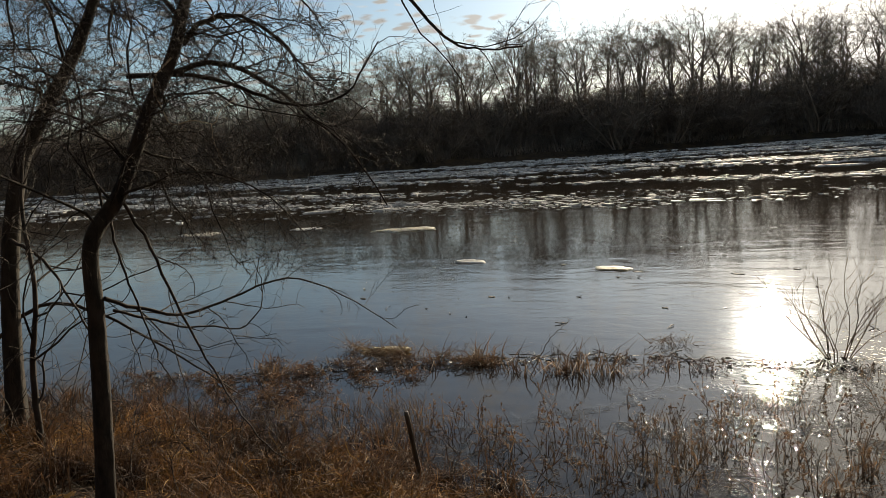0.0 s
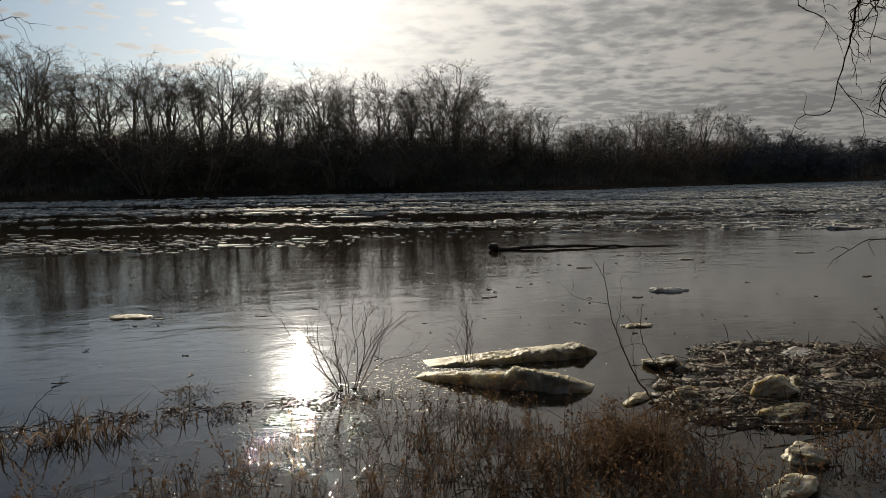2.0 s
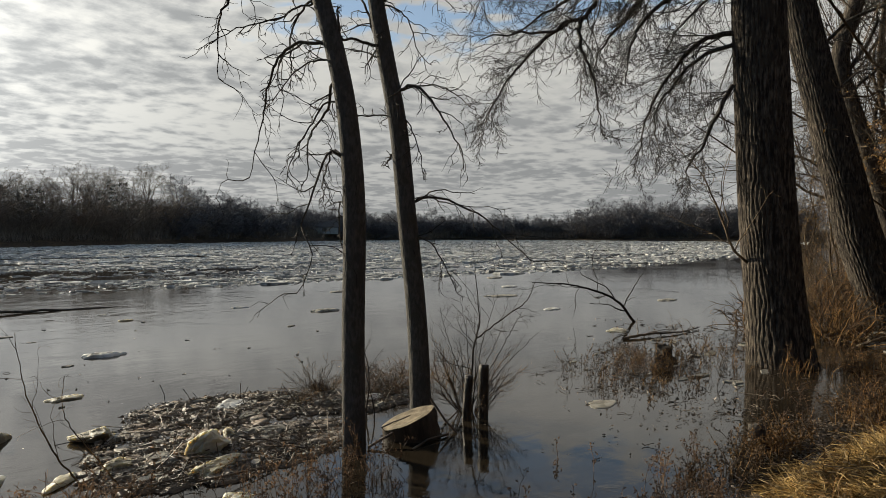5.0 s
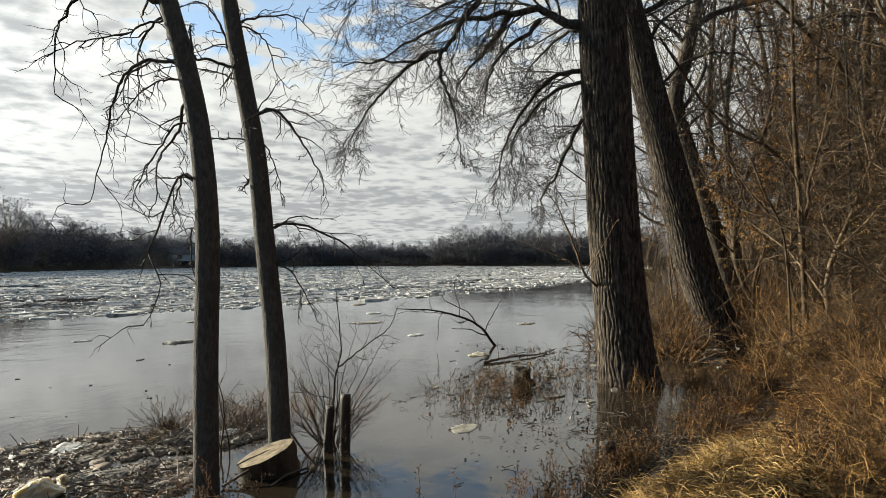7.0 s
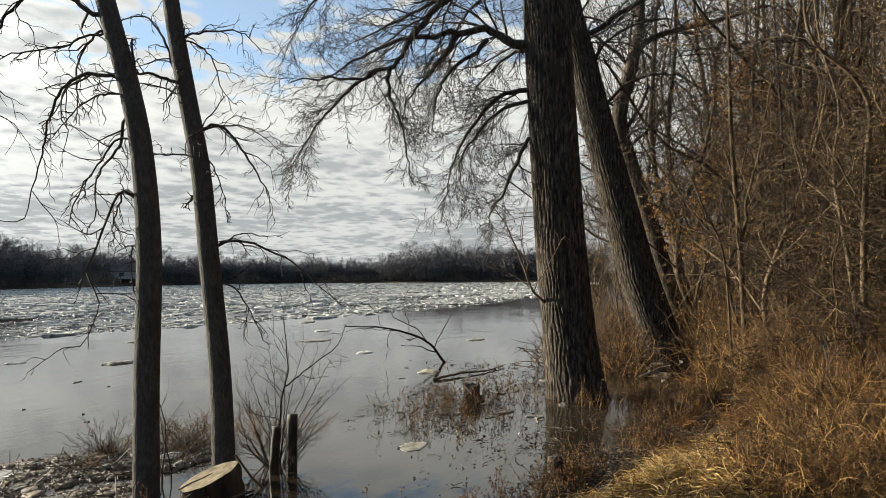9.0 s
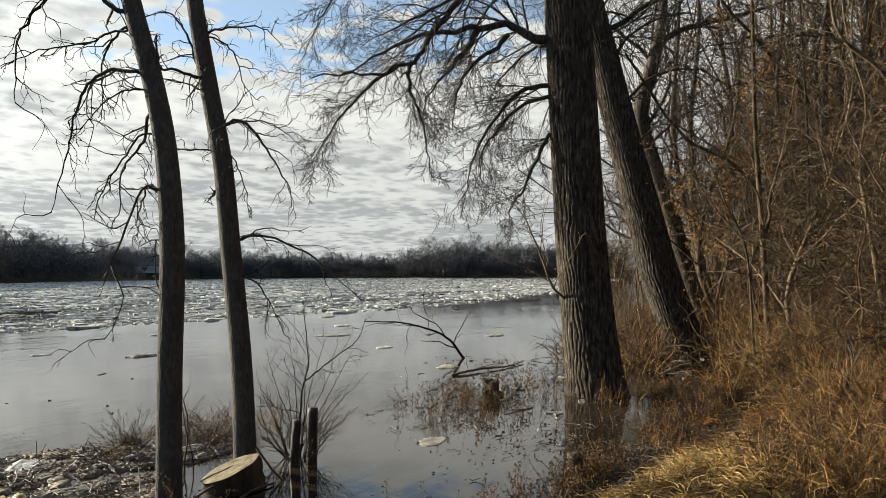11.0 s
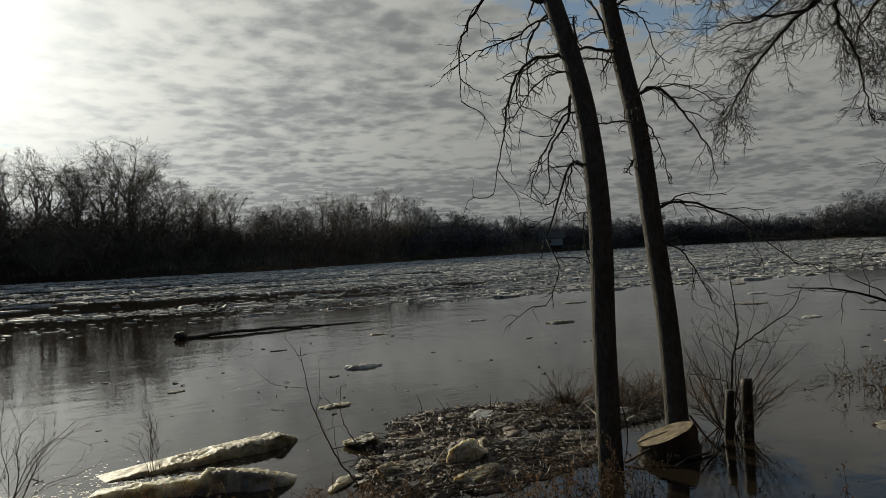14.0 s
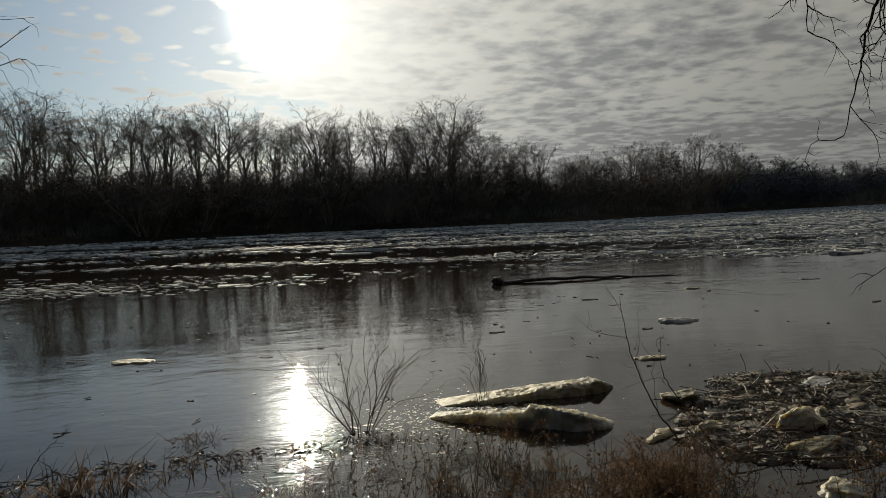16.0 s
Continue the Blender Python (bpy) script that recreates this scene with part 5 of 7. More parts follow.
def build_raft():
    rng = np.random.default_rng(33)
    raft = thing("debris_raft", "wet raft of sticks, dead leaves and broken ice", "debris", kind="stuff")
    # the soaked mat itself
    pads = []
    c = in_raft(rng, 620, 0.94)
    pads.append(floes(rng, np.concatenate([c, np.zeros((620, 1))], 1), rng.uniform(0.05, 0.16, 620), rng.uniform(0.006, 0.03, 620), rng.uniform(1, 2, 620), 9))
    part("mat", join(*pads), M_DEBRIS, raft)
    part("sticks", lying_sticks(rng, in_raft(rng, 5200), 0.11, 0.003), M_STICK, raft, kind="stuff")
    part("branches", lying_sticks(rng, in_raft(rng, 60, 1.05), 0.4, 0.008, 0.02, 0.10), M_STICK, raft, kind="stuff")
    n = 240
    at = np.concatenate([in_raft(rng, n, 0.98), rng.uniform(-0.01, 0.02, (n, 1))], 1)
    part("ice_bits", floes(rng, at, np.exp(rng.normal(-3.5, 0.5, n)), np.exp(rng.normal(-3.7, 0.4, n)), rng.uniform(1, 2.2, n), 6), M_ICE_GREY, raft, kind="stuff", smooth=False)
    n = 6000
    at = np.concatenate([in_raft(rng, n), rng.uniform(0.01, 0.045, (n, 1))], 1)
    part("dead_leaves", leaves(rng, at, 0.026, 0.3), M_DEBRIS, raft, kind="stuff")
    n = 16
    at = np.concatenate([in_raft(rng, n, 1.02), np.zeros((n, 1))], 1)
    part("ice_sheets", floes(rng, at, rng.uniform(0.07, 0.2, n), rng.uniform(0.02, 0.04, n), rng.uniform(1.0, 2.4, n), 9), M_ICE_GREY, raft, "flat silty ice frozen into the debris", kind="stuff", smooth=False)
    # broken stems that stick out of the raft
    root = np.concatenate([in_raft(rng, 70), np.zeros((70, 1))], 1)
    tip = root + np.stack([rng.normal(0, 0.12, 70), rng.normal(0, 0.12, 70), rng.uniform(0.06, 0.26, 70)], 1)
    P = np.stack([root, (root + tip) / 2 + rng.normal(0, 0.015, root.shape), tip], 1)
    part("stems", tubes(P, np.full((70, 3), 0.005), 4), M_STICK, raft, kind="stuff")
    # glistening slush at the shrub's foot, and flotsam streaks along the grass line
    n = 1000
    x, y = rng.normal(1.15, 0.6, n), rng.normal(7.55, 0.45, n)
    ob = part("slush", floes(rng, np.stack([x, y, 0 * x], 1), np.exp(rng.normal(-4.75, 0.5, n)), np.exp(rng.normal(-6.0, 0.35, n)), rng.uniform(1, 2.4, n), 6), M_ICE_SLAB, smooth=False)
    tagged(ob, "glittering slush ice round the shrub in the water", "slush", kind="stuff")
    n = 210
    s = rng.uniform(0, 1, n)
    x = -6.8 + s * 7.4
    y = 5.05 + 1.75 * np.clip(s * 1.6, 0, 1) + 0.5 * np.clip(s - 0.6, 0, 1) + rng.normal(0, 0.10, n)
    ob = part("flotsam", join(lying_sticks(rng, np.stack([x, y], 1), 0.20, 0.0045), leaves(rng, np.stack([x, y + rng.normal(0, 0.06, n), rng.uniform(0, 0.05, n)], 1), 0.03)), M_STICK)
    tagged(ob, "line of floating sticks and dead stalks along the reeds", "flotsam", kind="stuff")
    n = 300
    x = rng.uniform(9.0, 17.5, n)
    y = 3.6 + rng.normal(0, 0.9, n) + (x - 9) * 0.25
    ob = part("flotsam", join(lying_sticks(rng, np.stack([x, y], 1), 0.15, 0.0045), leaves(rng, np.stack([x + rng.normal(0, 0.2, n), y, rng.uniform(0, 0.03, n)], 1), 0.03)), M_STICK)
    tagged(ob, "scattered floating sticks and leaves in the flooded inlet", "flotsam", kind="stuff")
    # soaked leaves and stalks adrift in the corner between bank and inlet
    n = 5000
    x = rng.normal(9.3, 1.2, n)
    y = shore_y(x) + 0.1 + rng.exponential(0.55, n)
    mat = np.sin(x * 3.1 + 1.7 * np.sin(y * 2.3)) + np.sin(y * 4.3 + x) + rng.normal(0, 0.6, n) > 0.1
    x, y = x[mat], y[mat]
    ob = part("flotsam", join(leaves(rng, np.stack([x, y, rng.uniform(0.004, 0.02, len(x))], 1), 0.021, 0.2), lying_sticks(rng, np.stack([x, y], 1)[:420], 0.16, 0.004, 0.0, 0.02)), M_DEBRIS)
    tagged(ob, "soaked brown leaves and stalks adrift beside the bank", "flotsam", kind="stuff")
    n = 110
    x, y = rng.uniform(-9, 9, n), 8.2 + 9 * rng.uniform(0, 1, n) ** 1.3
    y = y + 0.7 * np.sin(x * 0.7) * (rng.uniform(0, 1, n) < 0.6)
    ob = part("flotsam", join(lying_sticks(rng, np.stack([x, y], 1)[:45], 0.12, 0.005, -0.004, 0.012), leaves(rng, np.stack([x, y, np.full(n, 0.008)], 1), 0.028, 0.15)), M_STICK)
    tagged(ob, "scattered specks of bark and leaves adrift on the river", "flotsam", kind="stuff")
    n = 50
    x, y = rng.uniform(-7, 12, n), 9 + 10 * rng.uniform(0, 1, n)
    ob = part("brash_ice", floes(rng, np.stack([x, y, 0 * x], 1), np.exp(rng.normal(-3.4, 0.5, n)), rng.uniform(0.005, 0.016, n), rng.uniform(1.3, 3, n), 7), M_ICE_GREY, smooth=False)
    tagged(ob, "little grey crumbs of ice adrift on open water", "brash ice", kind="stuff")
    n = 36
    x = np.concatenate([rng.uniform(14.5, 23, n), rng.uniform(10.5, 15.5, 40)])
    y = np.concatenate([rng.uniform(1.2, 3.8, n), rng.uniform(2.6, 5.6, 40)])
    n = len(x)
    ob = part("brash_ice", floes(rng, np.stack([x, y, 0 * x], 1), np.exp(rng.normal(-2.8, 0.6, n)), rng.uniform(0.008, 0.025, n), rng.uniform(1.2, 3, n), 7), M_ICE_GREY, smooth=False)
    tagged(ob, "small scraps of pale ice afloat among the flooded trunks", "brash ice", kind="stuff")


build_raft()


def build_stump():
    """A cut stump at the foot of the twin tree: bark sides, an oval bare sawn top tilted to the bank."""
    ob = thing("tree_stump", "sawn tree stump with a pale cut face standing in water", "tree stump", at=(5.87, 4.80, 0))
    n, rings = 48, 12
    rng = np.random.default_rng(44)
    a = np.arange(n) * 2 * np.pi / n
    wob = 1 + 0.025 * np.sin(3 * a + 1) + 0.02 * np.sin(7 * a) + rng.normal(0, 0.006, n)
    ex, ey = np.array([0.57, -0.73, 0.37]), np.array([0.77, 0.63, 0.07])
    face = np.array([0, 0, 0.21]) + wob[:, None] * (np.cos(a)[:, None] * ex * 0.30 + np.sin(a)[:, None] * ey * 0.245)
    foot = np.stack([0.18 + 0.17 * np.cos(a) + 0.19 * np.sin(a), -0.04 - 0.20 * np.cos(a) + 0.16 * np.sin(a), np.full(n, -0.35)], 1)
    furrow = 1 + 0.05 * np.abs(np.sin(a * 9 + 0.6 * np.sin(a * 4)))
    side = []
    for q in np.linspace(0, 1, rings):
        ring = face * (1 - q) + foot * q
        mid = ring.mean(0)
        side.append(mid + (ring - mid) * (furrow[:, None] if q > 0 else 1) + (0 if q == 0 else rng.normal(0, 0.005, (n, 3))))
    g = np.arange(n * rings).reshape(rings, n)
    q = np.stack([g[:-1], g[1:], np.roll(g[1:], -1, 1), np.roll(g[:-1], -1, 1)], -1).reshape(-1, 4)
    part("bark", (np.concatenate(side), [q]), M_WOOD_WET, ob)
    nrm = np.cross(ex, ey)
    c = face.mean(0)
    top = [c + (face - c) * s + nrm * (0.006 + 0.006 * math.sin(s * 9) * (s < 0.9)) for s in (0.985, 0.93, 0.8, 0.66, 0.5, 0.34, 0.18, 0.05)]
    g = np.arange(n * len(top)).reshape(len(top), n)
    q = np.stack([g[:-1], np.roll(g[:-1], -1, 1), np.roll(g[1:], -1, 1), g[1:]], -1).reshape(-1, 4)
    part("cut_face", (np.concatenate(top), [q, g[-1:]]), M_WOOD_CUT, ob, "pale tan sawn wood with faint rings")
    # the drying crack across the sawn wood, and dark specks on it
    w = nrm * 0.0135
    P = np.stack([c - ex * 0.30 - ey * 0.02 + w, c - ex * 0.16 + ey * 0.015 + w, c - ex * 0.05 + w, c + ex * 0.05 + ey * 0.02 + w])[None]
    part("crack", tubes(P, np.array([[0.006, 0.007, 0.005, 0.002]]), 4), M_WOOD_WET, ob, "dark drying crack")
    # splintered sticks caught behind it
    P = np.array([[(-0.55, 0.05, 0.02), (-0.2, -0.02, 0.12), (0.1, -0.1, 0.2)], [(-0.3, -0.32, 0.0), (0.0, -0.28, 0.03), (0.32, -0.3, 0.02)], [(0.35, -0.05, 0.35), (0.42, -0.2, 0.12), (0.5, -0.3, -0.02)]])
    part("splinter", tubes(P, np.full((3, 3), 0.014), 5), M_STICK, ob)


build_stump()


def post(x, y, h, r, label, lean=(0.0, 0.0), seed=0, mat=M_WOOD_WET, worn=0.06):
    rng = np.random.default_rng(seed)
    zs = np.array([-0.4, 0.0, h * 0.3, h * 0.65, h * 0.93, h])
    rr = r * np.array([1.05, 1.05, 1.0, 1.0, 0.97, 0.88])
    P = np.stack([lean[0] * zs + rng.normal(0, r * 0.04, 6), lean[1] * zs, zs], 1)[None]
    v, f = tubes(P, rr[None], 12)
    v = v + rng.normal(0, r * worn, v.shape)
    f.append(np.arange(12)[None] + 12 * 5)
    ob = part("post", (v, f), mat)
    ob.location = (x, y, 0)
    return tagged(ob, label, "post", "weathered posts")


post(7.06, 4.63, 0.63, 0.062, "dark weathered wooden post standing in the floodwater", (0.02, 0.0), 1)
post(6.86, 4.73, 0.52, 0.05, "shorter dark wooden post beside the taller one", (0.03, -0.05), 2)
post(-2.54, 3.57, 0.57, 0.017, "thin broken dark stake leaning in the bank grass", (-0.12, -0.05), 3)
post(12.1, 4.25, 0.27, 0.14, "dark rotten stump among drift and reeds", (-0.1, 0.05), 6, M_BARK_DARK, 0.24)
post(7.84, 1.75, 0.22, 0.085, "small sawn sapling stump in the bank grass", (0.1, 0.1), 7, M_BARK_GREY)

# the driftwood trunk out in the river
rng_drift = np.random.default_rng(46)
dp, dr = branch(((5.4, 21.0, 0.03), (7.2, 20.9, 0.08), (9.0, 20.75, 0.03), (11.2, 20.5, -0.03)), 0.06, 0.025, 14)
dp = dp + rng_drift.normal(0, 0.02, dp.shape)
dead_root = grow(rng_drift, dp, dr, 5, (0.0, 0.03), (0.7, 1.5), (0.02, 0.04), 0.5, 4, 0.2, 0.1)
drift_log = thing("driftwood_log", "long dark driftwood trunk afloat in the river", "driftwood")
part("stem", tubes(dp, dr, 9), M_WOOD_WET, drift_log)
part("roots", tubes(*dead_root, 5), M_WOOD_WET, drift_log)
root_ball = part("root_ball", lump(47, (0.17, 0.13, 0.16), 1.0, 0.3, 3, 0.6), M_WOOD_WET, drift_log, "knotted dark root end")
root_ball.location = (5.35, 21.0, 0.1)
twiggy_limb("fallen_branch", "bare fallen branch sticking out of the shallow water", ((17.4, 6.9, -0.1), (16.7, 7.2, 0.6), (15.9, 7.9, 0.95), (14.9, 8.5, 1.05)), 0.04, 79, 12, -0.02, M_TWIG, (0.3, 0.55))
twiggy_limb("driftwood", "weathered driftwood limb lying across the inlet", ((14.2, 5.9, 0.02), (15.0, 5.65, 0.06), (15.9, 5.3, 0.03), (17.0, 5.2, 0.05)), 0.035, 80, 7, 0.1, M_STICK, (0.1, 0.25), 1)
twiggy_limb("driftwood", "weathered driftwood branch behind the big trunk", ((16.6, 2.6, 0.02), (17.2, 2.55, 0.07), (17.9, 2.3, 0.05), (18.6, 2.2, 0.08)), 0.03, 83, 7, 0.1, M_STICK, (0.1, 0.25), 1)


# fallen limbs on the bank and in the flooded wood
twiggy_limb("fallen_branch", "dark fallen branch half buried in the bank weeds", ((12.6, -1.5, 0.75), (13.6, -1.7, 0.95), (14.8, -2.3, 0.9), (16.2, -2.5, 1.1)), 0.045, 84, 12, 0.05, M_BARK_DARK, (0.2, 0.5))
twiggy_limb("fallen_branch", "dark dead limb lying across the brambles", ((11.2, -2.4, 0.9), (12.4, -2.2, 1.15), (13.8, -2.9, 1.1), (15.0, -3.0, 1.35)), 0.04, 85, 12, 0.05, M_BARK_DARK, (0.2, 0.5))
twiggy_limb("fallen_branch", "thin dead branch leaning in the bank tangle", ((10.2, -0.9, 0.45), (10.9, -1.2, 0.95), (11.9, -1.3, 1.2), (13.0, -1.9, 1.2)), 0.022, 86, 12, 0.05, M_BARK_DARK, (0.2, 0.5))
twiggy_limb("fallen_branch", "grey dead limb lying at the flooded wood edge", ((15.4, -0.2, 0.25), (16.6, 0.2, 0.35), (17.8, 0.2, 0.3), (19.4, 0.6, 0.4)), 0.05, 87, 8, 0.05, M_BARK_TAN, (0.15, 0.4))
twiggy_limb("driftwood", "pale weathered driftwood afloat between the trunks", ((15.6, 1.9, 0.02), (16.6, 1.75, 0.05), (17.5, 1.8, 0.04), (18.6, 1.5, 0.06)), 0.04, 88, 6, 0.1, M_TWIG_PALE, (0.08, 0.2), 1)
twiggy_limb("driftwood", "pale broken stick afloat by the leaning trunk", ((19.0, 3.0, 0.02), (20.0, 2.95, 0.05), (21.2, 3.2, 0.03)), 0.04, 89, 4, 0.1, M_TWIG_PALE, (0.08, 0.2), 1)


# ---------------------------------------------------------------- shrubs and stems
def shrub(seed, x, y, h, stems, spread, label, mat=M_TWIG, r=0.006, sub=5, name="shrub", z=0.0, fine=3):
    """A leafless shrub: stems from one root, each with forked shoots."""
    rng = np.random.default_rng(seed)
    a = rng.uniform(0, 2 * np.pi, stems)
    lean = rng.uniform(0.1, 1, stems) * spread
    way = unit(np.stack([np.cos(a) * lean, np.sin(a) * lean, np.ones(stems)], 1))
    k = 7
    ln = h * rng.uniform(0.6, 1.05, stems)
    pts = [np.stack([np.cos(a) * 0.05, np.sin(a) * 0.05, np.full(stems, -0.08)], 1)]
    for j in range(1, k):
        way = unit(way + rng.normal(0, 0.19, way.shape) + [0, 0, 0.05])
        pts.append(pts[-1] + way * (ln / (k - 1))[:, None])
    P = np.stack(pts, 1)
    R = (r * rng.uniform(0.7, 1.3, stems))[:, None] * np.linspace(1, 0.35, k)[None]
    side = grow(rng, P, R, sub, (0.25, 1.0), (0.3, 0.8), (0.25, 0.5), 0.65, 5, 0.12, 0.04, least=0.002)
    tw = grow(rng, *side, fine, (0.2, 1.0), (0.3, 0.9), (0.3, 0.6), 0.7, 4, 0.15, 0.02, least=0.0017)
    ob = thing(name, label, "shrub", at=(x, y, z))
    part("stem_tuft", tubes(P, R, 5), mat, ob, kind="stuff")
    part("twig_spray", join(tubes(*side, 3), tubes(*tw, 3)), mat, ob, kind="stuff")
    return ob


shrub(201, 0.22, 7.28, 1.2, 15, 0.95, "bare many-stemmed shrub rising from the glinting water", M_BARK_TAN, 0.006, 6)
shrub(202, 1.65, 7.85, 0.85, 6, 0.18, "slender dry weed with seed heads behind the ice", M_REED, 0.004, 6)
shrub(203, 7.2, 4.95, 0.9, 15, 1.1, "bare twiggy shrub around the wooden posts", M_BRAMBLE, 0.0085, 12, fine=5)
shrub(215, 7.0, 4.75, 0.6, 13, 0.9, "short dense dead brush crowding the wooden posts", M_TWIG, 0.006, 9, fine=4)
TALL_STEM = twiggy_limb("sapling", "thin forked bare sapling behind the wooden posts", ((7.32, 5.0, -0.1), (7.36, 4.98, 0.7), (7.40, 4.92, 1.1), (7.36, 4.96, 1.75)), 0.016, 204, 10, -0.04, M_TWIG, (0.3, 0.55), 5)
twiggy_limb("branch", "long side branch of the forked sapling", ((7.37, 4.97, 0.85), (7.55, 4.72, 1.1), (7.75, 4.45, 1.35), (7.82, 4.36, 1.62)), 0.011, 216, 9, -0.04, M_TWIG, (0.25, 0.5), 4, tree=TALL_STEM)
for k, (lean, top) in enumerate(((-0.55, 1.05), (-0.38, 1.3), (-0.2, 0.95), (-0.1, 1.45), (0.12, 1.2), (0.3, 1.5), (0.45, 1.15), (0.62, 1.3), (0.75, 0.9))):
    # crooked shoots that fan out from the sapling's foot
    sx, sy, back = 0.57 * lean, -0.82 * lean, 0.12 * math.sin(k * 2.4)
    line = tuple((7.3 + sx * f + back * f + 0.04 * math.sin(k * 1.7 + 5 * f), 4.98 + sy * f + back * f, -0.05 + top * (f ** 0.8)) for f in (0.0, 0.25, 0.5, 0.75, 1.0))
    twiggy_limb("branch", "crooked bare shoot beside the posts", line, 0.007, 230 + k, 9, -0.03, M_TWIG, (0.2, 0.5), 4, tree=TALL_STEM)
tagged(TALL_STEM, "thin forked bare sapling behind the wooden posts", "sapling")
shrub(205, 6.85, 7.2, 0.62, 34, 2.2, "low tangled brown shrub at the raft's far edge", M_BRAMBLE, 0.005, 7)
shrub(206, 7.6, 6.6, 0.6, 34, 2.2, "low tangled brown shrub behind the twin trees", M_BRAMBLE, 0.005, 7)
shrub(217, 6.2, 7.0, 0.4, 26, 2.4, "sprawling dead brush on the far edge of the raft", M_BRAMBLE, 0.004, 6)
shrub(207, 6.2, 5.65, 1.1, 3, 0.3, "thin forked sapling between the twin trees", M_TWIG, 0.010, 5)
shrub(208, 11.4, 4.6, 0.55, 9, 1.1, "rust-brown brushy weed clump in the inlet", M_BRAMBLE, 0.005, 6)
shrub(209, 12.4, 5.3, 0.5, 8, 1.1, "rust-brown weed clump beside drift ice", M_BRAMBLE, 0.005, 6)
shrub(210, 9.9, 4.5, 0.4, 6, 1.1, "low brown weed clump in shallow water", M_BRAMBLE, 0.004, 6)
shrub(221, 17.2, 3.3, 1.6, 14, 0.7, "bare brown brush flooded between the big trunks", M_TWIG_WARM, 0.008, 9, fine=4)
shrub(222, 19.2, 3.4, 2.0, 14, 0.7, "tall bare brown brush flooded behind the big trunk", M_TWIG_WARM, 0.009, 9, fine=4)
shrub(223, 23.0, 3.6, 2.6, 16, 0.6, "dense bare brush at the flooded wood edge", M_TWIG_WARM, 0.011, 10, fine=5)
shrub(224, 26.0, 4.6, 3.0, 16, 0.6, "dense bare thicket clump at the wood edge", M_TWIG_WARM, 0.013, 10, fine=5)
shrub(211, 13.6, 4.2, 0.8, 10, 0.9, "thin brown briar at the big tree's foot", M_BRAMBLE, 0.005, 6)
twiggy_limb("stem", "long thin bare stem leaning over the water", ((3.05, 6.0, -0.05), (2.92, 6.3, 0.25), (2.78, 6.5, 0.75), (2.72, 6.6, 1.3)), 0.010, 212, 5, 0.0, M_BRAMBLE, (0.25, 0.5), 2)
twiggy_limb("stem", "thin dry stem bent above the reeds", ((3.2, 5.6, -0.05), (3.05, 5.9, 0.3), (2.95, 6.2, 0.6), (3.1, 6.5, 0.9)), 0.008, 213, 5, 0.0, M_BRAMBLE, (0.25, 0.5), 2)
twiggy_limb("stem", "slender bent stalk over the flooded reeds", ((-2.6, 6.0, -0.05), (-2.5, 6.15, 0.2), (-2.38, 6.25, 0.4), (-2.2, 6.3, 0.55)), 0.006, 214, 6, 0.1, M_REED, (0.12, 0.25), 2)


# ---------------------------------------------------------------- grass and reeds
def patch(rng, cx, cy, rx, ry, n, turn=0.0):
    r, a = np.sqrt(rng.uniform(0, 1, n)), rng.uniform(0, 2 * np.pi, n)
    lumpy = 1 + 0.25 * np.sin(3 * a + cx * 7) + 0.15 * np.sin(7 * a + cy * 5)
    ex, ey = rx * r * np.cos(a) * lumpy, ry * r * np.sin(a) * lumpy
    return np.stack([cx + ex * math.cos(turn) - ey * math.sin(turn), cy + ex * math.sin(turn) + ey * math.cos(turn)], 1)


def grass_stuff(name, label, spots, mat, seed, width=0.004, lean=0.4, bend=0.5, clump=0.0):
    rng = np.random.default_rng(seed)
    pieces = []
    for cx, cy, rx, ry, n, h in spots:
        xy = patch(rng, cx, cy, rx, ry, n)
        if clump:
            seeds = xy[rng.integers(0, n, max(4, n // 45))]
            xy = seeds[rng.integers(0, len(seeds), n)] + rng.normal(0, clump, (n, 2))
        far = np.hypot(xy[:, 0], xy[:, 1]) > 2.6
        xy = xy[far]
        z = np.maximum(ground_z(xy[:, 0], xy[:, 1]), -0.06) - 0.02
        pieces.append(blades(rng, np.concatenate([xy, z[:, None]], 1), h * np.ones(len(xy)), width, lean, bend))
    ob = part(name, join(*pieces), mat)
    return tagged(ob, label, "grass", kind="stuff")


def curly_grass(name, label, spots, mat, seed, width=0.005, droop=0.42, tuft_size=55):
    rng = np.random.default_rng(seed)
    pieces = []
    for cx, cy, rx, ry, n, ln in spots:
        tuft = patch(rng, cx, cy, rx, ry, max(5, n // tuft_size))
        xy = tuft[rng.integers(0, len(tuft), n)] + rng.normal(0, 0.06, (n, 2))
        xy = xy[np.hypot(xy[:, 0], xy[:, 1]) > 2.6]
        z = np.maximum(ground_z(xy[:, 0], xy[:, 1]), -0.04) + rng.uniform(-0.02, 0.10, len(xy))
        pieces.append(curls(rng, np.concatenate([xy, z[:, None]], 1), ln * np.ones(len(xy)), width, droop))
    return tagged(part(name, join(*pieces), mat), label, "grass", kind="stuff")


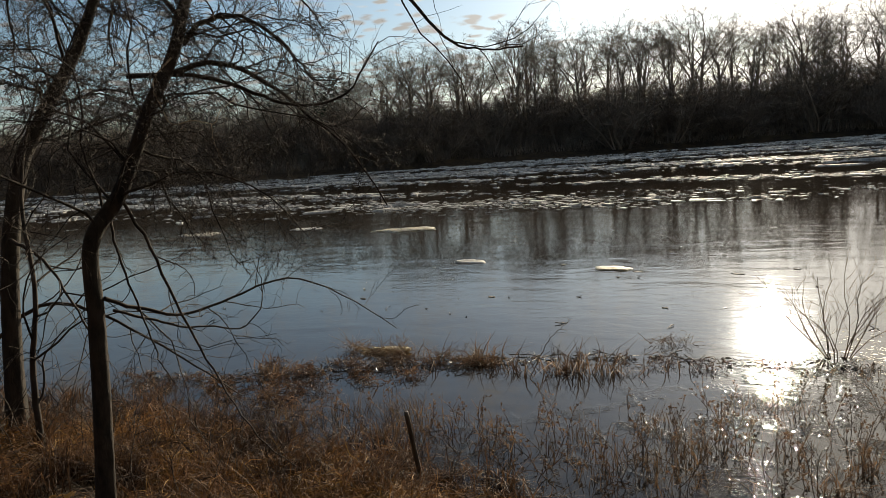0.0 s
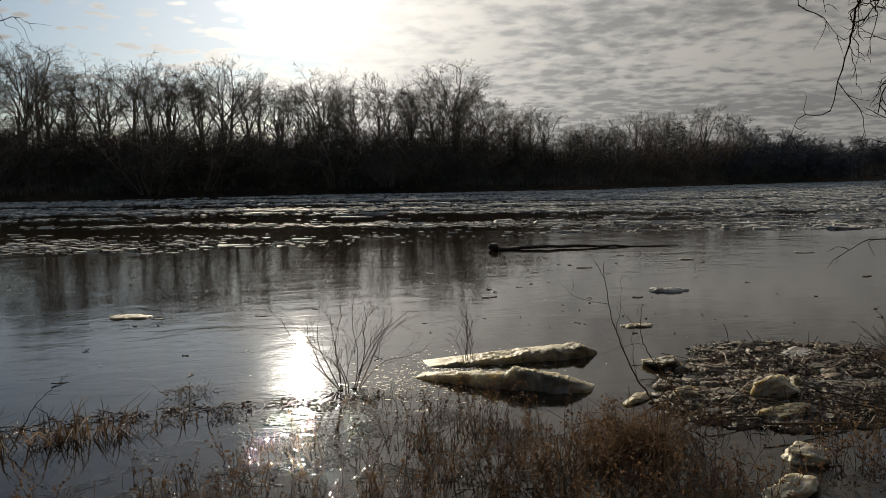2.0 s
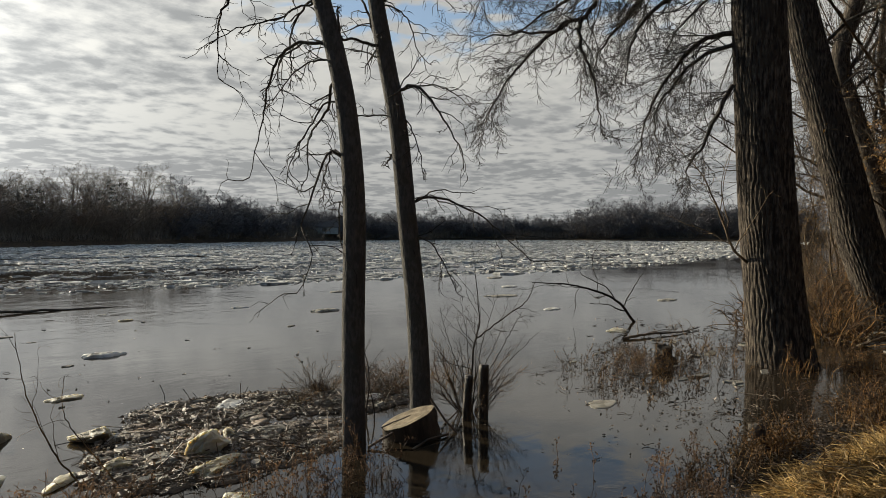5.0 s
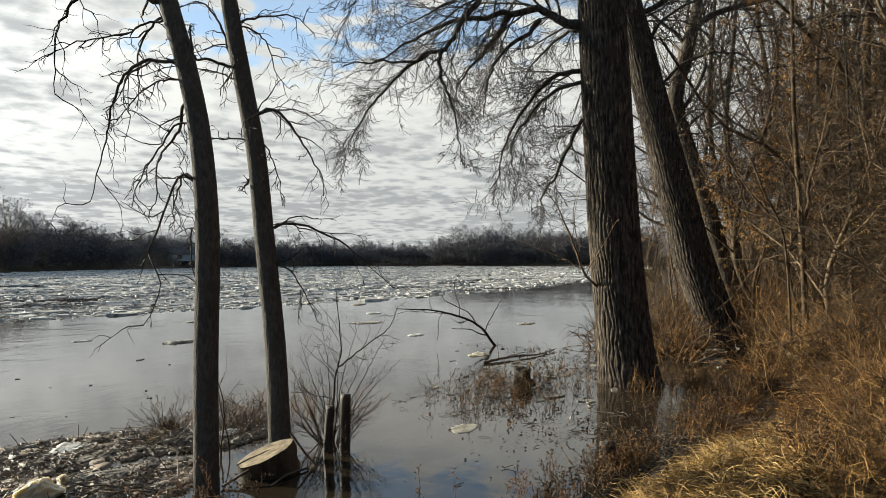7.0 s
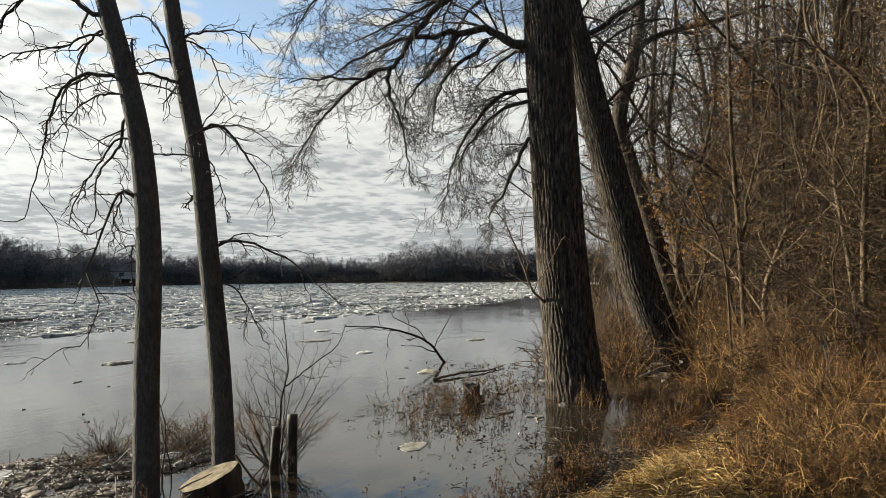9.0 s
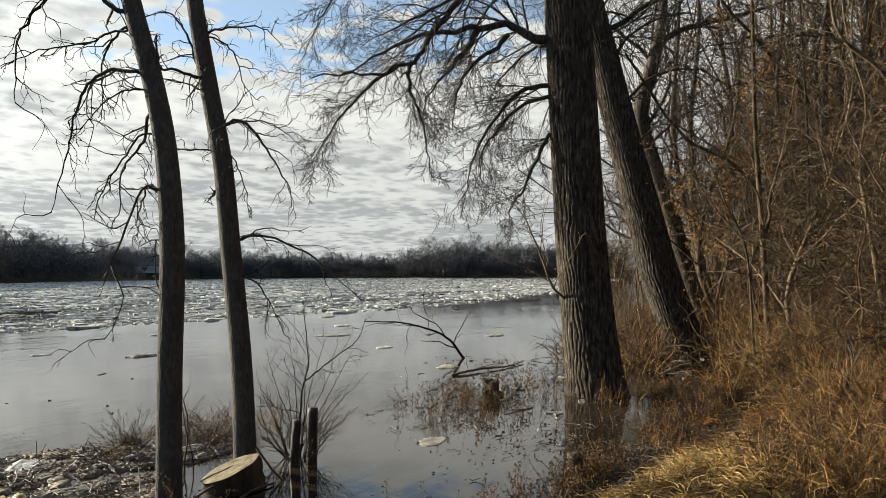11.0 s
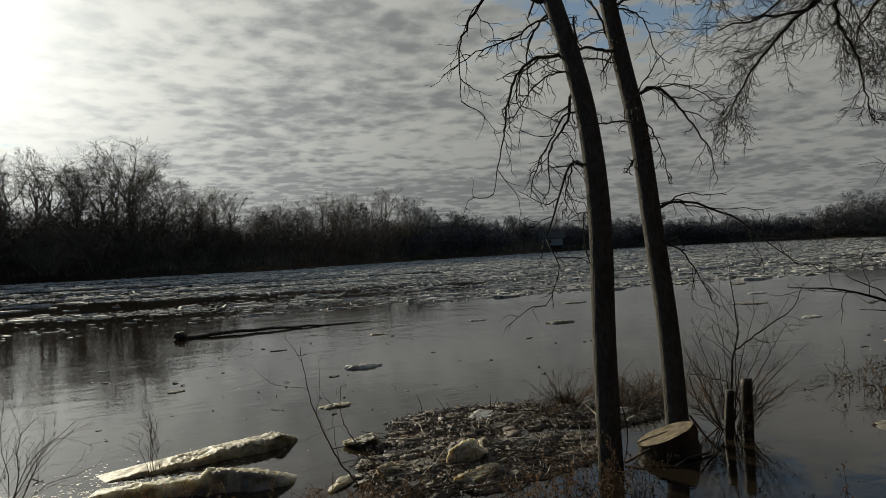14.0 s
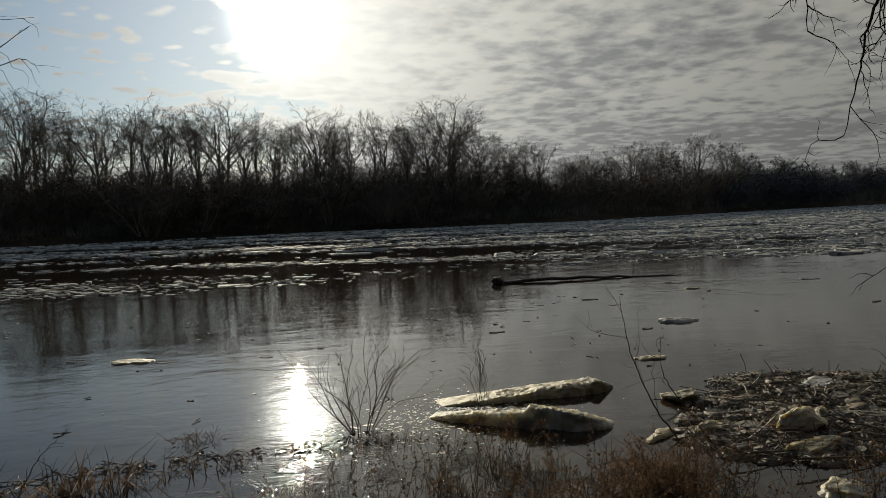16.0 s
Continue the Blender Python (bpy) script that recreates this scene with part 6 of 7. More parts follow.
curly_grass("bank_grass", "pale golden dead grass curled and matted on the sunny bank",
            ((8.3, 0.45, 0.8, 0.3, 3000, 0.30), (9.2, 0.0, 0.7, 0.3, 1600, 0.30), (7.4, 0.6, 0.6, 0.3, 3000, 0.36), (6.6, 0.3, 1.0, 0.7, 4200, 0.36), (6.3, 1.05, 0.6, 0.25, 900, 0.32), (8.6, -0.5, 1.3, 0.6, 1800, 0.32),
             (6.4, -1.2, 1.2, 1.0, 2600, 0.30), (9.8, -1.3, 1.2, 0.8, 1200, 0.30)), M_GRASS_GOLD, 301, 0.0042, 0.6, 120)
curly_grass("bank_grass", "brown dead grass tangled with weeds on the bank",
            ((10.8, -0.35, 1.3, 0.5, 1700, 0.36), (13.2, -0.8, 1.6, 0.6, 1800, 0.45), (8.0, 0.2, 1.8, 0.9, 2200, 0.32), (10.5, -1.6, 2.0, 1.3, 2400, 0.38), (14.0, -2.2, 2.6, 1.6, 1800, 0.5), (8.0, -2.8, 2.0, 1.6, 2800, 0.42), (12.0, -4.5, 3.5, 2.2, 2800, 0.6), (17.5, -1.6, 2.5, 1.0, 900, 0.6)), M_GRASS_RUST, 307, 0.0038, 0.5)
curly_grass("weeds", "thin straw-brown weeds standing in dark floodwater",
            ((10.0, 1.0, 0.5, 0.2, 120, 0.4), (11.4, 0.75, 0.5, 0.25, 260, 0.45), (13.2, 1.5, 0.4, 0.3, 130, 0.5), (7.6, 1.65, 0.6, 0.2, 160, 0.32), (15.5, 0.6, 1.0, 0.4, 260, 0.6)), M_GRASS_RUST, 308, 0.0042, 0.26)
grass_stuff("bank_grass", "rusty brown dead grass at the flooded bank edge",
            ((-5.2, 3.4, 2.6, 1.0, 4500, 0.32), (-3.2, 3.1, 1.6, 0.9, 3600, 0.32), (-7.5, 2.6, 3.0, 1.6, 6000, 0.40), (-1.6, 2.9, 1.2, 0.7, 2600, 0.30), (-4.5, 1.7, 2.6, 1.0, 3500, 0.33)),
            M_GRASS_BROWN, 302, 0.005, 0.9, 1.4, 0.06)
curly_grass("bank_grass", "matted russet tufts of dead grass on the near bank",
            ((-5.0, 3.3, 2.4, 0.6, 5200, 0.34), (-3.0, 3.0, 1.4, 0.7, 5200, 0.32), (-1.7, 2.9, 1.0, 0.5, 2600, 0.28), (-6.5, 2.4, 2.0, 0.9, 3600, 0.36)), M_GRASS_RUST, 309, 0.0035, 0.5)
curly_grass("bank_grass", "pale straw tufts among the russet grass",
            ((-4.4, 3.1, 1.8, 0.6, 1200, 0.3), (-2.6, 2.8, 1.2, 0.5, 1000, 0.28)), M_STRAW, 310, 0.003, 0.5)
curly_grass("drowned_grass", "sodden brown mat of drowned grass afloat by the reeds",
            ((-5.6, 5.0, 1.2, 0.4, 1500, 0.24), (-4.8, 5.75, 1.3, 0.22, 1000, 0.2), (-3.2, 6.3, 1.4, 0.12, 700, 0.18), (-1.2, 6.75, 0.9, 0.08, 260, 0.16)), M_GRASS_BROWN, 318, 0.004, 0.9)
grass_stuff("weeds", "rust-coloured weeds standing in the shallows",
            ((1.6, 4.7, 1.1, 0.5, 300, 0.36), (2.4, 5.1, 0.5, 0.35, 380, 0.36), (1.7, 4.0, 1.3, 0.5, 360, 0.34), (1.1, 5.5, 0.8, 0.5, 400, 0.33), (4.4, 4.2, 0.6, 0.4, 60, 0.28)),
            M_WEED, 303, 0.004, 0.9, 0.8, 0.06)
grass_stuff("reeds", "sparse dry reeds standing in the flooded edge",
            ((-0.4, 4.7, 1.7, 1.0, 420, 0.28), (-2.0, 4.6, 1.6, 0.7, 420, 0.28), (0.6, 6.0, 1.2, 0.6, 200, 0.24), (-3.4, 4.5, 1.6, 0.5, 560, 0.28), (1.2, 6.9, 1.2, 0.3, 160, 0.22)),
            M_REED, 304, 0.003, 0.6, 0.6, 0.12)
grass_stuff("reeds", "dark tufts of drooping dead reeds along the flotsam line",
            ((-3.2, 6.35, 0.8, 0.2, 130, 0.36), (-2.2, 6.35, 0.5, 0.15, 130, 0.42), (-4.5, 6.2, 0.8, 0.25, 220, 0.24), (-5.6, 5.6, 0.9, 0.25, 200, 0.28), (-1.4, 6.5, 0.7, 0.12, 60, 0.28)),
            M_WEED, 305, 0.006, 1.3, 1.2, 0.07)
grass_stuff("weeds", "orange-brown weeds in the flooded inlet",
            ((11.0, 4.4, 1.5, 0.9, 150, 0.3), (12.3, 4.9, 1.2, 0.8, 130, 0.32), (12.2, 0.7, 1.3, 0.3, 250, 0.4), (10.2, 0.9, 1.0, 0.2, 140, 0.34),
             (15.5, 0.4, 2.5, 0.4, 500, 0.45), (7.0, 7.2, 0.5, 0.3, 300, 0.25), (12.6, 1.9, 0.6, 0.3, 60, 0.4), (6.8, 1.8, 1.2, 0.2, 120, 0.28), (22.0, 0.6, 3.0, 0.6, 1200, 0.6), (28.0, 2.2, 3.0, 0.8, 1600, 0.8), (18.0, 0.4, 2.5, 0.5, 1000, 0.5)),
            M_BRAMBLE, 306, 0.005, 0.8, 0.9, 0.06)


# ---------------------------------------------------------------- thicket and woods on the right bank
def bramble_stuff(name, label, spots, mat, seed, r=0.004, k=7):
    """Arching briars: long bent canes with side shoots."""
    rng = np.random.default_rng(seed)
    pieces = []
    for cx, cy, rx, ry, n, ln in spots:
        xy = patch(rng, cx, cy, rx, ry, n)
        z = np.maximum(ground_z(xy[:, 0], xy[:, 1]), -0.05)
        pts = [np.concatenate([xy, z[:, None] - 0.05], 1)]
        a = rng.uniform(0, 2 * np.pi, n)
        way = unit(np.stack([np.cos(a) * 0.5, np.sin(a) * 0.5, np.ones(n)], 1))
        full = ln * rng.uniform(0.5, 1.2, n)
        for j in range(1, k):
            way = unit(way + rng.normal(0, 0.26, way.shape) - np.array([0, 0, 0.26]) * (j / k) * rng.uniform(0, 1.5, n)[:, None])
            p = pts[-1] + way * (full / (k - 1))[:, None]
            p[:, 2] = np.maximum(p[:, 2], z + 0.03)
            pts.append(p)
        P = np.stack(pts, 1)
        R = np.full((n, 1), r) * np.linspace(1.2, 0.5, k)[None]
        side = grow(rng, P, R, 5, (0.2, 1.0), (0.4, 1.1), (0.17, 0.42), 0.8, 3, 0.2, 0.0, 0.1, least=0.003)
        pieces += [tubes(P, R, 3), ribbons(*side, rng)]
    ob = part(name, join(*pieces), mat)
    return tagged(ob, label, "brambles", kind="stuff")


def weed_stalks(label, spots, seed, mat=M_WEED, r=0.0028):
    """Dead flower stalks: thin crooked stems that carry small dry seed heads."""
    rng = np.random.default_rng(seed)
    pieces = []
    for cx, cy, rx, ry, n, h in spots:
        xy = patch(rng, cx, cy, rx, ry, n)
        z = np.maximum(ground_z(xy[:, 0], xy[:, 1]), -0.05)
        way = unit(np.concatenate([rng.normal(0, 0.28, (n, 2)), np.ones((n, 1))], 1))
        ln = h * rng.uniform(0.45, 1.2, n)
        pts = [np.concatenate([xy, z[:, None] - 0.03], 1)]
        for j in range(5):
            way = unit(way + rng.normal(0, 0.13, way.shape))
            pts.append(pts[-1] + way * (ln / 5)[:, None])
        P = np.stack(pts, 1)
        R = np.full((n, 1), r) * np.linspace(1.2, 0.6, 6)[None]
        side = grow(rng, P, R, 5, (0.3, 1.0), (0.3, 0.9), (0.15, 0.4), 0.8, 4, 0.15, 0.05, least=0.0018)
        tips = np.concatenate([side[0][:, -1], P[:, -1], side[0][rng.uniform(0, 1, len(side[0])) < 0.4, 2]])
        heads = np.repeat(tips, 3, 0) + rng.normal(0, 0.006, (len(tips) * 3, 3))
        pieces += [tubes(P, R, 3), ribbons(*side, rng), leaves(rng, heads, 0.013)]
    return tagged(part("weeds", join(*pieces), mat), label, "weeds", kind="stuff")


weed_stalks("dead flower stalks with seed heads in the shallow water",
            ((4.4, 4.5, 0.8, 0.45, 90, 0.42), (5.6, 3.0, 1.0, 0.4, 8, 0.33), (6.2, 2.0, 0.9, 0.25, 40, 0.36), (3.4, 5.4, 0.6, 0.3, 14, 0.45),
             (1.9, 4.8, 0.9, 0.5, 100, 0.42), (1.8, 4.0, 1.2, 0.5, 100, 0.42), (0.3, 4.9, 1.6, 0.8, 90, 0.4), (-2.0, 4.6, 1.8, 0.6, 60, 0.36), (5.6, 1.7, 0.8, 0.3, 60, 0.3), (1.2, 6.1, 0.8, 0.3, 40, 0.35)), 321)
weed_stalks("brown weed stalks with seed heads in the flooded inlet",
            ((11.1, 4.4, 1.6, 0.9, 90, 0.42), (12.6, 4.0, 1.2, 0.8, 70, 0.42), (10.4, 3.4, 1.2, 0.7, 40, 0.36), (8.2, 1.5, 0.9, 0.25, 70, 0.4), (9.8, 1.1, 0.9, 0.25, 70, 0.45), (11.6, 0.9, 1.0, 0.4, 70, 0.5), (13.8, 1.5, 1.0, 0.4, 50, 0.5), (12.6, 2.4, 1.0, 0.3, 40, 0.5), (7.2, 1.7, 0.6, 0.2, 46, 0.38)), 322, M_BRAMBLE, 0.004)


def gold_tufts():
    curly_grass("reeds", "golden dead stalks lying over the silty ice lump", ((-4.6, 6.55, 0.45, 0.16, 300, 0.3), (-3.6, 6.4, 0.6, 0.15, 160, 0.3), (-1.4, 7.5, 0.3, 0.08, 110, 0.18)), M_REED, 331, 0.003, 0.2)


gold_tufts()


def thin_out(spots, share):
    return tuple((cx, cy, rx, ry, int(n * share), ln) for cx, cy, rx, ry, n, ln in spots)


bramble_stuff("brambles", "tangled rust-brown brambles over the sunny bank",
              ((13.5, -1.2, 2.0, 0.5, 300, 0.9), (17.0, -1.2, 2.5, 0.6, 360, 1.3), (11.5, -1.6, 2.2, 0.9, 520, 1.0), (14.5, -2.0, 2.6, 1.6, 800, 1.4), (11.0, -4.0, 3.0, 2.4, 540, 1.5), (18.0, -1.5, 3.5, 2.4, 660, 1.9), (16.0, -5.5, 4.0, 3.0, 600, 2.0), (8.6, -3.2, 1.6, 1.6, 270, 1.0)),
              M_BRAMBLE, 311, 0.0065)
BANK_BRIARS = ((8.2, -1.0, 1.8, 1.0, 1000, 0.6), (10.4, -1.3, 1.6, 0.8, 1200, 0.75), (12.4, -1.5, 2.0, 1.2, 1200, 0.95), (9.5, -2.6, 2.2, 1.4, 900, 0.9), (7.0, -1.8, 1.2, 1.0, 450, 0.7), (15.0, -0.9, 1.8, 0.6, 420, 0.9))
# the same briars twice: many darkened as shaded canes, few paled as sunlit ones
bramble_stuff("brambles", "wiry dead weeds and briars matted on the bank, with shade in their dark colour", thin_out(BANK_BRIARS, 1.15), M_BRAMBLE, 314, 0.0036, 9)
bramble_stuff("brambles", "pale straw-coloured stalks with sunlight put into their colour", thin_out(BANK_BRIARS, 0.22) + ((14.5, -1.0, 2.6, 1.8, 170, 1.3), (18.0, -1.5, 3.5, 2.4, 200, 1.7), (11.5, -4.0, 3.0, 2.0, 130, 1.3)), M_STRAW, 316, 0.0033, 9)
bramble_stuff("weeds", "wiry russet weeds standing in the shallows",
              ((1.8, 4.65, 1.0, 0.5, 80, 0.5), (2.4, 5.1, 0.45, 0.35, 100, 0.55), (1.8, 4.0, 1.2, 0.5, 80, 0.5), (4.6, 4.1, 0.7, 0.35, 14, 0.45), (-2.6, 4.1, 2.2, 0.5, 150, 0.42), (-5.0, 4.2, 1.6, 0.4, 140, 0.5),
               (11.2, 4.5, 1.4, 0.8, 36, 0.55), (10.0, 2.0, 1.4, 0.4, 14, 0.5), (7.6, 6.6, 0.7, 0.5, 160, 0.6)),
              M_WEED, 315, 0.0035)
bramble_stuff("brambles", "deep tangle of brown canes among the bank saplings",
              ((17.6, 2.4, 1.4, 0.7, 130, 1.2), (18.5, 4.2, 1.6, 0.6, 90, 1.2), (22.0, 3.4, 2.5, 1.0, 220, 1.6), (24.5, 2.6, 4.0, 1.2, 240, 1.4), (31.0, 4.0, 4.0, 1.2, 260, 1.8), (24.0, -3.5, 5.0, 4.0, 780, 2.6), (24.0, -10.0, 6.0, 5.0, 600, 2.8), (33.0, -4.0, 6.0, 5.0, 600, 3.0), (27.0, 0.4, 5.0, 1.0, 300, 2.0)),
              M_BRAMBLE, 312, 0.011)
bramble_stuff("brambles", "low dead canes along the near bank",
              ((-7.5, 2.8, 2.5, 1.2, 210, 1.1), (-4.6, 3.4, 1.6, 0.7, 84, 0.7), (-9.5, 3.0, 2.0, 1.5, 180, 1.4)), M_TWIG, 313, 0.004)


def sapling(seed, height, label, leafy=0, bark=None, spread=0.6, r=0.011, droop=0.0, leaf=0.032):
    rng = np.random.default_rng(seed)
    w = np.cumsum(rng.normal(0, 0.032 * height, (6, 2)), 0)
    p, rad = branch([(0, 0, -0.2), *((w[j, 0], w[j, 1], height * f) for j, f in enumerate((0.16, 0.33, 0.5, 0.66, 0.83, 1.0)))], height * r * 0.62, height * r * 0.12, 20)
    limbs = grow(rng, p, rad, 12, (0.12, 0.98), (0.45, 1.15), (0.28, 0.36 + 0.35 * spread), 0.6, 8, 0.24, 0.05, droop, least=0.008)
    subs = grow(rng, *limbs, 8, (0.1, 1.0), (0.4, 1.1), (0.25, 0.55), 0.55, 5, 0.24, 0.02, droop, least=0.006)
    tw = grow(rng, *subs, 9, (0.1, 1.0), (0.3, 1.1), (0.3, 0.7), 0.6, 3, 0.2, 0.0, droop, least=0.0045)
    ob = thing("sapling" if height < 9 else "tree", label, "tree", "bank woodland trees")
    part("trunk", tubes(p, rad, 9), bark or M_BARK_WARM, ob)
    part("limb_work", join(tubes(*limbs, 5), ribbons(*subs, rng)), bark or M_BARK_WARM, ob)
    part("crown", ribbons(*tw, rng), M_TWIG_WARM, ob, kind="stuff")
    if leafy:
        at = tw[0][rng.integers(0, len(tw[0]), leafy), rng.integers(1, 3, leafy)] + rng.normal(0, 0.04, (leafy, 3))
        part("withered_leaves", leaves(rng, at, leaf), M_LEAF, ob, "curled tan leaves still on the twigs", kind="stuff")
    return ob


def bank_tree(label, base, stem, r0, limbs, seed, bark, density=1.0, group="slender trees of the bank wood"):
    """A slim crooked tree of the bank wood, with limbs along given lines and bare twig sprays."""
    radii = [r0 * (1 - 0.72 * k / (len(stem) - 1)) for k in range(len(stem))]
    return limbed_tree("tree", label, base, stem, radii, limbs, seed, bark, 9, 0.05, 18, 0.2, droop=0.03, mat=bark, density=density, shoot_len=(0.3, 0.6), orders=3,
                       group=group, rings=60, shoot_r=0.5, bundle=4, kink=0.24)


bank_tree("slim forked tree with an arching limb at the wood edge", (18.09, -0.28), ((0.02, -0.3), (-0.02, 0.6), (-0.12, 3.1), (-0.25, 5.7), (-0.27, 8.4), (-0.4, 11.0)), 0.085,
          ((((-0.10, 2.6), (0.0, 3.3), (0.18, 4.1), (0.51, 5.3), (0.83, 6.8), (1.3, 8.4)), 0.3, 0.06),
           (((-0.10, 2.4), (-0.16, 3.4), (-0.44, 4.3), (-1.09, 4.55), (-1.81, 4.0)), -0.4, 0.038),
           (((-0.18, 4.3), (-0.55, 5.6), (-1.2, 6.0), (-1.8, 6.2)), 0.5, 0.026),
           (((-0.05, 1.4), (0.5, 2.0), (1.1, 2.2), (1.7, 1.9)), -0.5, 0.022),
           (((-0.25, 6.4), (0.2, 7.3), (0.7, 7.8)), -0.4, 0.025)), 501, M_BARK_WARM)
bank_tree("pale crooked tree bending over the bank thicket", (14.95, -2.19), ((-0.02, 0.2), (0.0, 0.9), (0.07, 2.9), (0.14, 4.1), (0.24, 5.2), (-0.07, 5.85), (-0.7, 6.4), (-0.9, 7.1), (-0.8, 8.6)), 0.07,
          ((((0.10, 3.4), (-0.3, 4.3), (-0.5, 5.0), (-0.4, 5.8)), 0.5, 0.028), (((0.24, 5.2), (0.6, 5.9), (0.8, 6.8)), 0.3, 0.03), (((-0.6, 6.3), (-1.4, 6.6), (-2.2, 6.3)), 0.3, 0.026),
           (((0.05, 2.2), (0.5, 2.7), (0.9, 2.6)), -0.3, 0.018)), 502, M_BARK_TAN)
bank_tree("dark straight trunk deep in the bank wood", (25.97, -2.58), ((0.0, 0.3), (0.0, 2.0), (-0.03, 5.3), (-0.02, 8.9), (0.11, 10.8), (0.2, 14.0)), 0.20,
          ((((-0.03, 9.4), (-0.6, 9.8), (-1.17, 9.6), (-2.63, 9.5), (-3.16, 9.1), (-4.92, 8.9)), -1.5, 0.085), (((0.0, 7.5), (0.8, 8.6), (1.6, 9.0), (2.2, 8.6)), 0.4, 0.05),
           (((0.0, 6.2), (-0.8, 7.2), (-1.5, 7.4)), 0.5, 0.04)), 503, M_BARK_DARK)
bank_tree("slender pale tree standing in the bank thicket", (19.92, -2.7), ((0.05, 0.3), (0.0, 1.8), (-0.11, 3.6), (-0.27, 5.2), (-0.31, 7.0), (-0.15, 8.7), (-0.2, 11.0)), 0.075,
          ((((-0.2, 4.4), (0.3, 5.4), (0.5, 6.6)), 0.4, 0.032), (((-0.3, 6.0), (-0.8, 6.9), (-1.2, 7.2)), -0.4, 0.028)), 504, M_BARK_TAN)
bank_tree("twisted grey tree in the bank thicket", (21.98, -2.34), ((0.1, 0.3), (0.0, 2.0), (-0.04, 4.5), (-0.57, 5.2), (-0.82, 5.65), (-0.71, 6.3), (-0.84, 7.9), (-0.52, 9.4), (-0.5, 11.5)), 0.095,
          ((((-0.04, 4.4), (0.4, 5.4), (0.5, 6.6), (0.9, 7.6)), 0.4, 0.05), (((-0.75, 5.8), (-1.5, 6.3), (-2.0, 6.2)), -0.3, 0.035), (((-0.8, 7.2), (-1.6, 8.2), (-1.9, 9.3)), 0.3, 0.035)), 505, M_BARK_GREY)
bank_tree("thin dark upright tree in the bank wood", (19.06, -1.22), ((0.02, 0.0), (0.0, 1.0), (-0.03, 2.9), (-0.04, 5.6), (-0.11, 7.5), (-0.2, 10.0)), 0.055,
          ((((-0.03, 3.6), (0.4, 4.3), (0.6, 5.2)), 0.3, 0.022), (((-0.04, 4.8), (-0.5, 5.6), (-0.9, 5.8)), 0.3, 0.022)), 506, M_BARK_DARK)
bank_tree("thin leaning sapling over the flooded edge", (16.09, 0.02), ((0.08, -0.2), (0.0, 0.5), (-0.13, 2.6), (-0.53, 3.6), (-0.8, 4.3), (-1.2, 5.0)), 0.03,
          ((((-0.1, 2.2), (0.2, 3.0), (0.3, 3.7)), 0.3, 0.014), (((-0.4, 3.3), (-0.9, 3.7), (-1.4, 3.6)), 0.3, 0.012)), 507, M_BARK_WARM)
bank_tree("grey trunk behind the bent tree at the wood edge", (30.02, 1.88), ((0.1, -0.2), (0.0, 1.1), (-0.21, 3.1), (-0.4, 4.9), (-0.51, 7.8), (-0.14, 11.5), (-0.1, 14.0)), 0.2,
          ((((-0.5, 6.8), (0.5, 8.2), (1.4, 8.8)), 0.4, 0.07), (((-0.4, 9.0), (-1.4, 10.0), (-2.2, 10.1)), 0.4, 0.06)), 508, M_BARK_GREY)
bank_tree("leaning brown tree in the middle of the bank wood", (24.07, -1.11), ((0.1, 0.0), (0.0, 1.4), (-0.35, 5.1), (-0.5, 7.7), (-0.25, 10.3), (-0.2, 13.0)), 0.11,
          ((((-0.4, 5.6), (0.4, 6.8), (1.2, 7.4)), 0.4, 0.05), (((-0.5, 7.2), (-1.3, 8.3), (-2.2, 8.7)), 0.4, 0.045), (((-0.3, 4.0), (-1.1, 4.8), (-1.6, 4.7)), -0.4, 0.03)), 509, M_BARK_WARM)


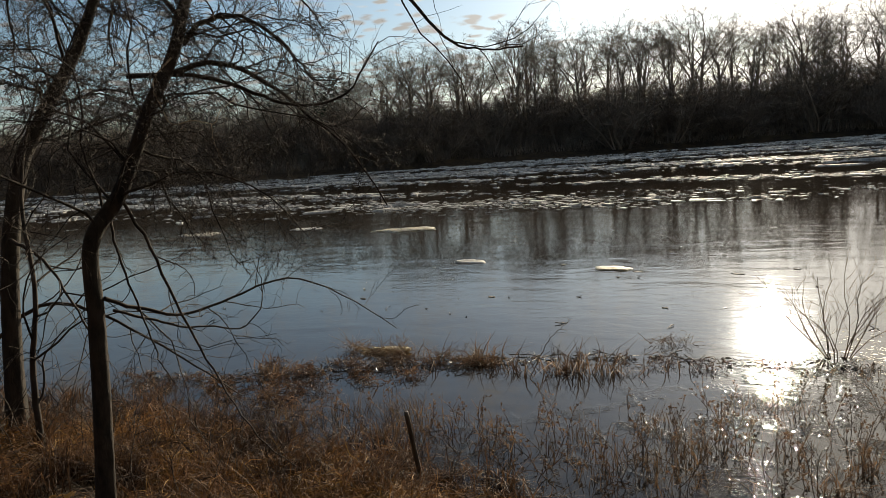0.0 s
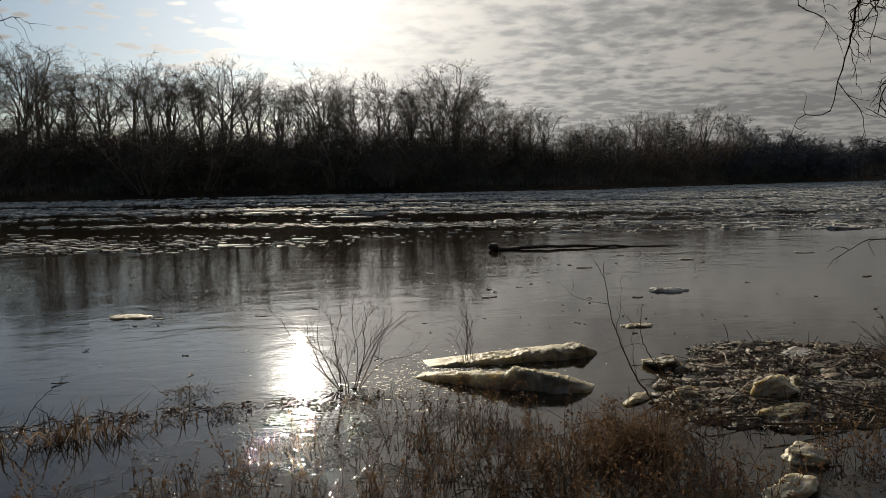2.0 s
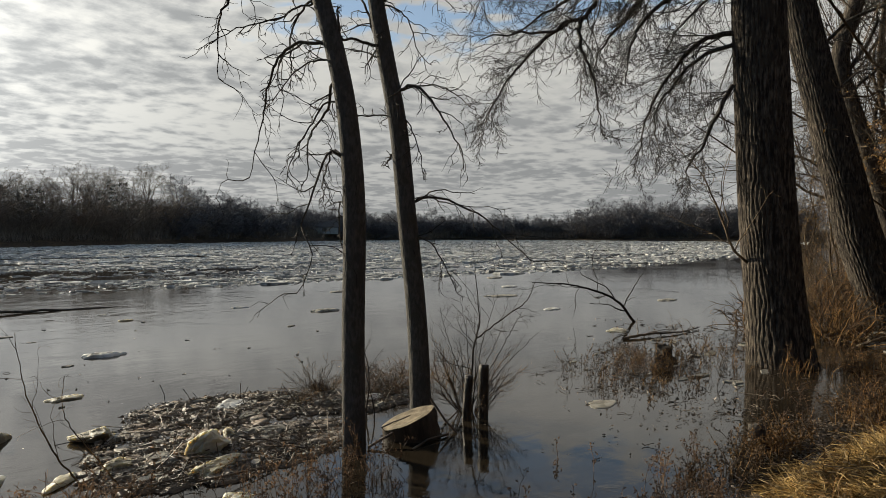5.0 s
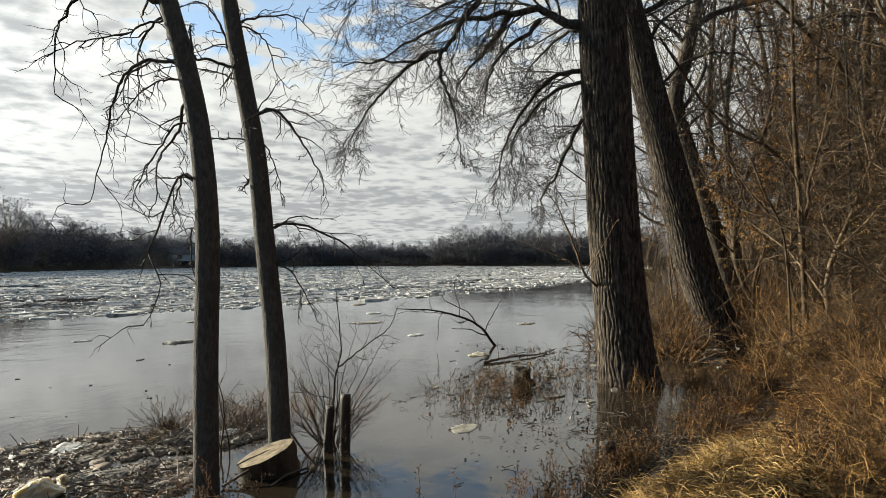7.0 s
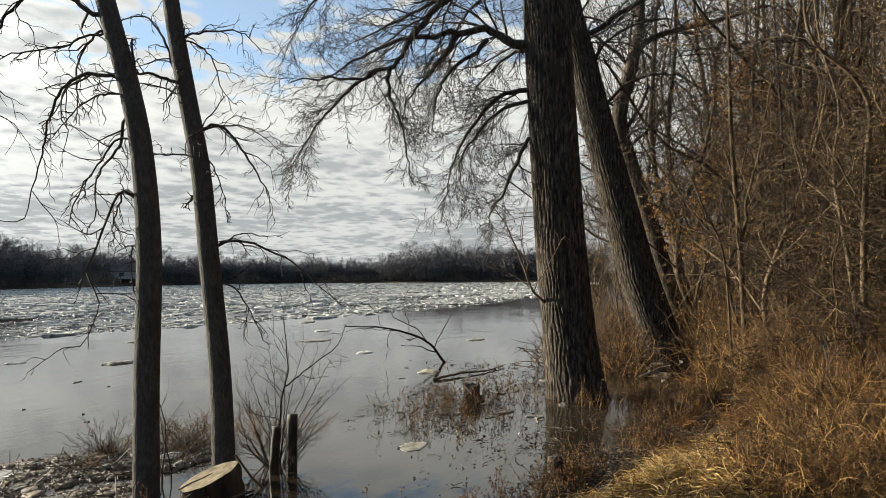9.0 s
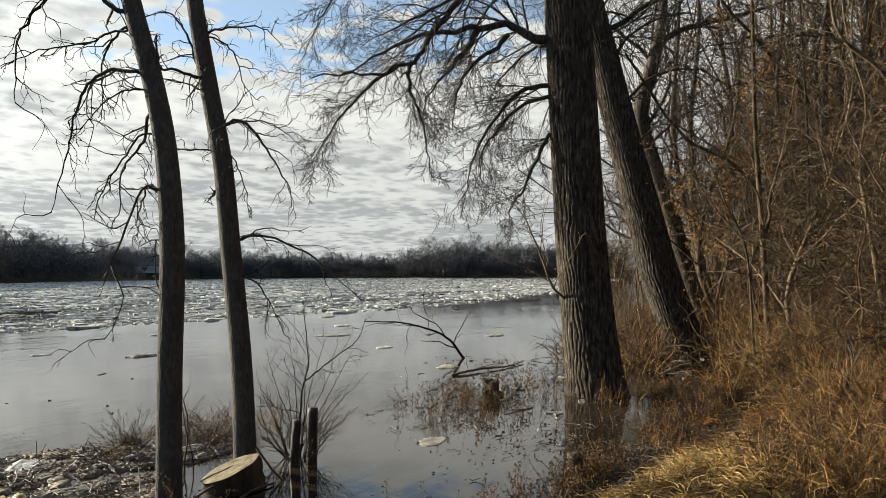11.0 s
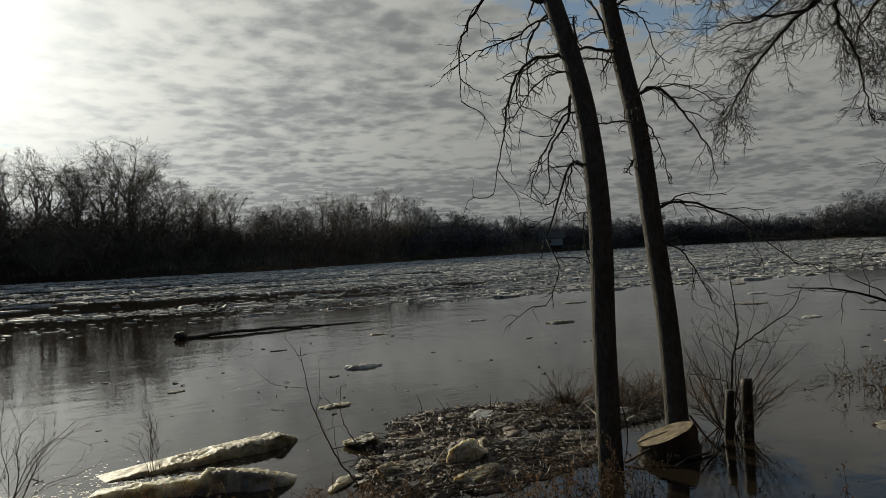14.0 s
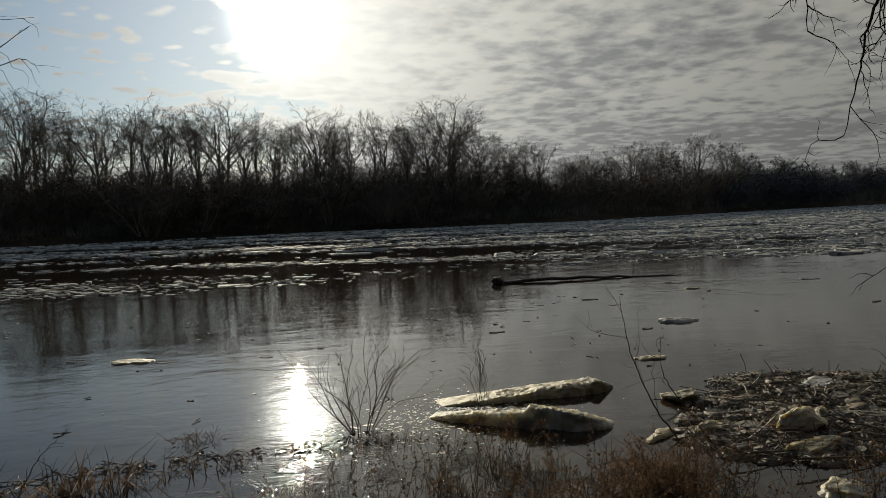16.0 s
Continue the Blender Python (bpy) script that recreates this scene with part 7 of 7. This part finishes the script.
def build_right_woods():
    rng = np.random.default_rng(17)
    plain = "bare sunlit sapling in the bank thicket"
    kinds = [sapling(401, 6.5, plain, 300, bark=M_BARK_TAN), sapling(402, 8.0, plain, 250, spread=0.8, bark=M_BARK_TAN), sapling(403, 5.0, plain, 200, spread=0.9), sapling(404, 11.0, "slim bare woodland tree behind the thicket"),
             sapling(405, 13.0, "tall bare woodland tree behind the thicket", spread=0.8), sapling(406, 7.0, plain, 300, spread=0.7, droop=0.1),
             sapling(407, 17.0, "tall dense bare woodland tree on the slope", spread=0.9, r=0.016)]
    fixed = ((14.8, -3.2, 0, 0.8, 80), (21.5, -3.6, 0, 1.05, 160), (16.5, -6.4, 5, 0.9, 200), (20.0, -7.5, 1, 1.0, 300), (24.5, -1.6, 5, 1.1, 40), (23.0, -5.2, 3, 0.85, 10),
             (21.6, 3.0, 0, 0.75, 140), (25.2, 3.9, 5, 0.85, 30), (28.6, 4.8, 0, 0.95, 250), (32.0, 5.4, 5, 1.0, 100), (36.0, 5.6, 1, 1.0, 60), (13.2, -5.6, 2, 0.8, 70), (26.5, -4.4, 3, 0.9, 120), (19.0, -11.0, 3, 0.9, 210))
    spots = [(x, y, k, s, a) for x, y, k, s, a in fixed]
    while len(spots) < 132:
        x = 15 + 45 * rng.uniform(0, 1) ** 1.3
        y = float(shore_y(x)) - 0.3 - rng.uniform(0, 1) * (6 + x * 0.35)
        if np.hypot(x, y) < 15:
            continue
        spots.append((x, y, int(rng.choice([0, 1, 2, 5] if x < 24 else [0, 3, 4, 4, 5, 6, 6, 6, 6])), rng.uniform(0.8, 1.25), rng.uniform(0, 360)))
    used = set()
    for x, y, k, s, a in spots:
        m = pose(x, y, float(ground_z(x, y)) - 0.05, 0, 0, a)
        if k in used:
            ob = copy_thing(kinds[k], m)
        else:
            ob, _ = kinds[k], used.add(k)
            ob.matrix_basis = m
        ob.scale = (s, s, s)
    oak = sapling(410, 9.0, "leafy oak holding tan withered leaves in the thicket", 20000, spread=0.7, leaf=0.042)
    oak.location = (25.5, 1.2, 0.05)
    # woods that close the place behind the bank
    for j in range(56):
        x = (rng.uniform(-50, -12), rng.uniform(26, 75), rng.uniform(-25, 25), rng.uniform(26, 110))[j % 4]
        y = float(shore_y(x)) - 3 - rng.uniform(0, 14) if x < -11 else -8 - rng.uniform(0, 16) if x < 26 else float(shore_y(x)) - 6 - rng.uniform(0, 34)
        s = rng.uniform(0.6, 0.95)
        ob = copy_thing(PLAIN_TREE, pose(x, y, float(ground_z(x, y)) - 0.1, 0, 0, float(rng.uniform(0, 360))))
        ob.scale = (s, s, s)
        tagged(ob, "bare tree in the woods behind the bank", "tree", "woods behind the bank")
    n = 9000
    x = rng.uniform(22, 95, n)
    y = shore_y(x) - 0.5 - rng.uniform(0, 1, n) ** 0.9 * 34
    root = np.stack([x, y, ground_z(x, y) - 0.1], 1)
    ob = part("thicket", blades(rng, root, rng.uniform(1.5, 4.5, len(x)), 0.02, 0.35, 0.3), M_BRAMBLE)
    tagged(ob, "brown leafless brush filling the bank woods", "thicket", kind="stuff")
    n = 5600
    x = 19 + 55 * rng.uniform(0, 1, n) ** 1.3
    y = shore_y(x) - 0.6 - rng.uniform(0, 1, n) * (4 + 0.45 * x)
    root = np.stack([x, y, ground_z(x, y) - 0.1], 1)
    ob = part("thicket", blades(rng, root, 2.5 + 6.5 * rng.uniform(0, 1, n) ** 1.5, 0.010 * np.clip(x / 25, 1, 3), 0.5, 0.3), M_TWIG_WARM)
    tagged(ob, "tall slender brown stems crowding the bank woods", "thicket", kind="stuff")
    # crooked side twigs that cross between the stems
    n = 5200
    x = 13.5 + 19 * rng.uniform(0, 1, n)
    y = shore_y(x) - 0.4 - rng.uniform(0, 1, n) * (2.5 + 0.2 * x)
    z = ground_z(x, y) + 0.5 + 5.0 * rng.uniform(0, 1, n) ** 1.5
    a = rng.uniform(0, 2 * np.pi, n)
    way = np.stack([np.cos(a), np.sin(a), rng.uniform(-0.1, 0.9, n)], 1)
    pts, step = [np.stack([x, y, z], 1)], rng.uniform(0.10, 0.30, n)[:, None]
    for j in range(7):
        way = unit(way + rng.normal(0, 0.22, way.shape) - [0, 0, 0.05 * j])
        pts.append(pts[-1] + way * step)
    P, R = np.stack(pts, 1), np.full((n, 1), 0.0065) * np.linspace(1.2, 0.5, 8)[None]
    side = grow(rng, P, R, 4, (0.2, 1.0), (0.4, 1.0), (0.2, 0.5), 0.8, 4, 0.2, 0.0, 0.05, least=0.004)
    ob = part("thicket", join(tubes(P, R, 3), ribbons(*side, rng)), M_TWIG_WARM)
    tagged(ob, "fine crooked brown twigs crossing in the bank woods", "thicket", kind="stuff")
    # leaf litter caught in the briars
    n = 26000
    x, y = 6.5 + 19 * rng.uniform(0, 1, n) ** 1.6, rng.uniform(-8, 0.2, n)
    z = ground_z(x, y) + rng.uniform(0.03, 1, n) ** 2 * np.clip((x - 7) * 0.12, 0.2, 1.6)
    ob = part("dead_leaves", leaves(rng, np.stack([x, y, z], 1), 0.02), M_LEAF)
    tagged(ob, "withered leaves caught in the brambles", "leaves", kind="stuff")


build_right_woods()


# ---------------------------------------------------------------- the house on the far bank
def build_house():
    """A low pale house with a dark gable roof, half hidden by the far bushes."""
    r = float(bank_r(HOUSE_AZ)) + 9
    x, y = polar(HOUSE_AZ, r)
    ob = thing("house", "small pale house with a dark gable roof on the far bank", "house", at=(x, y, float(ground_z(x, y)) - 0.2))
    ob.rotation_euler = (0, 0, radians(-HOUSE_AZ))
    w, dp, h, t = 6.5, 4.0, 2.9, 0.25
    spans = ((-w, -4.2), (-2.6, 0.6), (2.2, w))

    def box(x0, x1, y0, y1, z0, z1):
        v = np.array([(a, b, c) for a in (x0, x1) for b in (y0, y1) for c in (z0, z1)], float)
        return v, [np.array([(0, 1, 3, 2), (4, 6, 7, 5), (0, 4, 5, 1), (2, 3, 7, 6), (0, 2, 6, 4), (1, 5, 7, 3)])]

    front = [box(a, b, -dp, -dp + t, 0, h) for a, b in spans] + [box(a, b, -dp, -dp + t, z0, z1) for a, b in ((-4.2, -2.6), (0.6, 2.2)) for z0, z1 in ((0, 0.9), (2.2, h))]
    rest = [box(-w, w, dp - t, dp, 0, h), box(-w, -w + t, -dp + t, dp - t, 0, h), box(w - t, w, -dp + t, dp - t, 0, h)]
    part("wall", join(*front, *rest), M_SIDING, ob, smooth=False)
    for a in (-4.2, 0.6):
        part("window", box(a, a + 1.6, -dp + 0.12, -dp + 0.16, 0.9, 2.2), M_WOOD_WET, ob, "dark window pane", smooth=False)
    top, e = h + 2.3, 0.5
    v = np.array([(-w - e, -dp - e, h - 0.2), (w + e, -dp - e, h - 0.2), (w + e, 0, top), (-w - e, 0, top), (-w - e, dp + e, h - 0.2), (w + e, dp + e, h - 0.2)])
    v = np.concatenate([v, v - [0, 0, 0.2]])
    q = np.array([(0, 1, 2, 3), (3, 2, 5, 4), (7, 6, 9, 8), (8, 9, 10, 11), (0, 6, 7, 1), (4, 5, 11, 10), (1, 7, 8, 2), (2, 8, 11, 5), (0, 3, 9, 6), (3, 4, 10, 9)])
    part("roof", (v, [q]), M_SHINGLE, ob, "dark shingled gable roof", smooth=False)


M_SIDING = material("pale_siding", (0.24, 0.235, 0.225), (0.36, 0.35, 0.33), 2.0, 0.8, 0.3, 20, (0.2, 0.2, 6))
M_SHINGLE = material("dark_shingle", (0.05, 0.05, 0.052), (0.10, 0.10, 0.10), 3.0, 0.9, 0.4, 20)
build_house()
twiggy_limb("branch", "thin pale sunlit limb beside the trunk", ((12.85, 2.98, 1.6), (12.54, 3.26, 1.94), (12.49, 3.43, 2.4), (12.44, 3.62, 2.9), (12.38, 3.8, 3.28), (12.2, 4.2, 3.75)), 0.026, 341, 12, 0.08, M_BARK_TAN, (0.3, 0.6), 4, tree=BIG_TREE)


# ---------------------------------------------------------------- trodden ground where the walker stands
def build_trodden_bank():
    """Short flattened grass and leaf litter over the whole near bank."""
    rng = np.random.default_rng(351)
    n = 26000
    x = rng.uniform(-14, 9, n)
    y = shore_y(x) - 0.15 - 13 * rng.uniform(0, 1, n) ** 1.4
    x, y = x + 0.25 * np.sin(7 * y) * rng.uniform(0, 1, n), y + 0.25 * np.sin(6 * x) * rng.uniform(0, 1, n)
    root = np.stack([x, y, ground_z(x, y) + 0.005], 1)
    near = np.hypot(x, y) < 3.4
    ob = part("bank_grass", curls(rng, root, np.where(near, 0.16, 0.24), 0.0045, 0.5), M_GRASS_BROWN)
    tagged(ob, "short brown grass trodden flat on the near bank", "grass", kind="stuff")
    n = 7000
    x = rng.uniform(-14, 9, n)
    y = shore_y(x) - 0.2 - 13 * rng.uniform(0, 1, n) ** 1.2
    at = np.stack([x, y, ground_z(x, y) + 0.02], 1)
    ob = part("leaf_litter", leaves(rng, at, 0.045, 0.35), M_LEAF)
    tagged(ob, "fallen tan leaves scattered over the near bank", "leaves", kind="stuff")
    ob = part("fallen_twigs", tubes(np.stack([at[:400], at[:400] + rng.normal(0, 0.12, (400, 3)) * [1, 1, 0.08], at[:400] + rng.normal(0, 0.22, (400, 3)) * [1, 1, 0.08]], 1), np.full((400, 3), 0.004), 4), M_STICK)
    tagged(ob, "broken twigs lying on the near bank", "twigs", kind="stuff")


build_trodden_bank()
